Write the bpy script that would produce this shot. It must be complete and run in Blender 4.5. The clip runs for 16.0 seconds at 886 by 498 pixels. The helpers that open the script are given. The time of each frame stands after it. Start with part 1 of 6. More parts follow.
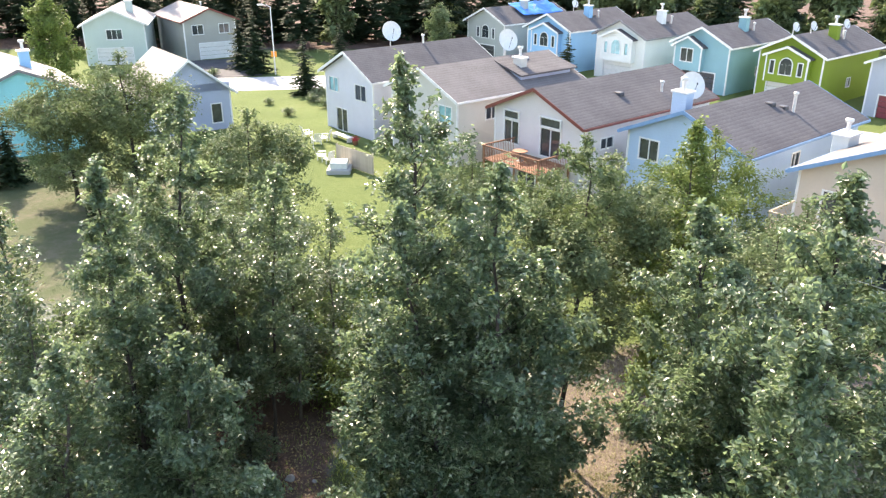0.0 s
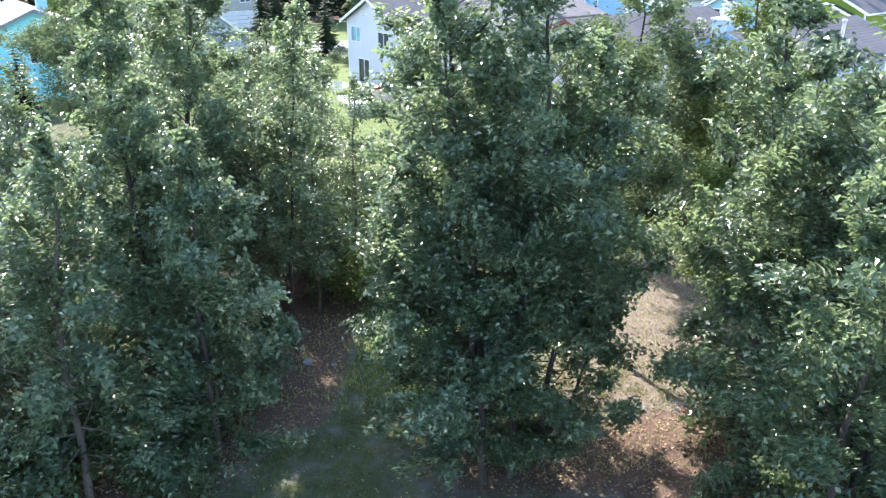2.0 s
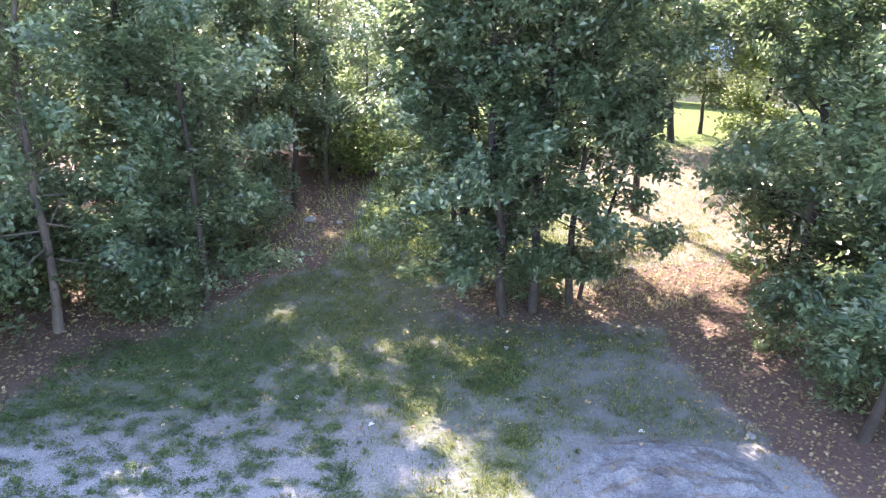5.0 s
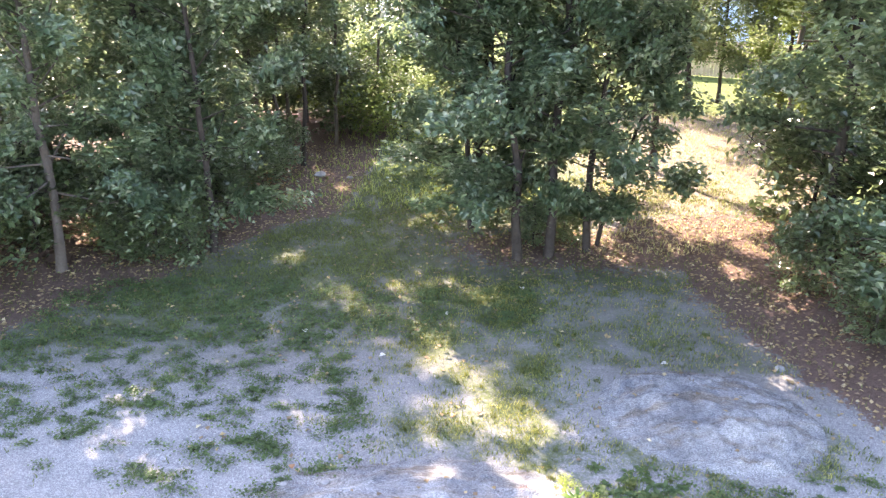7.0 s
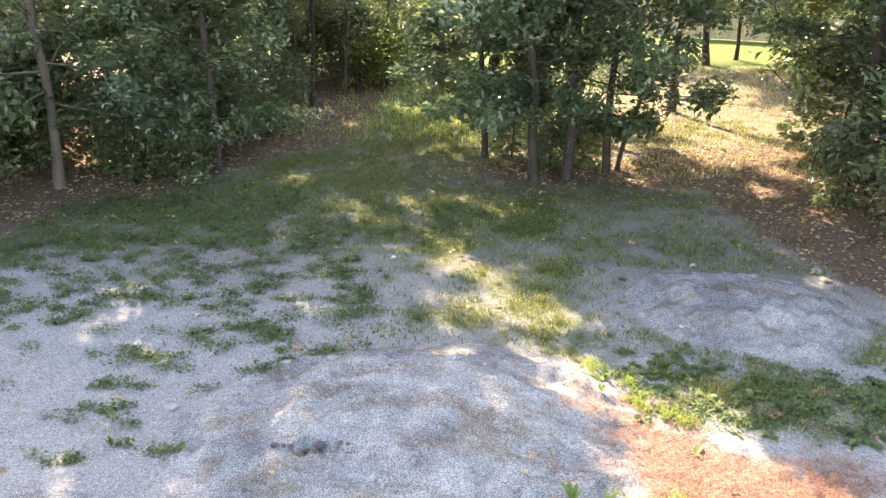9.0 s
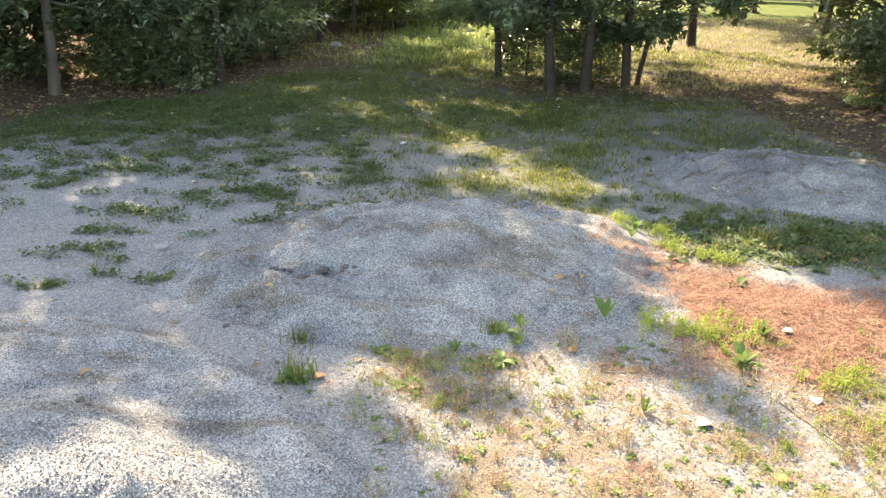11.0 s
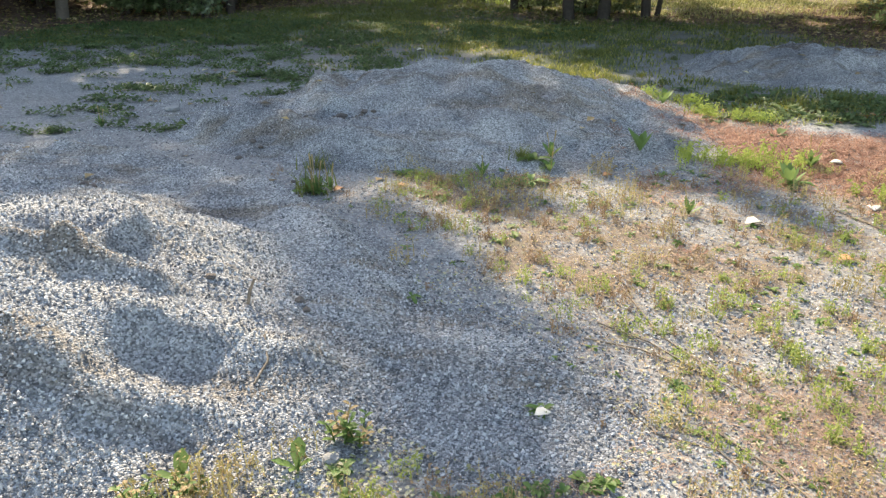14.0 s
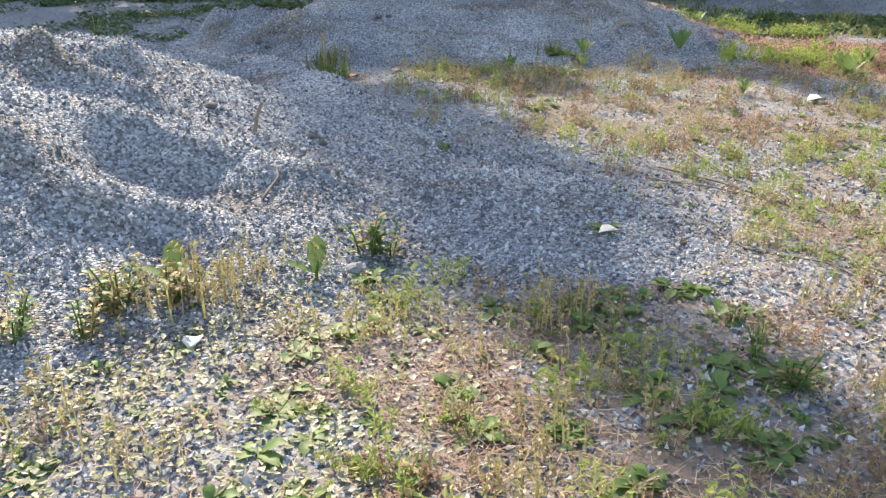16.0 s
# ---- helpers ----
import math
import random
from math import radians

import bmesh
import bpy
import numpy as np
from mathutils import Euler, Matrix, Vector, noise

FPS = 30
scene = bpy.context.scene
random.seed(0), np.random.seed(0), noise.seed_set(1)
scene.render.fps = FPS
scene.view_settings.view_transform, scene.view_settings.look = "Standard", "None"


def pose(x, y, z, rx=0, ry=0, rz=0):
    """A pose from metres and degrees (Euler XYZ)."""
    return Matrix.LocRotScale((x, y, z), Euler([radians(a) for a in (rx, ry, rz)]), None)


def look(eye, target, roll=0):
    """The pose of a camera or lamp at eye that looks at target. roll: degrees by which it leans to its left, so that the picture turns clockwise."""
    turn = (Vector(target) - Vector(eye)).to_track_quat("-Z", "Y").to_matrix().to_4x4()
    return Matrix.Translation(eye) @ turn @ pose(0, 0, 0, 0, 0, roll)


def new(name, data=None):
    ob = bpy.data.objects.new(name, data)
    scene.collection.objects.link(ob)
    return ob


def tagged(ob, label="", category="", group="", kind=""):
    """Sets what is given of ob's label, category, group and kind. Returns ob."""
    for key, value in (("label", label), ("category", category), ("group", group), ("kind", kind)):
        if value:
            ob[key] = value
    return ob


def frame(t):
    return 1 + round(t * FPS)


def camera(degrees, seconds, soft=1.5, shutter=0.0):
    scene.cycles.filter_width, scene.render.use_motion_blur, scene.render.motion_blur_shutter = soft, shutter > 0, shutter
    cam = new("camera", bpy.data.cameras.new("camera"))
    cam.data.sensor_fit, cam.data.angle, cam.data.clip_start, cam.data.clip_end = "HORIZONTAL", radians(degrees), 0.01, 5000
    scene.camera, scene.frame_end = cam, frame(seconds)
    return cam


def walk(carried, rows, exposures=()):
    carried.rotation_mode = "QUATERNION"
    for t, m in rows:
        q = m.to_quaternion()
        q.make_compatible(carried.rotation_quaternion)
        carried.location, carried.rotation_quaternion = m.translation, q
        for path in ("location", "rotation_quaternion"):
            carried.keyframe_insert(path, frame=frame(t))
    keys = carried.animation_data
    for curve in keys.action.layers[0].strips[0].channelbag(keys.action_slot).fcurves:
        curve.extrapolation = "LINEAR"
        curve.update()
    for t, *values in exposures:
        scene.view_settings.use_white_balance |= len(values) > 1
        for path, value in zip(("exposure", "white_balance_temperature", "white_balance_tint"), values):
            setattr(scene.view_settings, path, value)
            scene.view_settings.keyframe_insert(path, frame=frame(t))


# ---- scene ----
cam = camera(59.4, 16.0, 1.35)
METRES, EYE, TILT, LEAN, TURN = 17.0, 17.66, -22.7, 0.0, 0.0
ROWS = [
    (0.0, 0.0, 0.0, 0.0, 0.0, 0.0, 0.0),
    (0.5, -0.0098, 0.0303, -0.0678, 0.24, 0.18, -0.11),
    (1.0, -0.0224, 0.0689, -0.1324, 0.5, 0.26, -0.23),
    (1.5, -0.0231, 0.1049, -0.1986, 1.0, 0.41, -0.33),
    (2.0, -0.0271, 0.1383, -0.2641, 1.34, 0.44, -0.52),
    (2.5, -0.03, 0.1701, -0.3275, 1.62, 0.36, -0.65),
    (3.0, -0.0301, 0.2024, -0.3878, 1.82, 0.35, -0.79),
    (3.5, -0.0261, 0.2312, -0.4409, 2.07, 0.41, -0.94),
    (4.0, -0.0226, 0.2515, -0.4743, 2.31, 0.43, -1.12),
    (6.5, -0.0215, 0.2952, -0.5713, 3.26, 0.48, -1.57),
    (7.0, -0.0262, 0.3034, -0.5931, 3.43, 0.52, -1.66),
    (7.5, -0.0294, 0.3117, -0.6155, 3.62, 0.49, -1.65),
    (8.0, -0.0303, 0.3222, -0.6383, 3.76, 0.47, -1.73),
    (10.5, -0.0353, 0.3784, -0.7607, 4.42, 0.56, -2.08),
    (11.0, -0.0364, 0.3867, -0.7845, 4.54, 0.5, -2.15),
    (11.5, -0.0374, 0.393, -0.8047, 4.64, 0.43, -2.18),
    (12.0, -0.038, 0.3945, -0.8166, 4.75, 0.39, -2.25),
    (12.5, -0.0383, 0.3952, -0.8279, 4.86, 0.35, -2.29),
    (13.0, -0.0386, 0.3979, -0.838, 4.96, 0.27, -2.36),
    (13.5, -0.0403, 0.4022, -0.8475, 5.03, 0.23, -2.41),
    (14.0, -0.0427, 0.4065, -0.8566, 5.1, 0.2, -2.44),
    (14.5, -0.0446, 0.4118, -0.8661, 5.18, 0.16, -2.47),
    (15.0, -0.0464, 0.4179, -0.875, 5.25, 0.11, -2.49),
    (15.5, -0.0489, 0.4245, -0.8837, 5.31, 0.06, -2.52),
    (16.0, -0.0505, 0.4322, -0.8925, 5.4, -0.01, -2.54),
]

EXPO = [(0.0, 2.15, 7500, 14), (0.5, 2.0, 7400, 13), (1.5, 2.2, 6500, 13), (3.0, 2.75, 6000, 14), (4.0, 3.05, 6300, 23), (6.5, 3.4, 7300, 25), (8.0, 3.25, 8200, 22), (10.5, 2.65, 9400, 12), (12.5, 2.05, 8100, 8), (14.5, 1.76, 8000, 8), (15.5, 1.7, 7700, 9), (16.0, 1.65, 7250, 12)]
walk(cam, [(t, pose(0, 0, EYE, TILT, LEAN, TURN) @ pose(METRES * x, METRES * y, METRES * z, 90 + pitch, roll, yaw)) for t, x, y, z, yaw, pitch, roll in ROWS], EXPO)

# ---- light ----
SUN_AZ, SUN_EL = radians(-27.0), radians(36.5)
world = bpy.data.worlds.new("sky")
scene.world = world
world.use_nodes = True
wn = world.node_tree.nodes
sky = wn.new("ShaderNodeTexSky")
sky.sky_type = "NISHITA"
sky.sun_disc = False
sky.sun_elevation, sky.sun_rotation = SUN_EL, SUN_AZ
world.node_tree.links.new(sky.outputs[0], wn["Background"].inputs[0])
wn["Background"].inputs[1].default_value = 0.15
sun_dir = Vector((math.sin(SUN_AZ) * math.cos(SUN_EL), math.cos(SUN_AZ) * math.cos(SUN_EL), math.sin(SUN_EL)))
sun_data = bpy.data.lights.new("sun", "SUN")
sun_data.energy, sun_data.angle, sun_data.color = 3.5, radians(0.6), (1.0, 0.92, 0.8)
sun = new("sun", sun_data)
sun.matrix_world = look(sun_dir * 200, (0, 0, 0))


# ---- materials ----
def shader(name, rough=0.6, metallic=0.0, spec=0.4):
    m = bpy.data.materials.new(name)
    m.use_nodes = True
    b = m.node_tree.nodes["Principled BSDF"]
    b.inputs["Roughness"].default_value = rough
    b.inputs["Metallic"].default_value = metallic
    b.inputs["Specular IOR Level"].default_value = spec
    return m, m.node_tree.nodes, m.node_tree.links, b


def ramp(nodes, links, value, stops):
    r = nodes.new("ShaderNodeValToRGB")
    els = r.color_ramp.elements
    while len(els) < len(stops):
        els.new(0.5)
    for e, (p, c) in zip(els, stops):
        e.position, e.color = p, (*c, 1)
    links.new(value, r.inputs[0])
    return r.outputs[0]


def noise_node(nodes, links, co, scale, detail=4.0, rough=0.6):
    n = nodes.new("ShaderNodeTexNoise")
    n.inputs["Scale"].default_value = scale
    n.inputs["Detail"].default_value = detail
    n.inputs["Roughness"].default_value = rough
    links.new(co, n.inputs["Vector"])
    return n.outputs["Fac"]


def maths(nodes, links, op, a, b=0.5, c=None, clamp=False):
    n = nodes.new("ShaderNodeMath")
    n.operation, n.use_clamp = op, clamp
    for i, v in enumerate((a, b, c)):
        if v is None:
            continue
        if isinstance(v, (int, float)):
            n.inputs[i].default_value = v
        else:
            links.new(v, n.inputs[i])
    return n.outputs[0]


def mixed(nodes, links, fac, a, b, how="MIX"):
    n = nodes.new("ShaderNodeMix")
    n.data_type, n.blend_type = "RGBA", how
    for sock, v in ((n.inputs[0], fac), (n.inputs[6], a), (n.inputs[7], b)):
        if isinstance(v, (int, float)):
            sock.default_value = v
        elif isinstance(v, tuple):
            sock.default_value = (*v, 1)
        else:
            links.new(v, sock)
    return n.outputs[2]


def surface(name, dark, light, scale=6.0, grain=60.0, rough=0.7, bump=0.2, depth=0.01, random_by="", spread=0.25, metallic=0.0, spec=0.4):
    """Colour that wanders between two tones at two scales, with fine relief."""
    m, nodes, links, b = shader(name, rough, metallic, spec)
    co = nodes.new("ShaderNodeTexCoord").outputs["Object"]
    big, small = noise_node(nodes, links, co, scale), noise_node(nodes, links, co, grain, 3.0)
    f = maths(nodes, links, "MULTIPLY_ADD", small, 0.5, maths(nodes, links, "MULTIPLY_ADD", big, 1.1, -0.3))
    if random_by:
        g = nodes.new("ShaderNodeNewGeometry").outputs["Random Per Island"] if random_by == "island" else nodes.new("ShaderNodeObjectInfo").outputs["Random"]
        f = maths(nodes, links, "ADD", f, maths(nodes, links, "MULTIPLY_ADD", g, spread * 2, -spread))
    links.new(ramp(nodes, links, f, [(0.1, dark), (0.9, light)]), b.inputs["Base Color"])
    if bump:
        bn = nodes.new("ShaderNodeBump")
        bn.inputs["Strength"].default_value, bn.inputs["Distance"].default_value = bump, depth
        links.new(small, bn.inputs["Height"])
        links.new(bn.outputs[0], b.inputs["Normal"])
    return m


def leaf_material(name, stops, rough=0.3, translucent=0.3, spec=0.9, glow=(0.3, 0.4, 0.16), wax=0.0):
    m, nodes, links, b = shader(name, rough, 0.0, spec)
    b.inputs["Coat Weight"].default_value, b.inputs["Coat Roughness"].default_value = wax, 0.2
    rnd = nodes.new("ShaderNodeNewGeometry").outputs["Random Per Island"]
    co = nodes.new("ShaderNodeTexCoord").outputs["Object"]
    # patches of tone paint sunlit sprays and the dark gaps between them
    patch = noise_node(nodes, links, co, 1.5, 3.0, 0.7)
    f = maths(nodes, links, "ADD", maths(nodes, links, "MULTIPLY", rnd, 0.6), maths(nodes, links, "MULTIPLY_ADD", patch, 1.3, -0.45))
    col = ramp(nodes, links, f, stops)
    links.new(col, b.inputs["Base Color"])
    tr = nodes.new("ShaderNodeBsdfTranslucent")
    links.new(mixed(nodes, links, 0.6, col, glow, "MIX"), tr.inputs["Color"])
    mx = nodes.new("ShaderNodeMixShader")
    mx.inputs[0].default_value = translucent
    links.new(b.outputs[0], mx.inputs[1])
    links.new(tr.outputs[0], mx.inputs[2])
    links.new(mx.outputs[0], nodes["Material Output"].inputs["Surface"])
    return m


def glass_material(name, tint):
    m, nodes, links, b = shader(name, 0.08, 0.0, 0.8)
    co = nodes.new("ShaderNodeTexCoord").outputs["Object"]
    links.new(ramp(nodes, links, noise_node(nodes, links, co, 1.2), [(0.3, tint), (0.8, tuple(c * 2.5 for c in tint))]), b.inputs["Base Color"])
    return m


def ground_material():
    m, nodes, links, b = shader("ground", 0.95, 0.0, 0.15)
    co = nodes.new("ShaderNodeNewGeometry").outputs["Position"]
    zone = nodes.new("ShaderNodeVertexColor")
    zone.layer_name = "zone"
    sep = nodes.new("ShaderNodeSeparateColor")
    links.new(zone.outputs["Color"], sep.inputs[0])
    zone2 = nodes.new("ShaderNodeVertexColor")
    zone2.layer_name = "zone_more"
    sep2 = nodes.new("ShaderNodeSeparateColor")
    links.new(zone2.outputs["Color"], sep2.inputs[0])
    n1, n2, n3 = (noise_node(nodes, links, co, s, 5.0, 0.65) for s in (2.2, 14.0, 120.0))
    n0 = noise_node(nodes, links, co, 0.12, 4.0, 0.6)
    vor = nodes.new("ShaderNodeTexVoronoi")
    vor.inputs["Scale"].default_value = 85.0
    links.new(co, vor.inputs["Vector"])
    sepv = nodes.new("ShaderNodeSeparateColor")
    links.new(vor.outputs["Color"], sepv.inputs[0])
    wob = maths(nodes, links, "MULTIPLY_ADD", n2, 1.3, maths(nodes, links, "MULTIPLY_ADD", n1, 0.7, -1.0))

    def edge(sock, sharp=5.0):
        return maths(nodes, links, "MULTIPLY_ADD", maths(nodes, links, "ADD", sock, wob), sharp, 0.5 - 0.5 * sharp, clamp=True)

    gravel = mixed(nodes, links, 0.55, ramp(nodes, links, maths(nodes, links, "MULTIPLY_ADD", n2, 0.6, maths(nodes, links, "MULTIPLY", n1, 0.5)), [(0.38, (0.11, 0.11, 0.108)), (0.5, (0.19, 0.19, 0.19)), (0.68, (0.28, 0.278, 0.276))]), ramp(nodes, links, sepv.outputs[0], [(0.0, (0.11, 0.11, 0.117)), (0.6, (0.26, 0.262, 0.27)), (1.0, (0.46, 0.455, 0.45))]))
    grass = mixed(nodes, links, n3, ramp(nodes, links, n2, [(0.3, (0.04, 0.055, 0.028)), (0.7, (0.1, 0.125, 0.055))]), (0.08, 0.095, 0.045))
    litter = mixed(nodes, links, n3, ramp(nodes, links, n2, [(0.3, (0.05, 0.036, 0.031)), (0.7, (0.17, 0.11, 0.09))]), (0.15, 0.1, 0.08))
    lawn = ramp(nodes, links, maths(nodes, links, "MULTIPLY_ADD", n0, 0.6, maths(nodes, links, "MULTIPLY", n1, 0.45)), [(0.25, (0.065, 0.1, 0.028)), (0.55, (0.11, 0.145, 0.045)), (0.8, (0.16, 0.175, 0.07))])
    mulch = mixed(nodes, links, n3, ramp(nodes, links, n2, [(0.3, (0.11, 0.052, 0.038)), (0.52, (0.2, 0.105, 0.08)), (0.66, (0.33, 0.29, 0.265))]), (0.25, 0.17, 0.135))
    dry = mixed(nodes, links, n3, ramp(nodes, links, n2, [(0.3, (0.11, 0.074, 0.06)), (0.5, (0.17, 0.124, 0.1)), (0.7, (0.24, 0.2, 0.155))]), (0.2, 0.172, 0.14))
    soil = ramp(nodes, links, n2, [(0.3, (0.085, 0.078, 0.065)), (0.7, (0.2, 0.185, 0.16))])
    gravel = mixed(nodes, links, maths(nodes, links, "MULTIPLY", sep2.outputs[2], 0.85), gravel, soil)
    col = mixed(nodes, links, edge(sep2.outputs[0]), gravel, dry)
    col = mixed(nodes, links, edge(sep.outputs[0], 1.9), col, grass)
    col = mixed(nodes, links, edge(sep2.outputs[1]), col, mulch)
    col = mixed(nodes, links, edge(sep.outputs[1]), col, litter)
    col = mixed(nodes, links, edge(sep.outputs[2]), col, lawn)
    links.new(col, b.inputs["Base Color"])
    bn = nodes.new("ShaderNodeBump")
    bn.inputs["Strength"].default_value, bn.inputs["Distance"].default_value = 0.7, 0.012
    links.new(maths(nodes, links, "ADD", sepv.outputs[1], maths(nodes, links, "MULTIPLY", n2, 3.0)), bn.inputs["Height"])
    links.new(bn.outputs[0], b.inputs["Normal"])
    return m


def gravel_material(name, dark, light):
    m, nodes, links, b = shader(name, 0.92, 0.0, 0.2)
    co = nodes.new("ShaderNodeNewGeometry").outputs["Position"]
    n1 = noise_node(nodes, links, co, 1.6, 5.0)
    vor = nodes.new("ShaderNodeTexVoronoi")
    vor.inputs["Scale"].default_value = 135.0
    links.new(co, vor.inputs["Vector"])
    sepv = nodes.new("ShaderNodeSeparateColor")
    links.new(vor.outputs["Color"], sepv.inputs[0])
    stones = ramp(nodes, links, sepv.outputs[0], [(0.0, dark), (0.65, light), (1.0, tuple(min(0.75, c * 1.5) for c in light))])
    streak = nodes.new("ShaderNodeMapping")
    streak.inputs["Rotation"].default_value = (0, 0, 0.6)
    streak.inputs["Scale"].default_value = (1.2, 4.5, 1.0)
    links.new(co, streak.inputs["Vector"])
    n2 = noise_node(nodes, links, streak.outputs[0], 1.3, 6.0, 0.7)
    # darker and paler streaks across the stones, standing in for rut relief
    rut_tone = ramp(nodes, links, maths(nodes, links, "MULTIPLY_ADD", n2, 0.6, maths(nodes, links, "MULTIPLY_ADD", n1, 0.8, -0.2)), [(0.36, (0.58, 0.585, 0.6)), (0.5, (0.82, 0.82, 0.82)), (0.64, (1.08, 1.065, 1.03))])
    fines = ramp(nodes, links, noise_node(nodes, links, streak.outputs[0], 0.9, 5.0, 0.65), [(0.5, (1, 1, 1)), (0.62, (0.8, 0.7, 0.6))])
    col = mixed(nodes, links, 1.0, stones, rut_tone, "MULTIPLY")
    links.new(mixed(nodes, links, 1.0, col, fines, "MULTIPLY"), b.inputs["Base Color"])
    bn = nodes.new("ShaderNodeBump")
    bn.inputs["Strength"].default_value, bn.inputs["Distance"].default_value = 0.9, 0.009
    links.new(maths(nodes, links, "SUBTRACT", sepv.outputs[1], vor.outputs["Distance"]), bn.inputs["Height"])
    links.new(bn.outputs[0], b.inputs["Normal"])
    return m


def shingle_material(name, dark, light):
    m, nodes, links, b = shader(name, 0.85, 0.0, 0.25)
    co = nodes.new("ShaderNodeTexCoord").outputs["Object"]
    wave = nodes.new("ShaderNodeTexWave")
    wave.bands_direction, wave.wave_profile = "Z", "SAW"
    wave.inputs["Scale"].default_value = 2.6
    wave.inputs["Distortion"].default_value = 0.4
    links.new(co, wave.inputs["Vector"])
    f = maths(nodes, links, "MULTIPLY_ADD", noise_node(nodes, links, co, 9.0), 0.7, maths(nodes, links, "MULTIPLY_ADD", noise_node(nodes, links, co, 0.5), 0.6, -0.25))
    f = maths(nodes, links, "ADD", f, maths(nodes, links, "MULTIPLY", wave.outputs["Fac"], 0.2))
    links.new(ramp(nodes, links, f, [(0.2, dark), (0.9, light)]), b.inputs["Base Color"])
    bn = nodes.new("ShaderNodeBump")
    bn.inputs["Strength"].default_value, bn.inputs["Distance"].default_value = 0.5, 0.03
    links.new(wave.outputs["Fac"], bn.inputs["Height"])
    links.new(bn.outputs[0], b.inputs["Normal"])
    return m


def siding_material(name, colour, pitch=0.2):
    """Lapped boards: the relief of the laps and faint weathering."""
    m, nodes, links, b = shader(name, 0.65, 0.0, 0.3)
    co = nodes.new("ShaderNodeTexCoord").outputs["Object"]
    wave = nodes.new("ShaderNodeTexWave")
    wave.bands_direction, wave.wave_profile = "Z", "SAW"
    wave.inputs["Scale"].default_value = 0.314 / pitch
    links.new(co, wave.inputs["Vector"])
    f = maths(nodes, links, "MULTIPLY_ADD", noise_node(nodes, links, co, 0.6), 0.7, maths(nodes, links, "MULTIPLY", noise_node(nodes, links, co, 8.0), 0.4))
    links.new(ramp(nodes, links, f, [(0.2, tuple(c * 0.82 for c in colour)), (0.85, colour)]), b.inputs["Base Color"])
    bn = nodes.new("ShaderNodeBump")
    bn.inputs["Strength"].default_value, bn.inputs["Distance"].default_value = 0.4, 0.02
    links.new(wave.outputs["Fac"], bn.inputs["Height"])
    links.new(bn.outputs[0], b.inputs["Normal"])
    return m


GROUND = ground_material()
GRAVEL = gravel_material("crushed_gravel", (0.115, 0.12, 0.13), (0.37, 0.382, 0.4))
# darker copy of the gravel: deep tree shade on the far mound, as colour
SHADED_GRAVEL = gravel_material("shaded_gravel", (0.115, 0.118, 0.125), (0.34, 0.346, 0.358))
DULL_STONE = surface("dull_stone", (0.16, 0.16, 0.16), (0.34, 0.335, 0.325), 8, 60, 0.9, 0.4, 0.01)
STONE = surface("loose_stones", (0.1, 0.105, 0.115), (0.52, 0.525, 0.535), 8, 90, 0.9, 0.3, 0.004, "island", 0.45)
BARK = surface("bark", (0.016, 0.013, 0.011), (0.07, 0.058, 0.05), 3, 25, 0.9, 0.8, 0.02)
PALE_BARK = surface("pale_bark", (0.035, 0.03, 0.026), (0.14, 0.12, 0.105), 2.5, 25, 0.85, 0.7, 0.015)
# palest stops: silvery undersides, and sun glints put into the leaf colour
LEAF_A = leaf_material("poplar_leaf", [(0.0, (0.012, 0.028, 0.018)), (0.4, (0.042, 0.08, 0.046)), (0.7, (0.11, 0.165, 0.09)), (0.86, (0.28, 0.33, 0.21)), (1.0, (0.55, 0.57, 0.47))], 0.32, 0.4, 0.5, (0.36, 0.47, 0.22), 0.3)
LEAF_B = leaf_material("alder_leaf", [(0.0, (0.03, 0.05, 0.025)), (0.5, (0.055, 0.09, 0.04)), (1.0, (0.13, 0.18, 0.07))])
LEAF_C = leaf_material("willow_leaf", [(0.0, (0.06, 0.085, 0.04)), (0.5, (0.12, 0.155, 0.07)), (1.0, (0.22, 0.26, 0.13))], 0.6, 0.2, 0.25)
LEAF_D = leaf_material("bright_leaf", [(0.0, (0.06, 0.09, 0.018)), (0.5, (0.12, 0.165, 0.035)), (1.0, (0.22, 0.27, 0.06))], 0.55, 0.22, 0.3)
NEEDLE = leaf_material("spruce_needle", [(0.0, (0.008, 0.018, 0.01)), (0.5, (0.018, 0.034, 0.017)), (1.0, (0.04, 0.06, 0.026))], 0.75, 0.1, 0.1)
GRASS = leaf_material("grass_blade", [(0.0, (0.04, 0.06, 0.022)), (0.5, (0.085, 0.12, 0.04)), (0.8, (0.115, 0.145, 0.045)), (1.0, (0.2, 0.19, 0.08))], 0.6, 0.3, 0.3, glow=(0.4, 0.4, 0.08))
DRY = leaf_material("dry_stalk", [(0.0, (0.2, 0.11, 0.055)), (0.5, (0.38, 0.25, 0.11)), (1.0, (0.5, 0.4, 0.19))], 0.7, 0.3)
WEED = leaf_material("weed_leaf", [(0.0, (0.045, 0.095, 0.02)), (0.5, (0.095, 0.17, 0.04)), (1.0, (0.19, 0.26, 0.075))], 0.55, 0.3, 0.35)
CLOVER = leaf_material("clover_leaf", [(0.0, (0.028, 0.052, 0.02)), (0.5, (0.058, 0.098, 0.035)), (0.85, (0.11, 0.155, 0.055)), (1.0, (0.24, 0.24, 0.09))], 0.55, 0.25, 0.3)
FALLEN = leaf_material("fallen_leaf", [(0.0, (0.08, 0.05, 0.033)), (0.4, (0.2, 0.12, 0.065)), (0.7, (0.36, 0.24, 0.1)), (1.0, (0.55, 0.47, 0.3))], 0.75, 0.15)
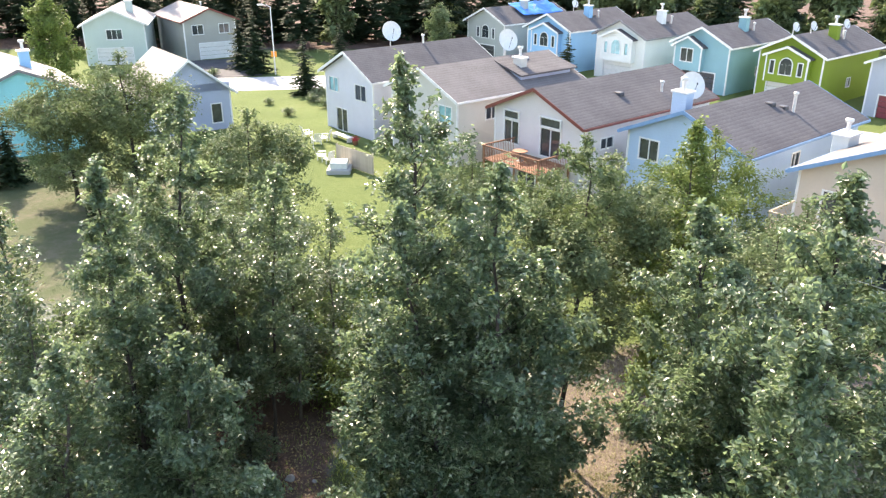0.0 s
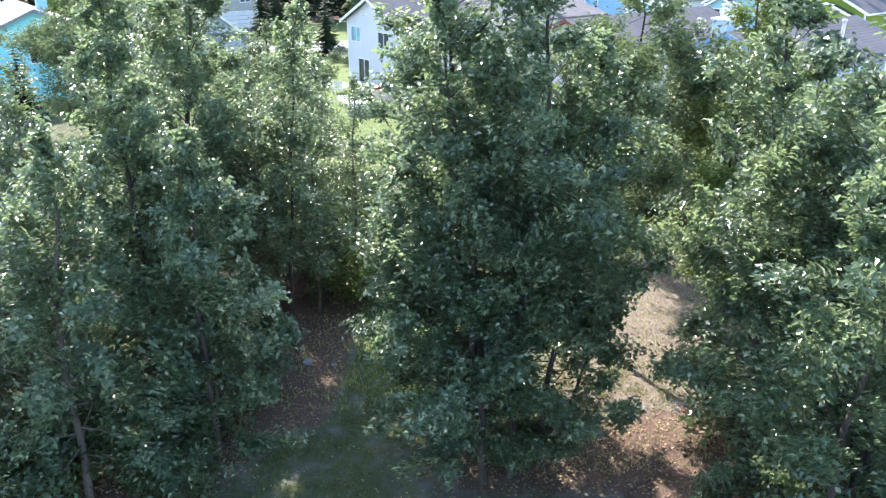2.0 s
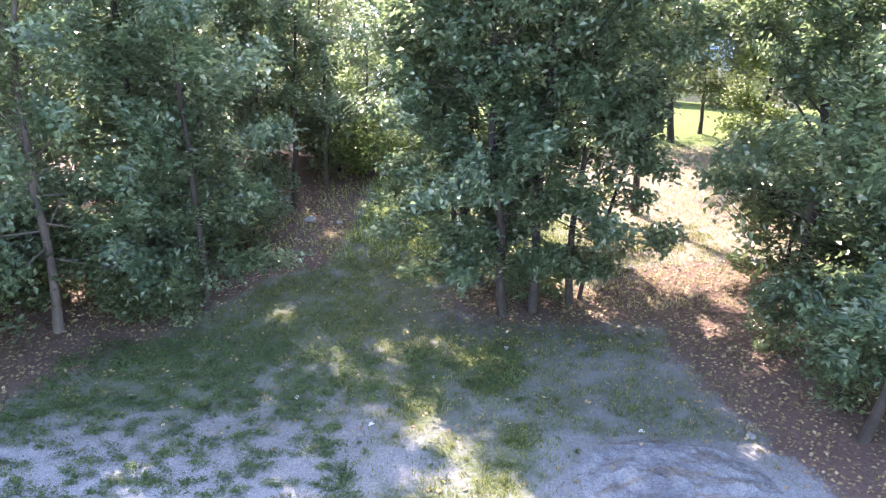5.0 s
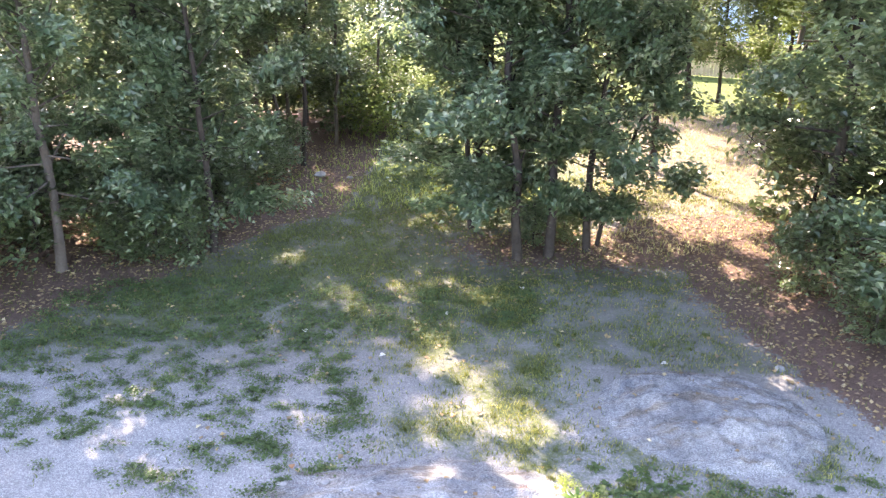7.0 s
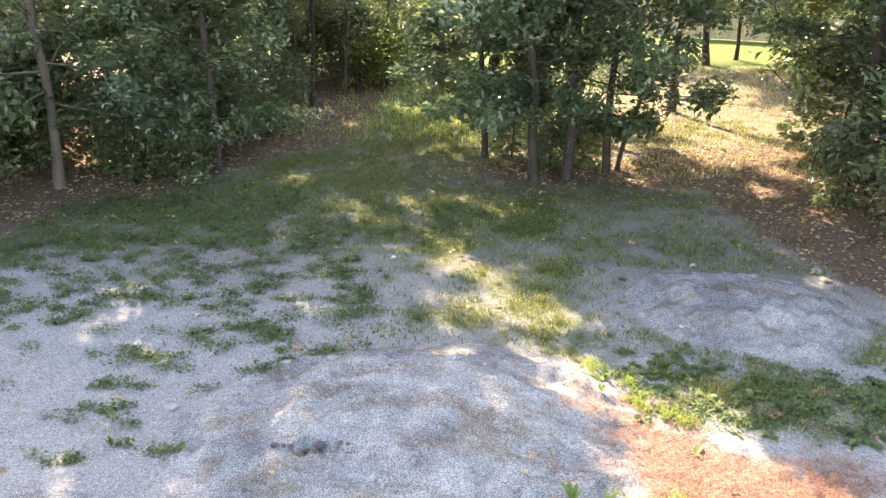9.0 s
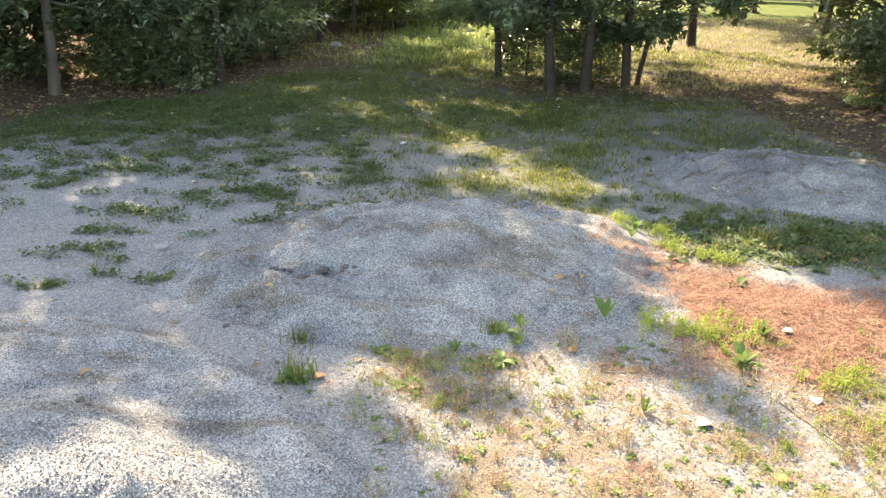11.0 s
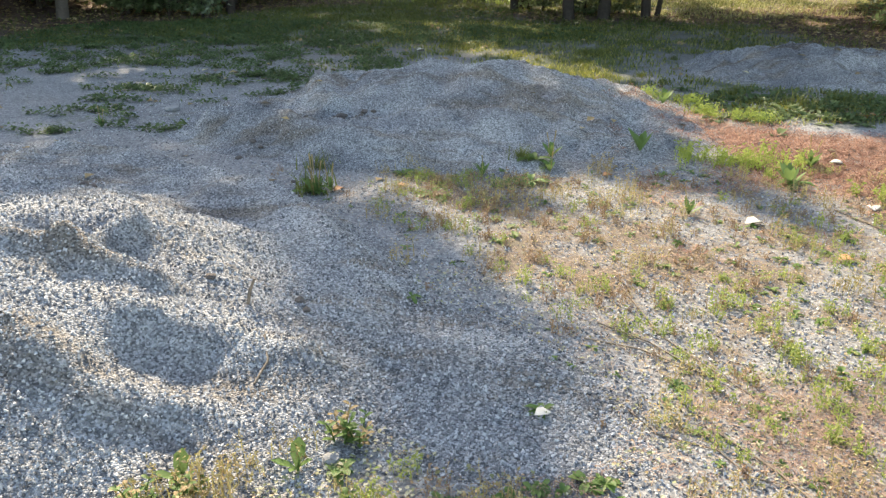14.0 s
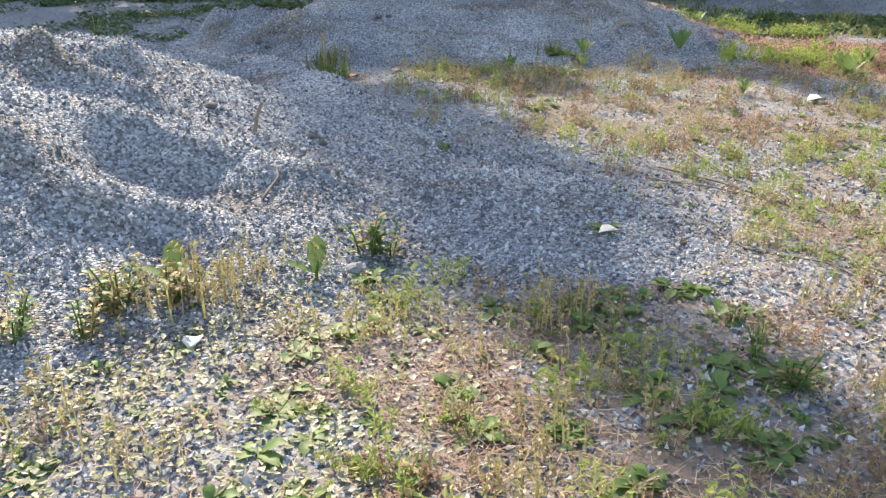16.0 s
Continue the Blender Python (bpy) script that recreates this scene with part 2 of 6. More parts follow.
PALE_LEAF = surface("silvery_leaf", (0.5, 0.48, 0.41), (0.7, 0.68, 0.62), 30, 200, 0.7, 0.2, 0.002)
TWIG = surface("weathered_twig", (0.12, 0.09, 0.065), (0.3, 0.24, 0.18), 20, 120, 0.8, 0.3, 0.002)

# ---- building helpers ----
def part(name, mesh, material, parent=None, label=""):
    """Links a mesh, or a bmesh, as one object, under its thing if it has one."""
    if isinstance(mesh, bmesh.types.BMesh):
        data = bpy.data.meshes.new(name)
        mesh.to_mesh(data)
        mesh.free()
        mesh = data
    if material and not mesh.materials:
        mesh.materials.append(material)
    ob = new(name, mesh)
    if parent:
        ob.parent = parent
    if label:
        ob["label"] = label
    return ob


def thing(name, m, label, category, group="", kind=""):
    ob = new(name)
    ob.matrix_world = m
    ob.empty_display_size = 0.2
    return tagged(ob, label, category, group, kind)


def raw_mesh(name, verts, tris, smooth=False):
    """A mesh from arrays of corners and of triangles or quads."""
    me = bpy.data.meshes.new(name)
    verts, tris = np.asarray(verts, np.float32), np.asarray(tris, np.int32)
    n = tris.shape[1]
    me.vertices.add(len(verts))
    me.vertices.foreach_set("co", verts.ravel())
    me.loops.add(tris.size)
    me.loops.foreach_set("vertex_index", tris.ravel())
    me.polygons.add(len(tris))
    me.polygons.foreach_set("loop_start", np.arange(0, tris.size, n, dtype=np.int32))
    me.polygons.foreach_set("loop_total", np.full(len(tris), n, np.int32))
    me.polygons.foreach_set("use_smooth", np.full(len(tris), smooth, bool))
    me.update(calc_edges=True)
    return me


LATTICE = np.random.RandomState(5).rand(256, 256)


def soft_noise(x, y, scale, octaves=4, seed=0):
    """Smooth noise over the plan, 0 to 1."""
    x, y = np.asarray(x, float), np.asarray(y, float)
    total, amp, norm = 0.0, 1.0, 0.0
    for o in range(octaves):
        u, v = x * scale + 17.3 * o + 31.7 * seed, y * scale + 9.1 * o + 11.9 * seed
        i, j = np.floor(u).astype(int), np.floor(v).astype(int)
        f, g = u - i, v - j
        f, g = f * f * (3 - 2 * f), g * g * (3 - 2 * g)
        a, b = LATTICE[i % 256, j % 256], LATTICE[(i + 1) % 256, j % 256]
        c, d = LATTICE[i % 256, (j + 1) % 256], LATTICE[(i + 1) % 256, (j + 1) % 256]
        total = total + amp * ((a * (1 - f) + b * f) * (1 - g) + (c * (1 - f) + d * f) * g)
        norm += amp
        amp, scale = amp * 0.5, scale * 2.03
    return total / norm


def step(a, b, v):
    s = np.clip((np.asarray(v, float) - a) / (b - a), 0, 1)
    return s * s * (3 - 2 * s)


def box(bm, x0, y0, z0, x1, y1, z1, bevel=0.0):
    r = bmesh.ops.create_cube(bm, size=1.0, matrix=Matrix.Translation(((x0 + x1) / 2, (y0 + y1) / 2, (z0 + z1) / 2)) @ Matrix.Diagonal((x1 - x0, y1 - y0, z1 - z0, 1)))
    if bevel:
        edges = list({e for v in r["verts"] for e in v.link_edges})
        bmesh.ops.bevel(bm, geom=edges, offset=bevel, segments=1, affect="EDGES")
    return bm


def tube(points, radii, sides=7):
    """Corners and quads of a tapered tube along points."""
    points, verts, quads = [Vector(p) for p in points], [], []
    for k, (p, r) in enumerate(zip(points, radii)):
        d = (points[min(k + 1, len(points) - 1)] - points[max(k - 1, 0)]).normalized()
        s = d.orthogonal().normalized() if abs(d.z) < 0.99 else Vector((1, 0, 0))
        t = d.cross(s)
        for a in range(sides):
            q = p + r * (math.cos(2 * math.pi * a / sides) * s + math.sin(2 * math.pi * a / sides) * t)
            verts.append(tuple(q))
        if k:
            o = (k - 1) * sides
            quads += [(o + a, o + (a + 1) % sides, o + sides + (a + 1) % sides, o + sides + a) for a in range(sides)]
    return verts, quads


def tubes_mesh(name, runs, sides=7):
    verts, quads = [], []
    for pts, rad in runs:
        v, q = tube(pts, rad, sides)
        quads += [tuple(i + len(verts) for i in f) for f in q]
        verts += v
    return raw_mesh(name, verts, quads, True)


# ---- ground ----
def lie(x, y):
    """The ground's height."""
    x, y = np.asarray(x, float), np.asarray(y, float)
    near = 1 - step(25, 40, np.hypot(x, y))
    bank = step(4.6, 8.5, x) * step(6, 9, y) * (1 - step(17, 20, y)) * 0.45
    bank = bank + step(-8.6, -11.5, x) * step(8, 12, y) * (1 - step(19, 23, y)) * 0.3
    return near * ((soft_noise(x, y, 0.5, 3, 1) - 0.5) * 0.12 + (soft_noise(x, y, 3.0, 3, 2) - 0.5) * 0.035) + bank


def zones(x, y):
    """How much of each cover lies at a place: grass, litter, lawn, dry weeds, red mulch."""
    n = soft_noise(x, y, 0.35, 4, 3) - 0.5
    m = soft_noise(x, y, 1.3, 3, 4) - 0.5
    q = soft_noise(x, y, 4.0, 3, 6) - 0.5
    grass = -0.06 + 0.76 * step(10.4, 15.5, y + n * 4 - 0.15 * x) + m * 0.4 + q * 0.75
    grass = np.where(y < 8.5, grass - 0.35 * (8.5 - y), grass)
    along, across = (x + 0.6) * 0.48 - (y - 11.2) * 0.87, (x + 0.6) * 0.87 + (y - 11.2) * 0.48
    grass = np.maximum(grass, 0.68 * np.exp(-(along / 3.5) ** 4 - (across / 1.0) ** 2) + m * 0.6 + q * 0.7)
    grass = np.maximum(grass, 0.6 * np.exp(-((x - 2.3) / 1.9) ** 4 - ((y - 8.3 + 0.12 * (x - 1)) / 0.75) ** 4) + q * 0.7)
    grass = np.maximum(grass, np.exp(-((x + 0.2) / 1.2) ** 2 - ((y - 13.9) / 1.4) ** 2) + m * 0.4 + q * 0.5)
    grass = np.maximum(grass, 0.7 * np.exp(-((x + 0.9) / 1.3) ** 2 - ((y - 9.9) / 0.8) ** 2) + m * 0.5 + q * 0.6)
    grass = np.maximum(grass, 0.8 * np.exp(-((x - 0.26) / 0.6) ** 2 - ((y - 11.59) / 0.9) ** 2) + m * 0.3 + q * 0.6)
    grass = np.maximum(grass, 0.72 * np.exp(-((x - 0.15) / 1.1) ** 2 - ((y - 9.6) / 0.6) ** 2) + m * 0.4 + q * 0.7)
    ring = np.hypot((x - 2.72) / 1.55, (y - 10.42) / 1.3)
    grass = np.maximum(grass, 0.55 * np.exp(-((ring - 1.08) / 0.2) ** 2) * step(-0.3, 0.35, m * 2 + 0.4 * (10.0 - y)) + m * 0.6 + q * 0.9)
    grass = np.maximum(grass, 0.42 + m * 0.5 + q * 0.5 - 0.5 * step(3.4, 4.4, np.abs(x - 2.2)) - step(1.3, 2.0, np.abs(y - 13.2)))
    litter = step(-0.9, 0.9, x - 3.6 - 0.25 * (13.5 - y) + n * 2.5) * step(5.0, 8.0, y) * (1 - step(17.5, 20.0, y + n * 3))
    litter = np.maximum(litter, step(-0.9, 0.9, 0.74 * (y - 13.3) - 8.4 - x + n * 2) * step(10.5, 13.0, y) * (1 - step(30, 33, y)) * (1 - step(-4.4, -3.6, x)))
    litter = np.maximum(litter, np.exp(-((x - 1.8) / 3.4) ** 4 - ((y - 16.7) / 1.4) ** 2) * 0.9) + q * 0.4
    dryg = step(-0.25, 0.35, x + 1.15 - (5.2 - y) * 0.55 + m * 0.8) * (1 - step(5.6, 7.0, y + m)) * (0.5 + m * 0.9 + q * 0.7)
    dryg = np.maximum(dryg, (1 - step(1.8, 3.0, y - 0.2 * np.abs(x) + m)) * step(-6, 0, y) * (0.4 + 0.26 * step(-1.1, -0.7, x)) + m * 0.6 + q * 0.6)
    dryg = np.maximum(dryg, 0.72 * np.exp(-((x - 0.9) / 1.0) ** 2 - ((y - 3.3) / 0.5) ** 2) + m * 0.5 + q * 0.6)
    dryg = np.maximum(dryg, np.exp(-((x + 0.9) / 0.9) ** 2 - ((y - 5.2) / 0.7) ** 2) * 0.34 + q * 0.5)
    dryg = np.maximum(dryg, step(1.6, 2.8, x + n) * step(18.0, 20.5, y + n * 2) * (1 - step(29, 33, y)))
    grass = grass * (1 - 0.75 * np.clip(litter, 0, 1))
    dryg = np.maximum(dryg, step(33, 37, y) * (1 - step(-19, -15, x + n * 8)) * (1 - step(50, 62, y + n * 14)))
    grass = grass * (1 - step(1.6, 2.8, x + n) * step(16.4, 18.6, y) * 0.8)
    lawn = step(28, 33, y + n * 4) * (1 - 0.9 * (1 - step(-19, -15, x + n * 8)) * (1 - step(50, 62, y + n * 14)))
    lawn = np.maximum(lawn, np.exp(-((x + 2.4) / 1.5) ** 2 - ((y - 23.5) / 3.5) ** 2))
    lawn = lawn * (1 - step(118, 124, y))
    litter = np.maximum(litter, step(118, 124, y) * 0.8)
    mulch = np.exp(-(((x - 1.8 + 0.12 * (y - 6.6)) / 1.15) ** 4) - ((y - 6.65 + 0.35 * (x - 1.6)) / 1.0) ** 4) * 0.85 + q * 0.9 - 0.7 * np.exp(-((x - 2.05) / 0.4) ** 2 - ((y - 7.4) / 0.25) ** 2)
    return grass, litter, lawn, dryg, mulch


def dirt(x, y):
    """How far soil and fines cover the gravel, beyond the mounds."""
    return step(9.3, 12.5, y + 2.4 * (soft_noise(x, y, 0.5, 3, 7) - 0.5)) * (1 - step(30, 34, y)) * (0.55 + 0.7 * (soft_noise(x, y, 2.0, 3, 8) - 0.3))


def graded(lo, hi, pitch, ends, growth):
    mid = list(np.arange(lo, hi + pitch / 2, pitch))
    out, s, a = [], pitch, hi
    while a < ends[1]:
        s *= growth
        a += s
        out.append(a)
    back, s, a = [], pitch, lo
    while a > ends[0]:
        s *= growth
        a -= s
        back.append(a)
    return np.array(back[::-1] + mid + out)


def build_ground():
    xs, ys = graded(-5.5, 5.5, 0.1, (-2500, 2500), 1.07), graded(1.2, 13.5, 0.1, (-600, 4000), 1.055)
    gx, gy = np.meshgrid(xs, ys)
    z = lie(gx, gy)
    nx, ny = len(xs), len(ys)
    idx = np.arange(nx * ny).reshape(ny, nx)
    quads = np.stack([idx[:-1, :-1], idx[:-1, 1:], idx[1:, 1:], idx[1:, :-1]], -1).reshape(-1, 4)
    me = raw_mesh("ground", np.stack([gx, gy, z], -1).reshape(-1, 3), quads, True)
    g, l, w, d, m = (np.clip(a, 0, 1).ravel() for a in zones(gx, gy))
    one = np.ones_like(g)
    me.color_attributes.new("zone", "FLOAT_COLOR", "POINT").data.foreach_set("color", np.stack([g, l, w, one], -1).astype(np.float32).ravel())
    me.color_attributes.new("zone_more", "FLOAT_COLOR", "POINT").data.foreach_set("color", np.stack([d, m, np.clip(dirt(gx, gy), 0, 1).ravel(), one], -1).astype(np.float32).ravel())
    tagged(part("ground", me, GROUND), "grey gravel yard with weeds, leaf litter and lawn beyond", "ground", kind="structure")


build_ground()


# ---- gravel piles ----
def scoops(x, y, size, seed):
    """Shallow bowls with sharp ridges between them, as boots and shovels leave."""
    u, v = np.asarray(x, float) / size, np.asarray(y, float) / size
    iu, iv = np.floor(u), np.floor(v)
    near = np.full(np.shape(u), 9.0)
    for a in (-1, 0, 1):
        for b in (-1, 0, 1):
            k = (iu + a) * 127.1 + (iv + b) * 311.7 + seed * 17.3
            jx, jy = np.sin(k) * 43758.5, np.sin(k * 1.7 + 3.1) * 24634.6
            px, py = iu + a + (jx - np.floor(jx)), iv + b + (jy - np.floor(jy))
            near = np.minimum(near, (u - px) ** 2 + (v - py) ** 2)
    return np.minimum(near, 0.8)


def cone(x, y, cx, cy, ax, ay, turn, high, power, blunt, tail=1.0):
    """A heap's height: a blunted cone on an oval foot, drawn out to one side by tail."""
    c, s = math.cos(turn), math.sin(turn)
    u, v = (x - cx) * c + (y - cy) * s, (-(x - cx) * s + (y - cy) * c) / ay
    u = np.where(u < 0, u / (ax * tail), u / ax)
    d = (np.sqrt(u * u + v * v + blunt * blunt) - blunt) * (1 + 0.22 * (soft_noise(x, y, 0.9, 3, 61) - 0.5))
    return high * np.where(d < 1, np.clip(1 - d, 0, 1) ** power, 0.5 * np.clip(1 - d, -0.4, 0))


def table(x, y, cx, cy, ax, ay, turn, high, steep):
    """A flat-topped heap with a soft brow and foot."""
    c, s = math.cos(turn), math.sin(turn)
    u, v = ((x - cx) * c + (y - cy) * s) / ax, (-(x - cx) * s + (y - cy) * c) / ay
    return high / (1 + np.exp(np.clip((np.hypot(u, v) - 1) * steep, -40, 40)))


def crest(x, y, points, high, wide):
    """A low ridge along a line over the plan."""
    near = np.full(np.shape(x), 1e9)
    for (ax, ay), (bx, by) in zip(points, points[1:]):
        t = np.clip(((x - ax) * (bx - ax) + (y - ay) * (by - ay)) / ((bx - ax) ** 2 + (by - ay) ** 2), 0, 1)
        near = np.minimum(near, (x - ax - t * (bx - ax)) ** 2 + (y - ay - t * (by - ay)) ** 2)
    return high * np.exp(-near / wide ** 2)


def trodden(x, y, seed, deep):
    """Footprints, ruts and fine unevenness."""
    wx, wy = x + 0.3 * (soft_noise(x, y, 2.2, 2, seed + 6) - 0.5), y + 0.3 * (soft_noise(x, y, 2.2, 2, seed + 7) - 0.5)
    mask = np.clip(soft_noise(x, y, 0.9, 2, seed + 8) * 3.2 - 0.9, 0.1, 1)
    z = mask * (scoops(wx * 0.8 + 0.35 * wy, wy * 1.1 - 0.3 * wx, 0.55, seed) - 0.3) + 0.55 * (scoops(wx, wy, 0.25, seed + 1) - 0.3)
    return deep * (z + 0.9 * (soft_noise(x, y, 5.0, 3, seed + 3) - 0.5)) + 0.32 * deep * (soft_noise(x, y, 12.0, 3, seed + 4) - 0.5)


PILES = []


def build_pile(label, heap, x0, x1, y0, y1, seed, deep, dug=(), ridges=(), pitch=0.03, material=None):
    nx, ny = int((x1 - x0) / pitch), int((y1 - y0) / pitch)
    gx, gy = np.meshgrid(np.linspace(x0, x1, nx), np.linspace(y0, y1, ny))

    def height(x, y):
        h = heap(x, y)
        on = np.clip(h * 12, 0, 1)
        for px, py, rx, ry, low in dug:
            h = h - on * 1.15 * low * np.exp(-((x - px) / rx) ** 2 - ((y - py) / ry) ** 2)
        for points, up, wide in ridges:
            h = h + on * 1.8 * crest(x, y, points, up, wide)
        return h + on * trodden(x, y, seed, deep)
    z = height(gx, gy)
    keep = z > -0.025
    idx = np.arange(nx * ny).reshape(ny, nx)
    ok = keep[:-1, :-1] & keep[:-1, 1:] & keep[1:, 1:] & keep[1:, :-1]
    quads = np.stack([idx[:-1, :-1], idx[:-1, 1:], idx[1:, 1:], idx[1:, :-1]], -1)[ok]
    used, quads = np.unique(quads, return_inverse=True)
    verts = np.stack([gx, gy, z + lie(gx, gy)], -1).reshape(-1, 3)[used]
    me = raw_mesh("gravel_mound", verts, quads.reshape(-1, 4), True)
    tagged(part("gravel_mound", me, material or GRAVEL), label, "mound", "mounds in the yard")
    PILES.append(height)


def near_heap(x, y):
    """A steep hump, the flat apron that it spread over, and a thin spill beside it."""
    a = table(x, y, -3.07, 3.41, 1.14, 1.31, 0.1, 0.482, 4.3)
    b = table(x, y, -3.23, 4.34, 2.35, 1.33, -0.625, 0.164, 14.0)
    h = 0.5 * (a + b + np.sqrt((a - b) ** 2 + 0.0016)) - 0.02
    spill = cone(x, y, -0.95, 3.3, 0.75, 0.42, -0.75, 0.06, 1.0, 0.2, 0.8)
    return np.maximum(h - 0.03 + 0.02 * (soft_noise(x, y, 1.2, 2, 62) - 0.5), spill)


build_pile("broad mound of grey crushed gravel with a dug hollow", lambda x, y: cone(x, y, -1.02, 7.6, 1.78, 1.44, 0.13, 0.49, 0.97, 0.18, 1.35), -4.2, 1.6, 5.2, 9.8, 11, 0.13,
           ((-2.2, 6.85, 0.32, 0.13, 0.1), (-1.75, 6.75, 0.3, 0.2, 0.04), (-0.1, 6.85, 0.4, 0.25, 0.03)),
           (([(-3.1, 6.75), (-2.5, 6.45), (-2.0, 6.15), (-1.6, 6.1)], 0.075, 0.2), ([(-3.0, 7.35), (-2.5, 7.2), (-2.2, 7.05)], 0.035, 0.08), ([(-2.55, 7.8), (-2.45, 7.3)], 0.03, 0.1)))
build_pile("low mound of grey sandy gravel beside leaf litter", lambda x, y: cone(x, y, 2.72, 10.42, 1.26, 1.05, -0.22, 0.34, 0.75, 0.25), 0.8, 4.9, 8.6, 12.4, 21, 0.14,
           ((2.6, 10.2, 0.5, 0.4, 0.04),), (([(2.1, 9.9), (2.6, 9.75), (3.1, 9.85)], 0.03, 0.12),), 0.024, SHADED_GRAVEL)
build_pile("large rutted mound of grey gravel with weeds at its foot", near_heap, -6.4, 0.2, 0.9, 7.2, 31, 0.055,
           ((-2.6, 3.58, 0.17, 0.13, 0.075), (-2.28, 3.56, 0.15, 0.12, 0.07), (-2.08, 2.98, 0.2, 0.12, 0.02), (-1.85, 2.98, 0.16, 0.1, 0.015), (-2.35, 4.5, 0.35, 0.2, 0.06), (-1.85, 3.95, 0.25, 0.2, 0.035)),
           (([(-2.36, 3.78), (-2.4, 3.6), (-2.46, 3.42)], 0.04, 0.06), ([(-2.75, 3.36), (-2.45, 3.4), (-2.1, 3.38)], 0.035, 0.07), ([(-2.35, 2.85), (-2.05, 2.76), (-1.75, 2.82)], 0.035, 0.1), ([(-2.1, 3.15), (-1.75, 3.2), (-1.5, 3.2)], 0.035, 0.1),
            ([(-3.9, 5.85), (-2.8, 5.45), (-2.2, 5.1), (-1.7, 4.6)], 0.035, 0.11), ([(-3.0, 5.2), (-2.4, 4.85), (-1.8, 4.5), (-1.45, 4.2)], 0.03, 0.09)), 0.026)


def lie_all(x, y):
    """The height of ground or pile, whichever is higher."""
    h = lie(x, y)
    top = np.zeros_like(h)
    for f in PILES:
        top = np.maximum(top, f(np.asarray(x, float), np.asarray(y, float)))
    return h + np.clip(top, 0, None)


# ---- trees ----
def leaf_arrays(rs, centres, size, droop=0.5, fold=0.18, slim=0.66, up=0.6, lay=0.0):
    n = len(centres)
    nor = rs.normal(size=(n, 3)) * 0.34 + lay
    nor[:, 2] += up
    nor /= np.linalg.norm(nor, axis=1, keepdims=True)
    tip = rs.normal(size=(n, 3))
    tip[:, 2] -= droop
    tip -= nor * np.sum(tip * nor, 1, keepdims=True)
    tip /= np.linalg.norm(tip, axis=1, keepdims=True) + 1e-9
    side = np.cross(nor, tip)
    ln = size * (0.65 + 0.7 * rs.rand(n, 1))
    mid = centres + tip * ln * 0.42 + nor * ln * 0.0
    v = np.stack([centres, mid + side * ln * slim / 2 + nor * ln * fold, centres + tip * ln, mid - side * ln * slim / 2 + nor * ln * fold], 1).reshape(-1, 3)
    o = np.arange(n)[:, None] * 4
    f = np.concatenate([o + np.array([[0, 3, 2]]), o + np.array([[0, 2, 1]])], 0)
    return v, f


def crown_profile(u, shape):
    """Crown radius, 0 to 1, from the crown's foot (u = 0) to its top (u = 1)."""
    if shape == "spire":
        return (0.55 + 0.9 * u) * (1 - u) ** 0.85 * 1.15 + 0.06 * (1 - u)
    if shape == "round":
        return math.sqrt(max(0.0, 1 - (2 * u - 0.95) ** 2)) * 0.98 + 0.05
    return min(1.0, (0.6 + 1.6 * u)) * (1 - u) ** 0.8 * 1.12


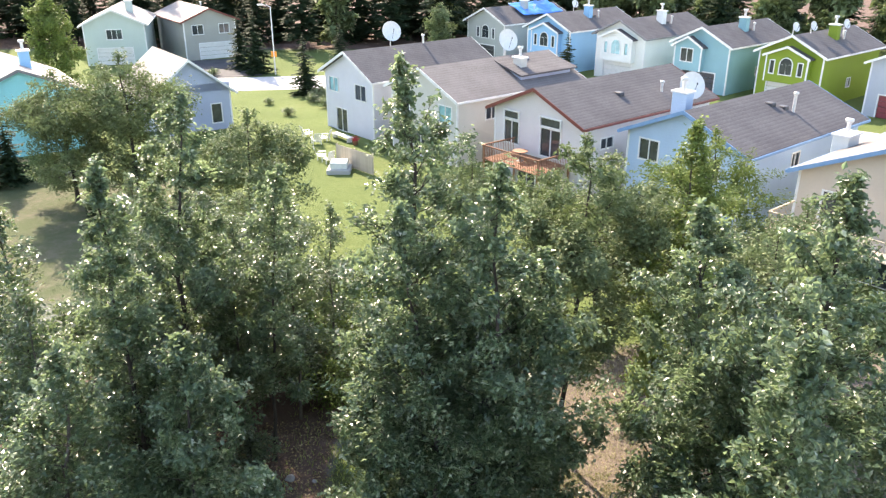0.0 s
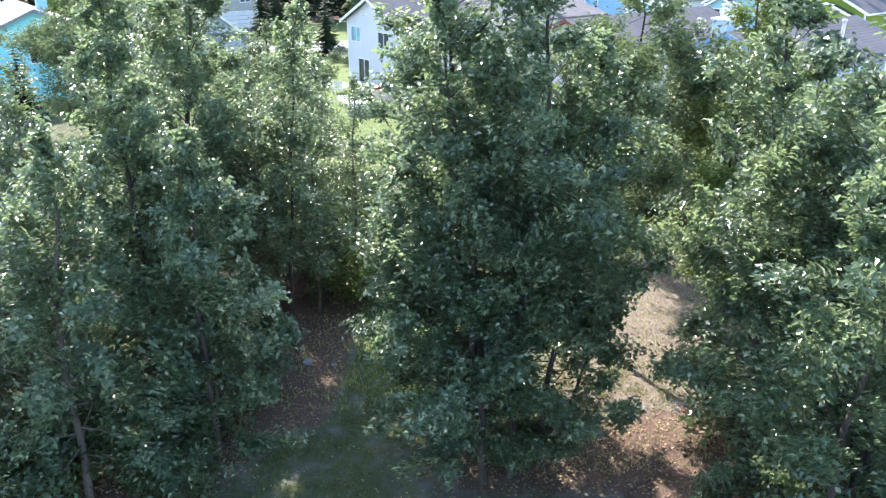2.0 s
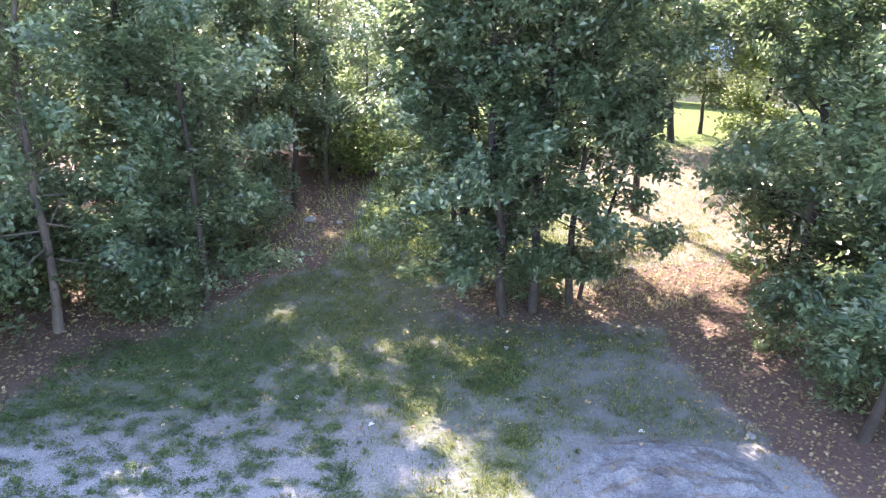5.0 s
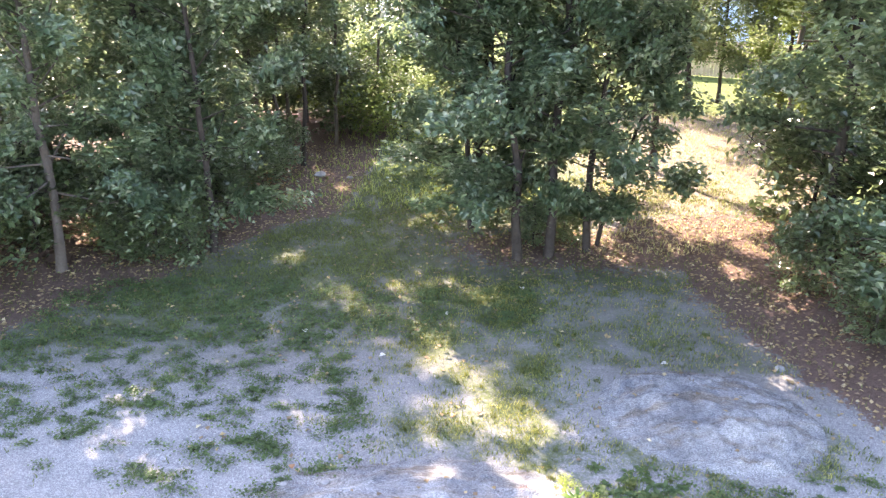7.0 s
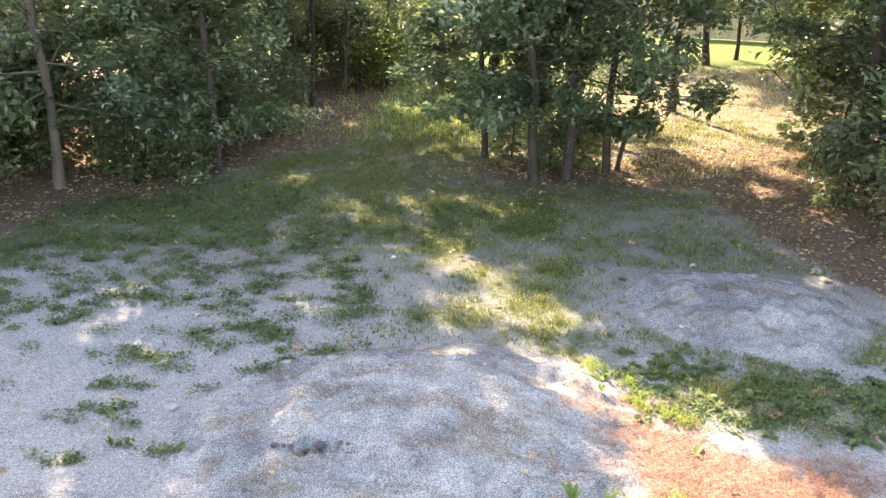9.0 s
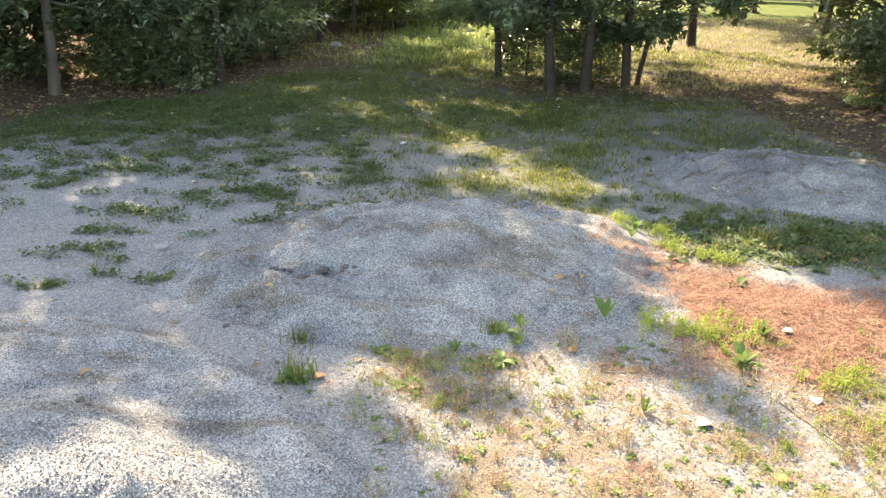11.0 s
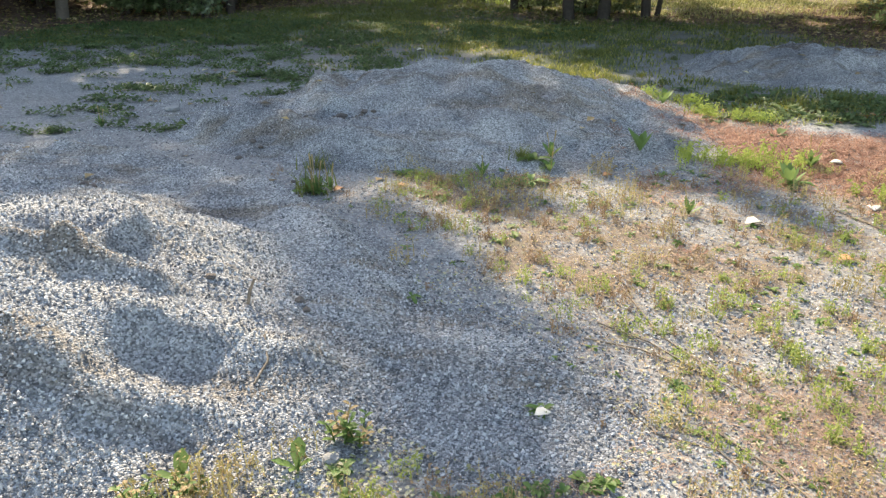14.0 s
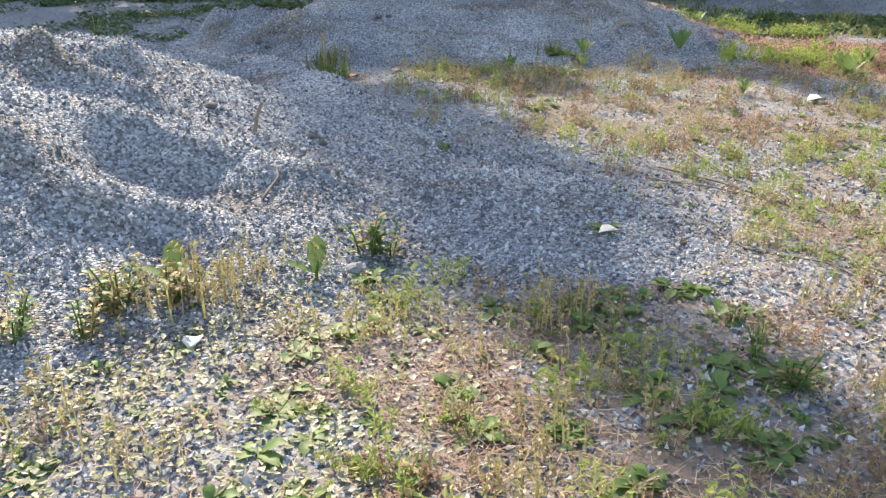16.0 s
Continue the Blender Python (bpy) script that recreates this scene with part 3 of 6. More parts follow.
def grow(name, seed, height, radius, foot, leaves, size, shape="egg", girth=0.13, material=None, bark=None, limbs=46, lean=(0, 0), clump=0.16, droop=0.5, bare=0.25):
    """Meshes of a broad-leaved tree at the origin: its wood, its leaves."""
    rs = np.random.RandomState(seed)
    wander = np.cumsum(rs.normal(size=(13, 2)) * 0.006 * height, 0)
    wander -= wander[0]
    pts = [(wander[k, 0] + lean[0] * (k / 12) ** 1.3, wander[k, 1] + lean[1] * (k / 12) ** 1.3, height * 0.97 * k / 12 - 0.1 * (k == 0)) for k in range(13)]
    runs = [(pts, [girth * (1.25 if k == 0 else 1.0) * (1 - k / 12.6) + 0.012 for k in range(13)])]
    P = np.array(pts)
    twigs, weights = [], []
    for k in range(limbs):
        u = ((k + rs.rand()) / limbs) ** 0.9
        z = foot + (height - foot) * u * 0.97
        s = z / (height * 0.97) * 12
        i = min(int(s), 11)
        base = P[i] + (P[i + 1] - P[i]) * (s - i)
        az = k * 2.39996 + rs.normal() * 0.35
        reach = radius * crown_profile(u, shape) * (0.7 + 0.5 * rs.rand())
        rise = ((0.25 + 0.55 * rs.rand()) * min(1.0, 3.2 * u - 0.15) + 0.5 * u) * reach
        if k % 6 == 3 and shape != "round":
            reach, rise = reach * 0.8, reach * 1.3
        end = base + np.array([math.cos(az) * reach, math.sin(az) * reach, rise])
        end[2] = min(end[2], foot + (height - foot) * (1.0 - 0.33 * min(1.0, reach / radius) ** 1.5) - 0.15)
        mid = (base + end) / 2 + np.array([0, 0, -0.08 * reach]) + rs.normal(size=3) * 0.06 * reach
        r0 = max(0.01, girth * 0.28 * (1 - u * 0.75))
        runs.append(([base, mid, end], [r0, r0 * 0.6, 0.008]))
        for t in range(3 + int(reach * 2.6)):
            f = bare + (1 - bare) * rs.rand() ** 0.7
            a = base + (mid - base) * f * 2 if f < 0.5 else mid + (end - mid) * (f - 0.5) * 2
            d = rs.normal(size=3)
            d[2] = abs(d[2]) * 0.8 - 0.2
            thin = 0.5 + 0.5 * min(1.0, 2.6 * (1 - u))
            d = d / np.linalg.norm(d) * (0.25 + 0.3 * reach * rs.rand()) * thin
            twigs.append((a, a + d, thin))
            weights.append((np.linalg.norm(d) + 0.15 * thin) * (1.3 - 0.4 * u))
            if t % 3 == 0:
                runs.append(([a, a + d], [0.012, 0.004]))
    top = P[12]
    for t in range(6):
        a = top - np.array([0, 0, rs.rand() * 0.9])
        twigs.append((a, a + np.append(rs.normal(size=2) * 0.12, 0.35), 0.4))
        weights.append(0.35)
    wood = tubes_mesh(name + "_wood", runs, 6)
    w = np.array(weights)
    pick = rs.choice(len(twigs), leaves, p=w / w.sum())
    A, B = np.array([t[0] for t in twigs]), np.array([t[1] for t in twigs])
    c = A[pick] + (B[pick] - A[pick]) * rs.rand(leaves, 1) * 1.1 + rs.normal(size=(leaves, 3)) * clump * np.array([t[2] for t in twigs])[pick][:, None]
    c[:, 2] = np.maximum(c[:, 2], 0.25)
    lay = rs.normal(size=(len(twigs), 3))[pick] * 0.5
    v, f = leaf_arrays(rs, c, size, droop, up=1.05, lay=lay)
    crown = raw_mesh(name + "_crown", v, f)
    wood.materials.append(bark or BARK)
    crown.materials.append(material or LEAF_A)
    return wood, crown


def plant(name, meshes, x, y, label, category="tree", group="", turn=0.0, scale=1.0, names=("trunk", "crown"), sink=0.0):
    ob = thing(name, pose(x, y, float(lie(x, y)) - sink, 0, 0, turn) @ Matrix.Scale(scale, 4), label, category, group)
    for n, me in zip(names, meshes):
        part(n, me, None, ob)
    return ob


def spruce(name, seed, height, radius, foot=0.5, whorls=26, per=11, material=None):
    """Meshes of a spruce: its trunk and its drooping boughs of needle sprays."""
    rs = np.random.RandomState(seed)
    trunk = tubes_mesh(name + "_wood", [([(0, 0, -0.1), (0, 0, height * 0.5), (0, 0, height)], [height * 0.014 + 0.03, height * 0.008 + 0.01, 0.01])], 7)
    V, F = [], []
    for w in range(whorls):
        u = w / (whorls - 1)
        z = foot + (height - foot) * u ** 0.92 * 0.985
        reach = radius * (1 - u) ** 0.85 * (0.75 + 0.4 * rs.rand()) + 0.08
        for k in range(max(4, int(per * (1 - 0.5 * u)))):
            az = rs.rand() * 6.283
            r = reach * (0.65 + 0.5 * rs.rand())
            out = np.array([math.cos(az), math.sin(az), 0.0])
            side = np.array([-out[1], out[0], 0.0])
            sag = 0.18 + 0.25 * rs.rand()
            for s in range(5):
                a, b = s / 5 * r, (s + 1.4) / 5 * r
                wd = 0.16 * r * (1.1 - s / 6) + 0.05
                za, zb = z - sag * a + 0.1 * a * a / max(r, 0.1), z - sag * b + 0.1 * b * b / max(r, 0.1)
                j = rs.normal(size=3) * 0.04 * r
                p0, p1 = out * a + [0, 0, za], out * b + [0, 0, zb] + j
                for sg in (-1, 1):
                    o = len(V)
                    V += [p0, p1, (p0 + p1) / 2 + side * sg * wd * (1 + rs.rand()) - np.array([0, 0, wd * (0.3 + 0.6 * rs.rand())])]
                    F.append((o, o + 1, o + 2))
    crown = raw_mesh(name + "_crown", V, F)
    trunk.materials.append(BARK)
    crown.materials.append(material or NEEDLE)
    return trunk, crown


ROW = "trees round the gravel yard"
# x, y, seed, height, radius, crown foot, leaves, shape, girth, bark, limbs, lean, label
NEAR_ROW = [
    (-9.1, 14.75, 101, 9.3, 2.3, 1.5, 15000, "egg", 0.1, PALE_BARK, 56, (0.7, -0.4), "tall poplar with pale trunk and dense glossy leaves"),
    (-8.35, 17.8, 102, 13.0, 1.7, 1.0, 20000, "egg", 0.1, BARK, 58, (0.4, -0.6), "slender poplar with silvery green leaves"),
    (-8.4, 21.2, 103, 13.7, 2.4, 1.2, 26000, "spire", 0.12, BARK, 60, (0.9, 0.0), "tall narrow poplar with a leafy leader"),
    (-0.7, 18.6, 104, 15.2, 3.0, 1.1, 31000, "egg", 0.14, BARK, 74, (-0.4, -0.6), "tall poplar with dense glossy crown"),
    (0.15, 16.05, 105, 12.2, 2.7, 1.0, 25000, "egg", 0.085, BARK, 58, (-0.9, -0.6), "leaning pale-barked poplar with glossy leaves"),
    (0.8, 16.3, 106, 13.4, 2.6, 1.1, 24000, "egg", 0.09, BARK, 56, (0.4, -0.4), "thin dark-barked poplar in a clump"),
]
CLUMP_ROW = [
    (1.65, 16.65, 107, 10.8, 2.5, 1.4, 17000, "egg", 0.07, BARK, 46, (1.1, 0.2), "small leaning poplar at the edge of a clump"),
    (7.4, 13.1, 108, 13.4, 3.2, 0.9, 36000, "egg", 0.14, BARK, 68, (0, 0), "broad poplar with silvery leaves down to the ground"),
    (1.9, 17.0, 118, 5.2, 1.3, 2.2, 2300, "egg", 0.045, BARK, 26, (1.3, 0.2), "small poplar leaning out over the dry slope"),
    (6.4, 15.9, 109, 12.0, 2.8, 1.7, 28000, "egg", 0.12, BARK, 56, (-0.9, 0), "leafy poplar beside the leaf litter"),
    (5.9, 11.7, 110, 11.6, 2.0, 0.9, 18000, "egg", 0.08, BARK, 46, (0.2, -0.4), "young poplar with pale leaf undersides"),
    (-6.35, 15.9, 111, 9.0, 2.2, 1.0, 18000, "egg", 0.07, BARK, 40, (0.3, 0), "low leafy poplar at the thicket's edge"),
    (-6.0, 22.7, 112, 11.2, 1.7, 2.8, 8500, "egg", 0.06, BARK, 44, (0.9, -0.2), "thin poplar beside the gap in the trees"),
]
BACK_ROW = [
    # added, hidden behind the clump, to keep sun off the ground beside it
    (1.1, 20.9, 116, 10.2, 2.3, 1.2, 15000, "egg", 0.09, BARK, 44, (0, 0), "added poplar behind the clump of thin trunks, shading the ground"),
    (-0.9, 17.9, 117, 8.6, 2.0, 0.8, 15000, "egg", 0.06, BARK, 40, (-1.1, -1.0), "low leaning poplar with hanging sprays"),
    (-11.5, 18.5, 113, 7.5, 2.6, 0.5, 12000, "egg", 0.1, BARK, 46, (0, 0), "dense poplar deep in the thicket"),
    # invented tree, left of all that the camera sees
    (-12.4, 12.2, 114, 7.0, 2.2, 0.6, 9000, "egg", 0.1, BARK, 46, (0, 0), "unseen dense dark poplar beside the yard"),
    (-10.8, 23.5, 115, 7.0, 2.6, 0.6, 11000, "egg", 0.1, BARK, 44, (0, 0), "poplar in the back of the thicket"),
]
for x, y, seed, high, wide, foot, leaves, shape, girth, bark, limbs, lean, label in NEAR_ROW + CLUMP_ROW + BACK_ROW:
    plant("poplar_tree", grow("poplar", seed, high, wide, foot, int(leaves * 1.08), 0.134, shape, girth, LEAF_A, bark, limbs, lean, 0.115), x, y, label, "tree", ROW)
# trees behind the yard
BACK = "trees behind the yard"
low_copy = grow("back_f", 139, 8.0, 2.9, 1.9, 14000, 0.15, "round", 0.1, LEAF_B, BARK, 40)
round_a = grow("back_a", 121, 11.8, 2.6, 3.6, 25000, 0.14, "round", 0.1, LEAF_C, BARK, 46)
plant("birch_tree", round_a, 4.2, 23.0, "leafy green tree with several thin stems", "tree", BACK)
plant("birch_tree", grow("back_b", 122, 12.4, 2.1, 2.0, 20000, 0.13, "egg", 0.09, LEAF_D, PALE_BARK, 40), 7.7, 23.2, "slender yellow-green tree behind the yard", "tree", BACK)
plant("birch_tree", grow("back_c", 123, 9.2, 2.7, 1.5, 17000, 0.14, "round", 0.1, LEAF_D, BARK, 40), 12.4, 34.5, "bright yellow-green round tree beside a house", "tree", BACK)
plant("birch_tree", low_copy, 9.8, 29.5, "leafy tree with low boughs over dry grass", "tree", BACK, 70, 0.95)
plant("birch_tree", grow("back_d", 124, 8.4, 3.6, 1.8, 15000, 0.17, "round", 0.13, LEAF_C, BARK, 40), 7.1, 31.5, "tree with a dark trunk on sunny dry grass", "tree", BACK)
thin = grow("back_e", 125, 9.5, 1.6, 2.4, 4500, 0.14, "egg", 0.06, LEAF_B, PALE_BARK, 26)
for x, y, a, s in ((-6.8, 23.4, 60, 0.85), (-8.9, 24.8, 260, 0.9), (-7.8, 24.6, 0, 1.0), (-7.0, 25.2, 80, 0.9), (-5.5, 25.2, 160, 0.95), (-9.0, 19.0, 220, 1.0), (-10.6, 17.2, 300, 0.95), (-9.6, 23.0, 40, 1.05), (-12.0, 20.0, 120, 1.1), (-4.6, 27.5, 200, 0.85), (-10.8, 26.5, 10, 1.0)):
    plant("sapling", thin, x, y, "thin pale-stemmed sapling in the thicket", "tree", "saplings of the thicket", a, s)
shrub = grow("shrub", 126, 2.6, 1.3, 0.1, 2300, 0.155, "round", 0.035, LEAF_B, BARK, 26, bare=0.1)
for x, y, a, s in ((-10.4, 15.6, 0, 1.0), (-8.6, 16.4, 70, 0.8), (-11.6, 14.2, 140, 1.2), (-7.6, 19.6, 210, 0.9), (-9.4, 21.0, 280, 1.2), (-6.6, 21.8, 20, 0.7), (-5.3, 26.6, 100, 1.0), (6.6, 17.6, 60, 1.2), (8.2, 15.2, 190, 1.2), (9.2, 12.0, 250, 1.3), (5.9, 12.6, 310, 0.7), (8.6, 10.0, 20, 1.1), (-8.2, 26.8, 200, 1.3), (9.6, 18.5, 20, 1.3), (-12.5, 17.5, 20, 1.3), (-11.8, 11.4, 90, 1.1), (0.5, 16.9, 10, 0.45), (-0.3, 18.0, 100, 0.55), (1.2, 17.2, 220, 0.5), (-7.6, 17.2, 15, 0.9), (-10.2, 13.8, 75, 0.9), (7.6, 16.6, 45, 1.0), (5.6, 14.6, 85, 0.6), (-9.9, 15.4, 33, 1.0), (-8.3, 15.7, 250, 0.85), (-7.4, 15.5, 120, 0.75), (-6.7, 15.4, 190, 0.6), (-10.8, 13.0, 310, 1.1), (-6.9, 17.8, 75, 0.8), (-7.9, 18.6, 160, 0.9), (-6.3, 19.6, 20, 0.7)):
    plant("shrub", shrub, x, y, "dark leafy shrub in the undergrowth", "shrub", "undergrowth shrubs", a, s)
bright = grow("bright_shrub", 136, 1.9, 1.0, 0.1, 2600, 0.11, "round", 0.03, LEAF_D, BARK, 26, bare=0.1)
for x, y, a, s in ((-3.7, 27.8, 0, 1.0), (-5.4, 30.5, 120, 1.4), (-2.7, 29.6, 210, 1.0), (-4.3, 26.0, 80, 1.1), (-4.6, 32.5, 300, 1.7), (-6.4, 29.0, 30, 1.6)):
    plant("shrub", bright, x, y, "sunlit yellow-green shrub in the gap between trees", "shrub", "undergrowth shrubs", a, s)
low_tree = grow("low_tree", 132, 7.8, 2.6, 1.6, 11500, 0.15, "round", 0.09, LEAF_C, BARK, 40, clump=0.22)
for x, y, a, k in ((8.6, 33.0, 0, 0.85), (1.4, 37.0, 90, 0.95), (-8.6, 33.0, 300, 0.9), (11.5, 24.5, 40, 1.05), (14.0, 28.5, 160, 1.0)):
    plant("birch_tree", low_tree, x, y, "leafy olive-green tree behind the yard", "tree", BACK, a, k)
dense = grow("thicket_tree", 134, 8.2, 2.4, 0.3, 8000, 0.165, "egg", 0.08, LEAF_B, BARK, 44, bare=0.15)
for x, y, a, k in ((-7.2, 28.2, 0, 0.95), (-9.8, 28.8, 90, 0.9), (-12.5, 25.5, 300, 0.85), (10.6, 20.5, 40, 1.0), (12.5, 16.5, 140, 1.0), (-14.5, 16.5, 260, 0.9), (-14.0, 21.5, 30, 0.8)):
    plant("thicket_tree", dense, x, y, "dense dark green tree of the thicket", "tree", "thicket trees", a, k)
willow = grow("willow", 127, 10.2, 3.7, 1.2, 26000, 0.19, "round", 0.16, LEAF_C, BARK, 56, clump=0.3)
plant("willow_tree", willow, -20.6, 50.0, "broad grey-green willow with several stems on the lawn", "tree", "lawn trees")
plant("willow_tree", willow, -25.2, 50.8, "broad grey-green willow on the lawn", "tree", "lawn trees", 140, 0.88)
plant("lawn_tree", grow("lawn_tree", 128, 8.2, 3.0, 0.3, 20000, 0.18, "round", 0.12, LEAF_C, BARK, 44, clump=0.25), -10.9, 42.5, "round olive-green tree on the lawn", "tree", "lawn trees")
plant("street_tree", grow("street_tree", 129, 10.6, 3.4, 1.2, 11000, 0.3, "egg", 0.15, LEAF_D, BARK, 40, clump=0.3), -43.0, 88.0, "tall green tree between houses", "tree", "street trees")
plant("street_tree", grow("street_poplar", 130, 7.6, 2.4, 1.0, 8000, 0.3, "egg", 0.12, LEAF_C, BARK, 36, clump=0.3), -0.4, 111.0, "pale green tree behind a house", "tree", "street trees")
s_a, s_b, s_c = spruce("spruce_a", 141, 7.0, 1.9), spruce("spruce_b", 142, 16.0, 3.3, 1.2, 34, 12), spruce("spruce_c", 143, 18.5, 3.0, 2.0, 36, 11)
for x, y, s, a, k in ((-15.4, 87.4, 0.98, 0, s_a), (-24.0, 101.0, 1.2, 50, s_a), (-26.6, 104.0, 1.1, 90, s_a), (-13.6, 105.0, 0.85, 130, s_a), (-22.4, 48.0, 0.5, 170, s_a), (-31.5, 54.5, 0.85, 200, s_a), (-33.5, 52.0, 0.75, 30, s_a), (15.4, 98.0, 0.82, 250, s_a)):
    plant("spruce_tree", k, x, y, "dark green spruce with drooping boughs", "spruce", "spruces among the houses", a, s)
forest_leaf = grow("forest_leaf", 131, 14.0, 3.6, 1.0, 1900, 0.92, "egg", 0.18, LEAF_C, BARK, 20, clump=0.4)
rs = np.random.RandomState(77)
for k in range(104):
    x, y = -85 + 1.75 * k + rs.normal() * 1.2, 125 + 5 * (k % 4) + rs.normal() * 2
    y += max(0.0, -40 - x) * 0.1
    if x > 30:
        y -= (x - 30) * 0.5
    leafy = (x > 22 and k % 3 != 0) or k % 9 == 4
    if leafy:
        plant("forest_tree", forest_leaf, x, y, "pale green broad-leaved tree at the wood's edge", "tree", "woods behind the houses", rs.rand() * 360, 0.8 + 0.35 * rs.rand())
    else:
        plant("forest_spruce", s_b if k % 2 else s_c, x, y, "tall dark spruce in the woods", "spruce", "woods behind the houses", rs.rand() * 360, 0.85 + 0.4 * rs.rand())


# ---- houses ----
ROOF = shingle_material("asphalt_shingles", (0.06, 0.055, 0.06), (0.17, 0.16, 0.165))
# left houses: the backlit roofs' white sheen is put into the shingle colour
ROOF_PALE = shingle_material("sheen_shingles", (0.28, 0.24, 0.22), (0.46, 0.42, 0.39))
ROOF_BROWN = shingle_material("brown_shingles", (0.12, 0.105, 0.1), (0.26, 0.235, 0.225))
TRIM = surface("white_trim", (0.62, 0.62, 0.62), (0.8, 0.8, 0.79), 2, 30, 0.5, 0.1)
TRIM_RED = surface("dark_red_trim", (0.12, 0.03, 0.025), (0.22, 0.06, 0.05), 2, 30, 0.5, 0.1)
TRIM_BLUE = surface("blue_trim", (0.12, 0.24, 0.42), (0.2, 0.34, 0.55), 2, 30, 0.5, 0.1)
TRIM_GREY = surface("grey_trim", (0.14, 0.14, 0.15), (0.24, 0.24, 0.25), 2, 30, 0.5, 0.1)
GLASS = glass_material("dark_window_glass", (0.025, 0.03, 0.035))
GLASS_TEAL = glass_material("pale_window_glass", (0.16, 0.3, 0.32))
METAL = surface("galvanised_metal", (0.5, 0.5, 0.5), (0.72, 0.72, 0.72), 4, 40, 0.45, 0.1, 0.003, metallic=0.4)
DARK_METAL = surface("dark_metal", (0.03, 0.03, 0.035), (0.09, 0.09, 0.1), 4, 40, 0.5, 0.1)
DISH = surface("dish_white", (0.6, 0.6, 0.6), (0.78, 0.78, 0.77), 4, 30, 0.5, 0.1)
TIMBER = surface("stained_timber", (0.16, 0.07, 0.04), (0.34, 0.17, 0.1), 3, 40, 0.7, 0.3, 0.004, "object", 0.2)
PALE_TIMBER = surface("pale_timber", (0.42, 0.34, 0.26), (0.62, 0.53, 0.43), 3, 40, 0.7, 0.3, 0.004, "object", 0.2)
PAINT_WHITE = surface("white_paint", (0.66, 0.66, 0.64), (0.82, 0.82, 0.8), 5, 50, 0.5, 0.1)


def house_wall(w, h, holes, thick=0.16, gable=0.0):
    """A wall in the xz plane, y from 0 to thick, cut through by its openings."""
    bm = bmesh.new()
    xs = sorted({0.0, w} | {a for x, z, ww, hh in holes for a in (x, x + ww)})
    zs = sorted({-0.25, h} | {a for x, z, ww, hh in holes for a in (z, z + hh)})
    for x0, x1 in zip(xs, xs[1:]):
        for z0, z1 in zip(zs, zs[1:]):
            if not any(x <= x0 + 1e-4 and x1 <= x + ww + 1e-4 and z <= z0 + 1e-4 and z1 <= z + hh + 1e-4 for x, z, ww, hh in holes):
                box(bm, x0, 0, z0, x1, thick, z1)
    if gable:
        a = [bm.verts.new(p) for p in ((0, 0, h), (w, 0, h), (w / 2, 0, h + gable))]
        b = [bm.verts.new((v.co.x, thick, v.co.z)) for v in a]
        bm.faces.new(a)
        bm.faces.new(b[::-1])
        for i in range(3):
            bm.faces.new((a[i], b[i], b[(i + 1) % 3], a[(i + 1) % 3]))
    bmesh.ops.remove_doubles(bm, verts=bm.verts, dist=0.001)
    bmesh.ops.recalc_face_normals(bm, faces=bm.faces)
    return bm


def frame_mesh(w, h, t=0.09, bars=1, arch=False):
    bm = bmesh.new()
    box(bm, -t, -0.05, -t, w + t, 0.09, 0)
    if not arch:
        box(bm, -t, -0.05, h, w + t, 0.09, h + t)
    box(bm, -t, -0.05, 0, 0, 0.09, h)
    box(bm, w, -0.05, 0, w + t, 0.09, h)
    for k in range(bars):
        x = w * (k + 1) / (bars + 1)
        box(bm, x - 0.03, -0.02, 0, x + 0.03, 0.08, h)
    if arch:
        n = 10
        for k in range(n):
            a0, a1 = math.pi * k / n, math.pi * (k + 1) / n
            ring = [bm.verts.new((w / 2 - r * math.cos(a), y, h + r * math.sin(a))) for y in (-0.05, 0.09) for a, r in ((a0, w / 2), (a1, w / 2), (a1, w / 2 + t), (a0, w / 2 + t))]
            for f in ((0, 1, 2, 3), (7, 6, 5, 4), (3, 2, 6, 7), (0, 4, 5, 1)):
                bm.faces.new([ring[i] for i in f])
        box(bm, 0, -0.02, h - 0.03, w, 0.08, h + 0.03)
    bmesh.ops.recalc_face_normals(bm, faces=bm.faces)
    return bm


def pane_mesh(w, h, arch=False):
    bm = bmesh.new()
    if arch:
        rim = [(0, 0), (w, 0), (w, h)] + [(w / 2 + w / 2 * math.cos(math.pi * k / 12), h + w / 2 * math.sin(math.pi * k / 12)) for k in range(1, 12)] + [(0, h)]
        fr = [bm.verts.new((x, -0.02, z)) for x, z in rim]
        bk = [bm.verts.new((x, 0.02, z)) for x, z in rim]
        bm.faces.new(fr)
        bm.faces.new(bk[::-1])
        for i in range(len(rim)):
            bm.faces.new((fr[i], bk[i], bk[(i + 1) % len(rim)], fr[(i + 1) % len(rim)]))
        bmesh.ops.recalc_face_normals(bm, faces=bm.faces)
    else:
        box(bm, 0, 0.05, 0, w, 0.08, h)
    return bm


def window(parent, m, w, h, trim, bars=1, glass=None, name="window", arch=False):
    ob = part(name, frame_mesh(w, h, bars=bars, arch=arch), trim, parent)
    ob.matrix_local = m
    part("pane", pane_mesh(w, h, arch), glass or GLASS, ob)
    return ob


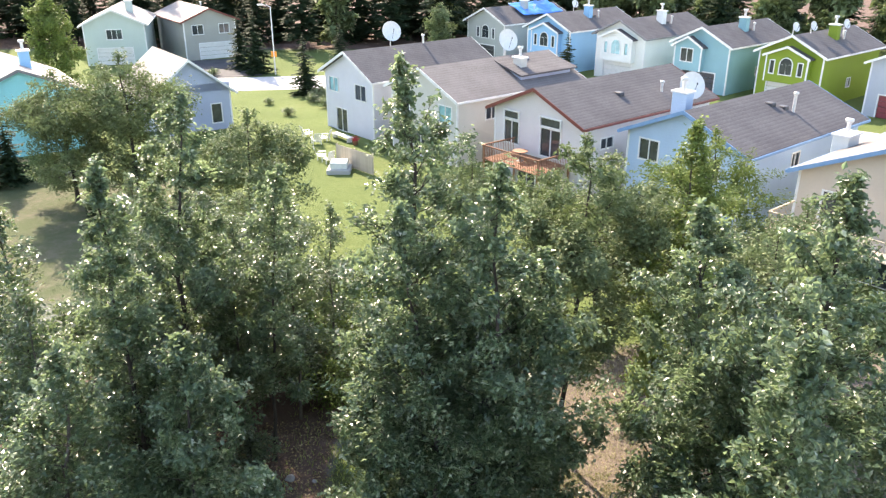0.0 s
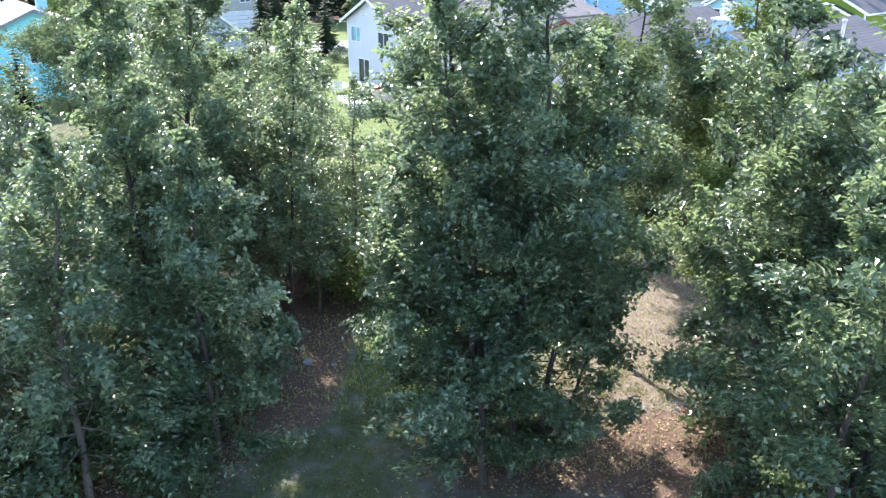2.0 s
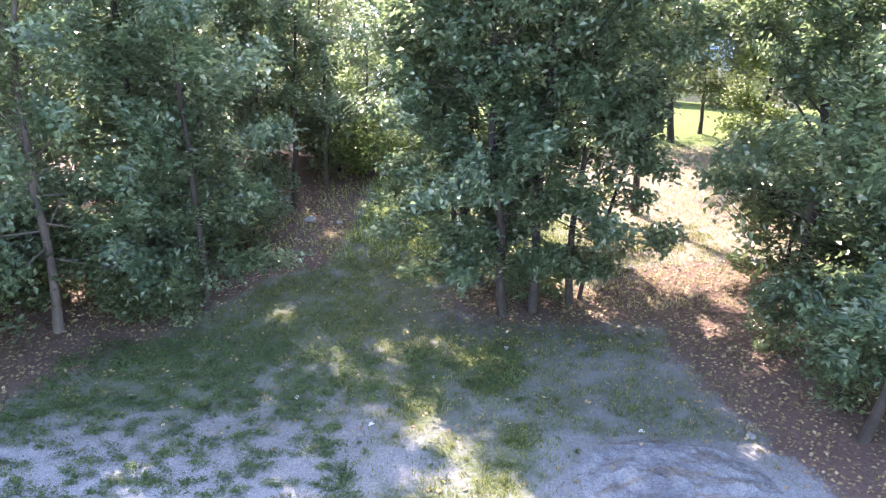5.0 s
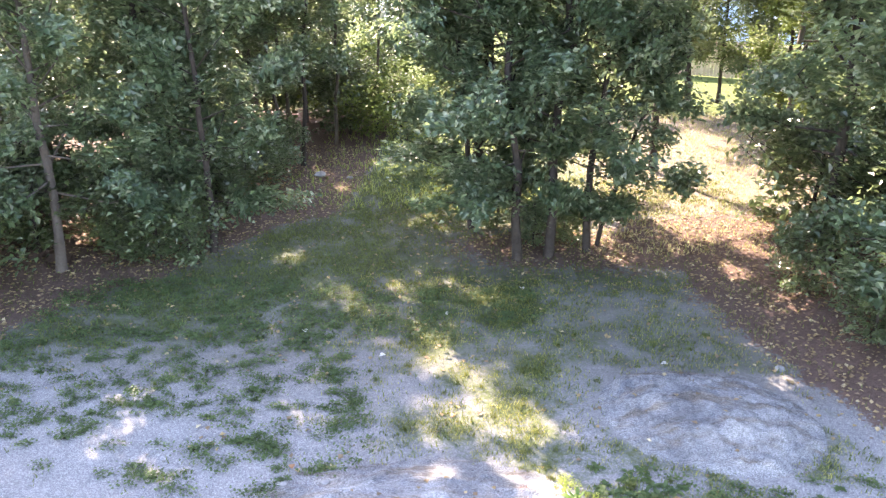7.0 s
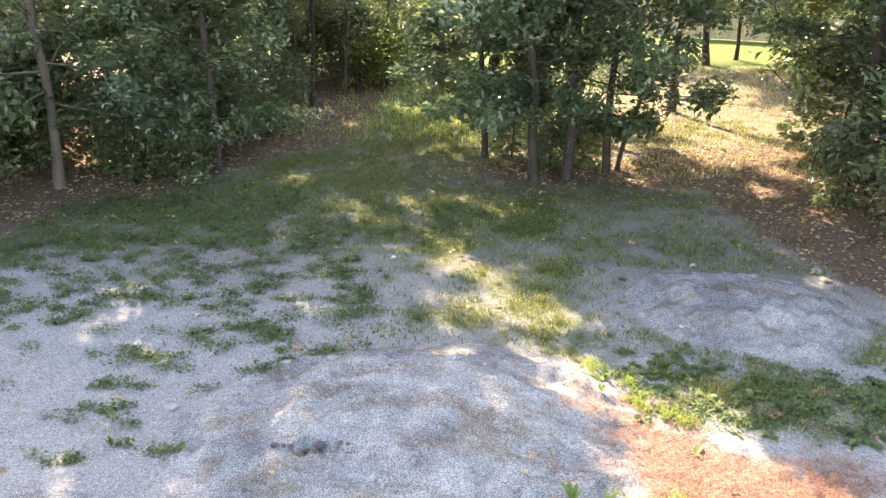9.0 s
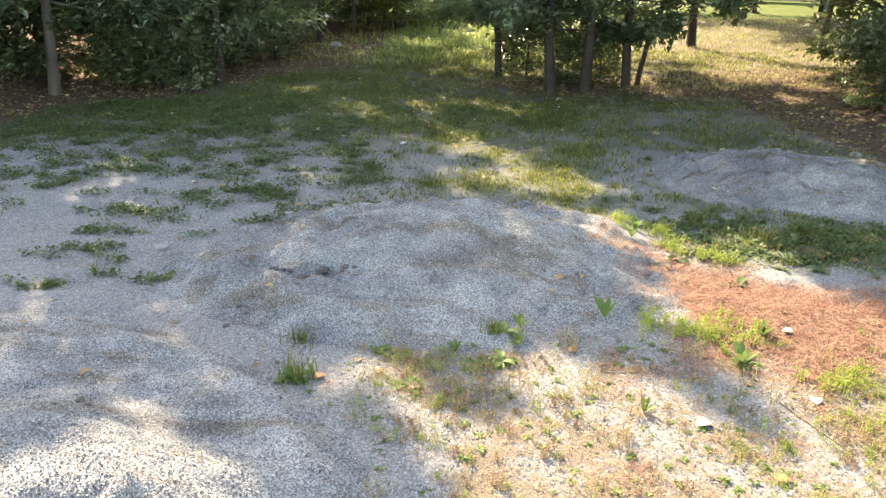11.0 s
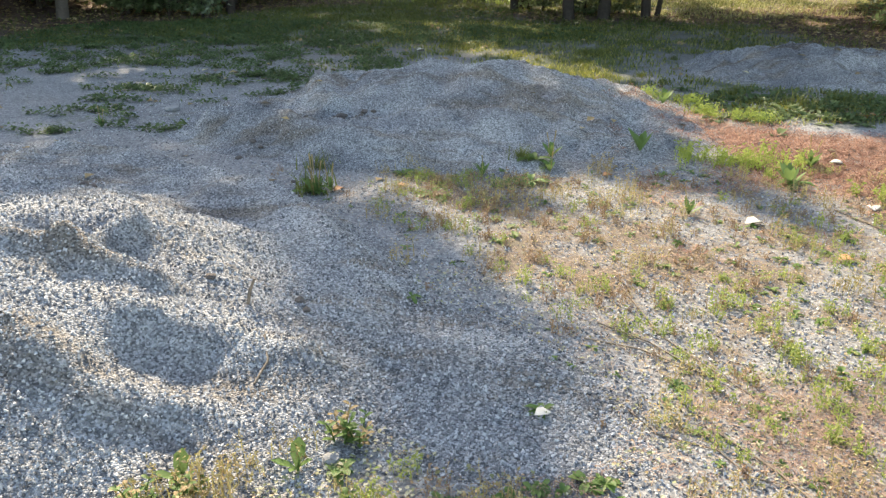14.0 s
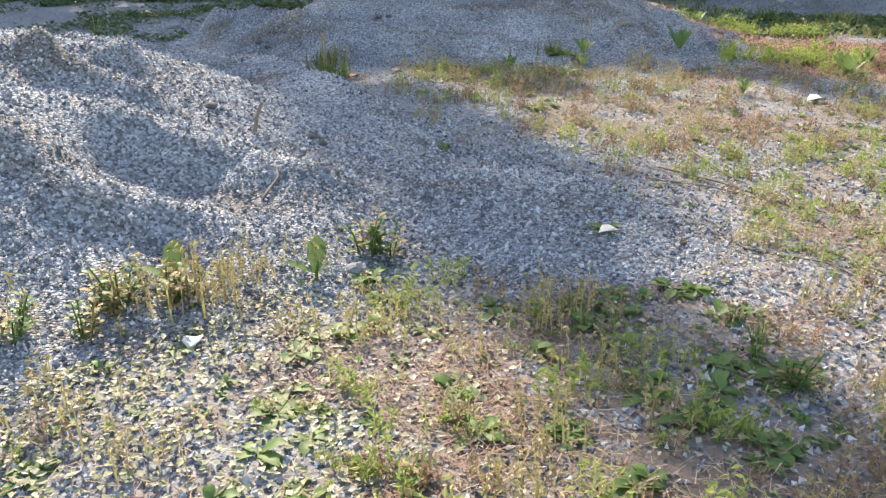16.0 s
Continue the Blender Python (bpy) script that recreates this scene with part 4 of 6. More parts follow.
def roof_slab(w, length, eave, rise, over=0.45, thick=0.16):
    """Both slopes over a house w wide, as one folded slab."""
    bm = bmesh.new()
    k = rise / (w / 2)
    prof = [(-over, eave - over * k), (w / 2, eave + rise), (w + over, eave - over * k)]
    rings = []
    for y in (-over, length + over):
        lo = [bm.verts.new((x, y, z + 0.02)) for x, z in prof]
        hi = [bm.verts.new((x, y, z + 0.02 + thick)) for x, z in prof]
        rings.append((lo, hi))
    (l0, h0), (l1, h1) = rings
    for i in range(2):
        bm.faces.new((h0[i], h0[i + 1], h1[i + 1], h1[i]))
        bm.faces.new((l0[i], l1[i], l1[i + 1], l0[i + 1]))
        bm.faces.new((l0[i], l0[i + 1], h0[i + 1], h0[i]))
        bm.faces.new((l1[i], h1[i], h1[i + 1], l1[i + 1]))
    bm.faces.new((l0[0], h0[0], h1[0], l1[0]))
    bm.faces.new((l0[2], l1[2], h1[2], h0[2]))
    bmesh.ops.recalc_face_normals(bm, faces=bm.faces)
    return bm


def roof_edges(w, length, eave, rise, over=0.45, deep=0.24):
    """Boards along the rakes and gutters along the eaves, just proud of the roof."""
    out = []
    k = rise / (w / 2)
    y0, y1 = -over - 0.05, length + over + 0.05
    for ya, yb in ((y0, y0 + 0.047), (y1 - 0.047, y1)):
        for sx in (-1, 1):
            bm = bmesh.new()
            xe, xm = (-over if sx < 0 else w + over), w / 2
            c = [(xe, eave - over * k), (xm, eave + rise)]
            q = [bm.verts.new((x, y, z + d)) for y in (ya, yb) for d in (-0.05, deep - 0.04) for x, z in c]
            for f in ((0, 1, 3, 2), (4, 6, 7, 5), (0, 4, 5, 1), (2, 3, 7, 6), (0, 2, 6, 4), (1, 5, 7, 3)):
                bm.faces.new([q[i] for i in f])
            bmesh.ops.recalc_face_normals(bm, faces=bm.faces)
            out.append(("bargeboard", bm))
    for x in (-over - 0.1, w + over + 0.003):
        out.append(("gutter", box(bmesh.new(), x, y0, eave - over * k - 0.02, x + 0.097, y1, eave - over * k + 0.14)))
    return out


def house(x, y, yaw, w, length, eave, rise, walls, roof, trim, label, front=(), side=(), doors=(), chimney=None, vents=(), glass=None, category="house"):
    """A gabled house. Its front gable runs along its x from its corner, the ridge along its y. front and side (the wall at x = w): (x, z, w, h, bars, arch)."""
    ob = thing("house", pose(x, y, 0, 0, 0, yaw), label, category, "houses of the settlement")
    holes = [(a, b, c, d) for a, b, c, d, *r in front if not (len(r) > 1 and r[1])] + [(a, 0.0, c, d) for a, b, c, d, *r in doors]
    part("wall", house_wall(w, eave, holes, gable=rise), walls, ob)
    for n, m, ww, hs, g in (("wall", pose(w, 0.163, 0, 0, 0, 90), length - 0.326, [(a - 0.163, b, c, d) for a, b, c, d, *r in side], 0), ("wall", pose(0, length - 0.163, 0, 0, 0, -90), length - 0.326, [], 0), ("wall", pose(w, length, 0, 0, 0, 180), w, [], rise)):
        part(n, house_wall(ww, eave, hs, gable=g), walls, ob).matrix_local = m
    part("roof", roof_slab(w, length, eave, rise), roof, ob)
    for cx in (-0.02, w - 0.12):
        bm = bmesh.new()
        box(bm, cx, -0.025, -0.2, cx + 0.14, 0.1, eave - 0.02)
        part("corner_board", bm, TRIM if trim in (TRIM_RED, TRIM_BLUE, TRIM_GREY) else trim, ob)
    for name, bm in roof_edges(w, length, eave, rise):
        part(name, bm, trim, ob)
    for a, b, c, d, *r in front:
        arch = bool(len(r) > 1 and r[1] == 1)
        window(ob, pose(a, -0.09 if len(r) > 1 and r[1] == 2 else -0.03 if arch else 0.0, b), c, d, TRIM if trim in (TRIM_RED, TRIM_BLUE, TRIM_GREY) else trim, r[0] if r else 1, r[2] if len(r) > 2 else glass, arch=arch)
    for a, b, c, d, *r in side:
        window(ob, pose(w, a, b, 0, 0, 90), c, d, TRIM, r[0] if r else 1, glass)
    for a, b, c, d, *r in doors:
        kind, mt = (r[0], r[1]) if r else ("sliding_door", GLASS)
        if kind == "garage_door":
            bm = bmesh.new()
            for k in range(4):
                box(bm, a + 0.02, 0.06, d * k / 4 + 0.02, a + c - 0.02, 0.1, d * (k + 1) / 4 - 0.015, 0.01)
            part("garage_door", bm, mt, ob)
            bm = bmesh.new()
            box(bm, a - 0.12, -0.04, 0, a, 0.05, d + 0.12)
            box(bm, a + c, -0.04, 0, a + c + 0.12, 0.05, d + 0.12)
            box(bm, a, -0.04, d, a + c, 0.05, d + 0.12)
            part("door_frame", bm, TRIM, ob)
        else:
            window(ob, pose(a, 0, 0.02), c, d - 0.02, TRIM, 1, mt, kind)
    if chimney:
        cx, cy, cw, cd, z0, z1, mt = chimney
        bm = bmesh.new()
        box(bm, cx, cy, z0, cx + cw, cy + cd, z1, 0.02)
        ch = part("chimney", bm, mt, ob)
        bm = bmesh.new()
        box(bm, cx - 0.1, cy - 0.1, z1, cx + cw + 0.1, cy + cd + 0.1, z1 + 0.12, 0.02)
        part("chimney_cap", bm, TRIM, ch)
        px_, py_ = cx + cw / 2, cy + cd / 2
        part("flue_pipe", tubes_mesh("flue_pipe", [([(px_, py_, z1 + 0.1), (px_, py_, z1 + 0.75)], [0.12, 0.12]), ([(px_, py_, z1 + 0.7), (px_, py_, z1 + 0.78), (px_, py_, z1 + 0.95), (px_, py_, z1 + 0.98)], [0.12, 0.24, 0.24, 0.02])], 10), METAL, ch)
    for vx, vy, vh, kind in vents:
        z = eave + rise * (1 - abs(vx - w / 2) / (w / 2)) + 0.1
        if kind == "pipe":
            part("vent_pipe", tubes_mesh("vent_pipe", [([(vx, vy, z - 0.1), (vx, vy, z + vh)], [0.1, 0.1]), ([(vx, vy, z + vh), (vx, vy, z + vh + 0.04), (vx, vy, z + vh + 0.16), (vx, vy, z + vh + 0.2)], [0.1, 0.17, 0.17, 0.03])], 9), METAL, ob)
        else:
            bm = bmesh.new()
            box(bm, vx - 0.3, vy - 0.25, z - 0.2, vx + 0.3, vy + 0.25, z + vh, 0.04)
            part("roof_vent", bm, DARK_METAL, ob)
    return ob


YAW = -50.0


def satellite_dish(x, y, z, size, yaw, tall, label):
    """A mesh dish on a mast, looking up to its -y side."""
    ob = thing("satellite_dish", pose(x, y, z, 0, 0, yaw), label, "satellite dish", "satellite dishes")
    part("mast", tubes_mesh("mast", [([(0, 0, -0.3), (0, 0, tall)], [0.06, 0.05])], 8), METAL, ob)
    v, f, rings, seg = [], [], 6, 20
    for side in (0, 1):
        for r in range(rings + 1):
            q = r / rings * size / 2
            for s in range(seg):
                a = 2 * math.pi * s / seg
                v.append((q * math.cos(a), -0.35 * q * q / (size / 2) - side * 0.03, q * math.sin(a)))
        o = side * (rings + 1) * seg
        f += [(o + r * seg + s, o + r * seg + (s + 1) % seg, o + (r + 1) * seg + (s + 1) % seg, o + (r + 1) * seg + s) for r in range(rings) for s in range(seg)]
    d = part("dish", raw_mesh("dish", v, f, True), DISH, ob)
    d.matrix_local = pose(0, -0.12, tall, -20, 0, 0)
    part("feed_arm", tubes_mesh("feed_arm", [([(0, -0.1, -size * 0.45), (0, -size * 0.5, 0)], [0.02, 0.02]), ([(0, -size * 0.5, -0.06), (0, -size * 0.5, 0.08)], [0.05, 0.05])], 6), DARK_METAL, d)
    return ob


W_LILAC = siding_material("lilac_white_siding", (0.66, 0.66, 0.72))
W_CREAM = siding_material("cream_siding", (0.62, 0.6, 0.56))
W_WARM = siding_material("pale_pink_grey_siding", (0.66, 0.62, 0.63))
W_BLUE = siding_material("powder_blue_siding", (0.42, 0.56, 0.74))
W_BEIGE = siding_material("beige_siding", (0.58, 0.5, 0.42))
W_SAGE = siding_material("grey_siding", (0.4, 0.42, 0.41))
W_SKY = siding_material("sky_blue_siding", (0.26, 0.5, 0.74))
W_WHITE = siding_material("white_siding", (0.74, 0.76, 0.74))
W_TEAL = siding_material("teal_siding", (0.24, 0.43, 0.48))
W_LIME = siding_material("lime_green_siding", (0.2, 0.28, 0.03))
W_SLATE = siding_material("pale_slate_siding", (0.42, 0.45, 0.52))
W_CYAN = siding_material("bright_cyan_siding", (0.28, 0.68, 0.72))
W_MINT = siding_material("pale_mint_siding", (0.5, 0.58, 0.54))
W_TAUPE = siding_material("taupe_siding", (0.36, 0.36, 0.33))
W_BLUEGREY = siding_material("blue_grey_siding", (0.4, 0.45, 0.58))

ROW_B = [(W_SAGE, ROOF, TRIM, "grey house with arched window and blue tarp on its roof"), (W_SKY, ROOF, TRIM, "sky-blue house with white trim and arched window"), (W_WHITE, ROOF, TRIM_GREY, "white house with arched teal window and dark roof"), (W_TEAL, ROOF, TRIM, "teal house with open garage and white trim"), (W_LIME, ROOF, TRIM, "lime-green house with white trim and arched window"), (W_SLATE, ROOF, TRIM, "pale slate house with a red garage door")]
RED_DOOR = surface("dark_red_door", (0.16, 0.03, 0.04), (0.26, 0.06, 0.07), 2, 30, 0.5, 0.1)
WHITE_DOOR = surface("white_door", (0.55, 0.55, 0.53), (0.72, 0.72, 0.7), 2, 30, 0.5, 0.1)

def front_bay(ob, x0, w, windows, walls, roof, trim, glass, out=0.75, low=2.55, eave=5.0, rise=0.95):
    """A gabled bay over the garage, standing out from the front wall."""
    bm = house_wall(w, eave - low, [(a - x0, b - low, c, d) for a, b, c, d, *r in windows if not (len(r) > 1 and r[1])], gable=rise)
    box(bm, 0, 0.163, -0.25, 0.16, out - 0.003, eave - low)
    box(bm, w - 0.16, 0.163, -0.25, w, out - 0.003, eave - low)
    box(bm, 0.163, 0.163, -0.25, w - 0.163, out - 0.003, -0.1)
    bay = part("bay", bm, walls, ob)
    bay.matrix_local = pose(x0, -out, low)
    part("bay_roof", roof_slab(w, out - 0.35, eave - low, rise, 0.3, 0.12), roof, bay)
    for name, edge in roof_edges(w, out - 0.35, eave - low, rise, 0.3, 0.22)[:2]:
        part(name, edge, trim, bay)
    for cx in (-0.02, w - 0.12):
        part("corner_board", box(bmesh.new(), cx, -0.03, -0.24, cx + 0.14, 0.1, eave - low - 0.02), trim, bay)
    for a, b, c, d, *r in windows:
        arch = bool(len(r) > 1 and r[1] == 1)
        window(ob, pose(a, -out - (0.03 if arch else 0.0), b), c, d, trim, r[0] if r else 1, glass, arch=arch)


# near row, seen from behind
house(-10.9, 72.6, YAW, 7.6, 14.2, 5.3, 1.9, W_LILAC, ROOF, TRIM, "lilac-white house with grey shingle roof and sliding door", [(0.7, 3.55, 1.4, 1.2, 1, 0, GLASS_TEAL), (4.9, 3.3, 1.6, 1.3, 1)], [(5.0, 3.6, 1.2, 0.9)], [(1.7, 0, 1.7, 2.05)], None, [(3.9, 8.5, 0.7, "pipe")])
house(-4.3, 65.2, YAW, 8.4, 14.0, 5.3, 1.8, W_CREAM, ROOF_BROWN, TRIM, "cream house with flat dormer and brown shingle roof", [(1.2, 3.4, 1.2, 1.2), (6.2, 3.3, 1.5, 1.3, 1, 0, GLASS_TEAL)], [(3.0, 3.4, 1.2, 0.9)], [(3.0, 0, 1.7, 2.05)], (5.6, 8.6, 1.0, 0.7, 5.5, 7.3, W_CREAM))
house(3.85, 56.95, YAW, 8.4, 15.0, 5.3, 1.8, W_WARM, ROOF, TRIM_RED, "pale grey house with dark red trim and timber deck", [(1.1, 2.9, 1.4, 1.6), (4.7, 2.6, 1.8, 1.95), (1.1, 4.72, 1.4, 0.5, 0, 2), (4.7, 4.75, 1.8, 0.55, 0, 2)], [(2.0, 3.4, 1.3, 0.7), (10.0, 3.2, 0.8, 0.8)], [(2.6, 0, 1.7, 2.05)], None, [(6.4, 6.2, 0.25, "box"), (7.0, 10.5, 0.7, "pipe")])
house(12.15, 49.9, YAW, 8.4, 14.6, 5.3, 1.8, W_BLUE, ROOF, TRIM_BLUE, "powder-blue house with dark shingle roof and pale side", [(1.0, 3.6, 1.4, 1.3), (5.2, 3.2, 1.6, 1.4)], [(5.6, 3.4, 0.9, 1.0, 1), (12.0, 3.4, 0.35, 0.9, 0)], [(3.0, 0, 1.7, 2.05)], (1.0, 3.0, 1.1, 0.8, 5.3, 7.5, W_BLUE), [(6.5, 8.7, 1.2, "pipe"), (5.4, 7.6, 0.22, "box"), (5.9, 8.4, 0.18, "box")])
house(19.55, 40.95, YAW, 8.6, 14.0, 5.3, 1.9, W_BEIGE, ROOF_BROWN, TRIM_BLUE, "beige house with blue fascia and pale deck fence", [(1.5, 2.9, 2.2, 1.5, 1), (5.4, 3.0, 1.6, 1.4)], [], [(4.0, 0, 1.7, 2.05)], (-0.9, 5.5, 0.95, 1.5, -0.2, 6.1, W_WHITE))
# far row, fronts towards the street between
for k, (x, y, w) in enumerate(((3.5, 113.3, 7.4), (11.2, 105.9, 7.4), (19.1, 99.0, 7.2), (26.8, 91.8, 7.0), (33.9, 84.8, 7.0), (41.9, 77.0, 7.4))):
    mt, rf, tr, lab = ROW_B[k]
    glass = GLASS_TEAL if k == 2 else GLASS
    front = [(w / 2 - 0.65, 3.2, 1.3, 1.0, 1, 1, glass), (w / 2 - 1.75, 3.2, 0.45, 1.3, 0, 0, glass), (w / 2 + 1.3, 3.2, 0.45, 1.3, 0, 0, glass)] if k != 3 else [(1.4, 3.3, 1.5, 1.4, 1)]
    # the teal house's garage is open: dark panels stand for its unlit inside
    garage = (1.3, 0, 4.2, 2.2, "garage_door", DARK_METAL if k in (0, 3) else (RED_DOOR if k == 5 else WHITE_DOOR))
    bays = k in (1, 2, 3, 4)
    ob = house(x, y, YAW, w, 13.0, 5.3, 1.7, mt, rf, tr, lab, [] if bays else front, [(6.0, 1.6, 0.8, 0.9)], [garage], (w * 0.62, 5.6, 0.95, 0.75, 6.0, 7.8, TRIM if k == 2 else mt), [(w * 0.75, 7.5, 0.8, "pipe"), (w * 0.7, 6.8, 0.2, "box")])
    if bays:
        x0, x1 = (0.5, 4.0) if k == 3 else (w / 2 - 2.3, w / 2 + 2.3)
        front_bay(ob, x0, x1 - x0, front, mt, rf, TRIM, glass)
# houses round the lawn and the bend of the road
house(-37.4, 59.8, 36.0, 8.8, 12.0, 5.0, 1.9, W_CYAN, ROOF_PALE, TRIM_GREY, "bright cyan house with pale sheen on its roof", [(3.6, 3.0, 1.0, 1.1, 1)], [], [], (5.3, 4.0, 0.8, 0.7, 5.6, 7.8, W_SKY))
house(-47.8, 106.2, 14.0, 7.8, 12.0, 5.3, 1.8, W_MINT, ROOF_PALE, TRIM, "pale mint house with pale sheen on its roof", [(2.9, 3.4, 1.9, 1.2, 2)], [], [(1.5, 0, 4.4, 2.2, "garage_door", WHITE_DOOR)], (5.2, 4.0, 0.9, 0.8, 6.0, 7.9, W_MINT), [])
house(-35.7, 110.2, 34.0, 7.4, 13.0, 5.3, 1.5, W_TAUPE, ROOF_PALE, TRIM_RED, "taupe house with dark red trim and garage", [(1.2, 3.5, 1.5, 1.2, 1), (5.0, 3.5, 1.4, 1.2, 1)], [], [(2.0, 0, 4.6, 2.2, "garage_door", WHITE_DOOR)], None, [(3.7, 3.0, 0.5, "pipe")])
house(-25.7, 67.6, 36.0, 7.4, 9.0, 3.6, 2.9, W_BLUEGREY, ROOF_PALE, TRIM, "blue-grey house with steep pale roof and dormer", [(2.2, 3.4, 1.1, 0.9, 1), (5.5, 0.7, 0.9, 1.7, 0)], [])
house(-66.0, 96.0, 36.0, 9.0, 12.0, 5.0, 1.8, W_SLATE, ROOF_PALE, TRIM, "grey house with pale roof at the road bend", [(3.0, 3.0, 1.4, 1.2, 1)], [])

# ---- road and street things ----
CONCRETE = surface("pale_concrete", (0.36, 0.35, 0.34), (0.52, 0.51, 0.5), 0.4, 12, 0.9, 0.3)
ASPHALT = surface("asphalt", (0.04, 0.04, 0.045), (0.09, 0.09, 0.1), 0.6, 14, 0.9, 0.3)


def ribbon(name, points, width, z, material, label, category):
    v, f = [], []
    for k, (x, y) in enumerate(points):
        a, b = points[max(k - 1, 0)], points[min(k + 1, len(points) - 1)]
        d = Vector((b[0] - a[0], b[1] - a[1])).normalized()
        for s, h in ((-1, -0.1), (-1, z), (1, z), (1, -0.1)):
            v.append((x - d.y * s * width / 2, y + d.x * s * width / 2, h))
        if k:
            o = 4 * (k - 1)
            f += [(o + i, o + i + 1, o + i + 5, o + i + 4) for i in range(3)]
    return tagged(part(name, raw_mesh(name, v, f), material), label, category, kind="structure")


ribbon("road", [(-80, 76), (-60, 82), (-42, 89), (-30, 92.5), (-20, 94), (-8, 95.5), (5, 92), (17, 83), (30, 72), (60, 47)], 8.5, 0.03, CONCRETE, "pale sunlit road between the houses", "road")
ribbon("driveway", [(-32.0, 111.5), (-30.0, 106), (-26.5, 97.5)], 8.0, 0.045, ASPHALT, "dark asphalt driveway before the taupe house", "driveway")
for k, (x, y) in enumerate(((11.2, 105.9), (19.1, 99.0), (26.8, 91.8), (33.9, 84.8))):
    ribbon("driveway", [(x + 2.2, y - 2.6), (x - 1.9, y - 6.1), (x - 4.6, y - 8.3)], 4.6, 0.04, CONCRETE, "concrete driveway before a garage", "driveway")


def street_lamp(x, y):
    ob = thing("street_lamp", pose(x, y, 0), "tall grey street lamp with a short arm", "street lamp")
    part("pole", tubes_mesh("pole", [([(0, 0, -0.1), (0, 0, 5), (0, 0, 8.3)], [0.1, 0.08, 0.06])], 9), METAL, ob)
    part("arm", tubes_mesh("arm", [([(0, 0, 8.2), (-0.4, 0, 8.45), (-1.0, 0, 8.5)], [0.05, 0.045, 0.04])], 7), METAL, ob)
    bm = bmesh.new()
    box(bm, -1.6, -0.16, 8.42, -0.9, 0.16, 8.6, 0.05)
    part("lamp_head", bm, DISH, ob)
    bm = bmesh.new()
    box(bm, -0.35, -0.06, 2.2, 0.35, -0.03, 2.9, 0.01)
    part("warning_sign", bm, surface("orange_sign", (0.75, 0.25, 0.02), (0.9, 0.35, 0.04), 4, 40, 0.5, 0.05), ob, "orange road sign")


street_lamp(-21.3, 99.8)


bush = grow("bush", 133, 1.3, 1.15, 0.05, 2200, 0.12, "round", 0.02, LEAF_B, BARK, 24, bare=0.0)


def lawn_bush(x, y, s, a):
    plant("lawn_bush", bush, x, y, "low dark round bush on the lawn", "shrub", "bushes on the lawn", a, s)


for x, y, s, a in ((-18.5, 82.0, 0.5, 0), (-15.5, 76.8, 0.6, 90), (-13.2, 84.6, 1.0, 200), (-13.9, 83.0, 0.8, 30), (-29.0, 99.0, 0.7, 30), (-11.9, 80.6, 0.9, 300)):
    lawn_bush(x, y, s, a)

satellite_dish(-5.1, 77.0, 6.9, 1.9, 25, 1.2, "large pale mesh satellite dish on a roof ridge")
satellite_dish(5.5, 70.2, 6.7, 1.9, 30, 1.5, "large pale mesh satellite dish behind a ridge")
satellite_dish(16.9, 53.6, 5.6, 1.9, 15, 1.8, "large pale mesh satellite dish beside a chimney")
for x, y in ((36.4, 83.2), (38.6, 84.0), (43.0, 86.0), (17.5, 108.5)):
    satellite_dish(x, y, 6.9, 1.0, 30, 0.9, "small bluish satellite dish on a roof")


def tarp(x, y, yaw):
    """A wrinkled sheet lying on the far roof's slope."""
    n, m = 30, 14
    gx, gy = np.meshgrid(np.linspace(0, 8.0, n), np.linspace(0, 3.6, m))
    z = 0.1 + (soft_noise(gx, gy, 1.3, 3, 50) - 0.5) * 0.3
    idx = np.arange(n * m).reshape(m, n)
    q = np.stack([idx[:-1, :-1], idx[:-1, 1:], idx[1:, 1:], idx[1:, :-1]], -1).reshape(-1, 4)
    me = raw_mesh("tarp", np.stack([gx, gy, z], -1).reshape(-1, 3), q, True)
    ob = part("tarp", me, surface("blue_tarp", (0.02, 0.16, 0.6), (0.06, 0.3, 0.8), 2, 30, 0.35, 0.2))
    so = ob.modifiers.new("thickness", "SOLIDIFY")
    so.thickness = 0.02
    ob.matrix_world = pose(x, y, 7.35, 0, 0, yaw) @ pose(0, 0, 0, 0, 22, 0) @ pose(0, 0, 0, 0, 0, 90) @ pose(0, -3.5, 0)
    return tagged(ob, "crumpled bright blue tarp over a grey roof", "tarp")


def on_house(hx, hy_, u, v, yaw=YAW):
    c, s = math.cos(radians(yaw)), math.sin(radians(yaw))
    return hx + u * c - v * s, hy_ + u * s + v * c


tx, ty = on_house(3.5, 113.3, 3.7, 4.2)
tarp(tx, ty, YAW)


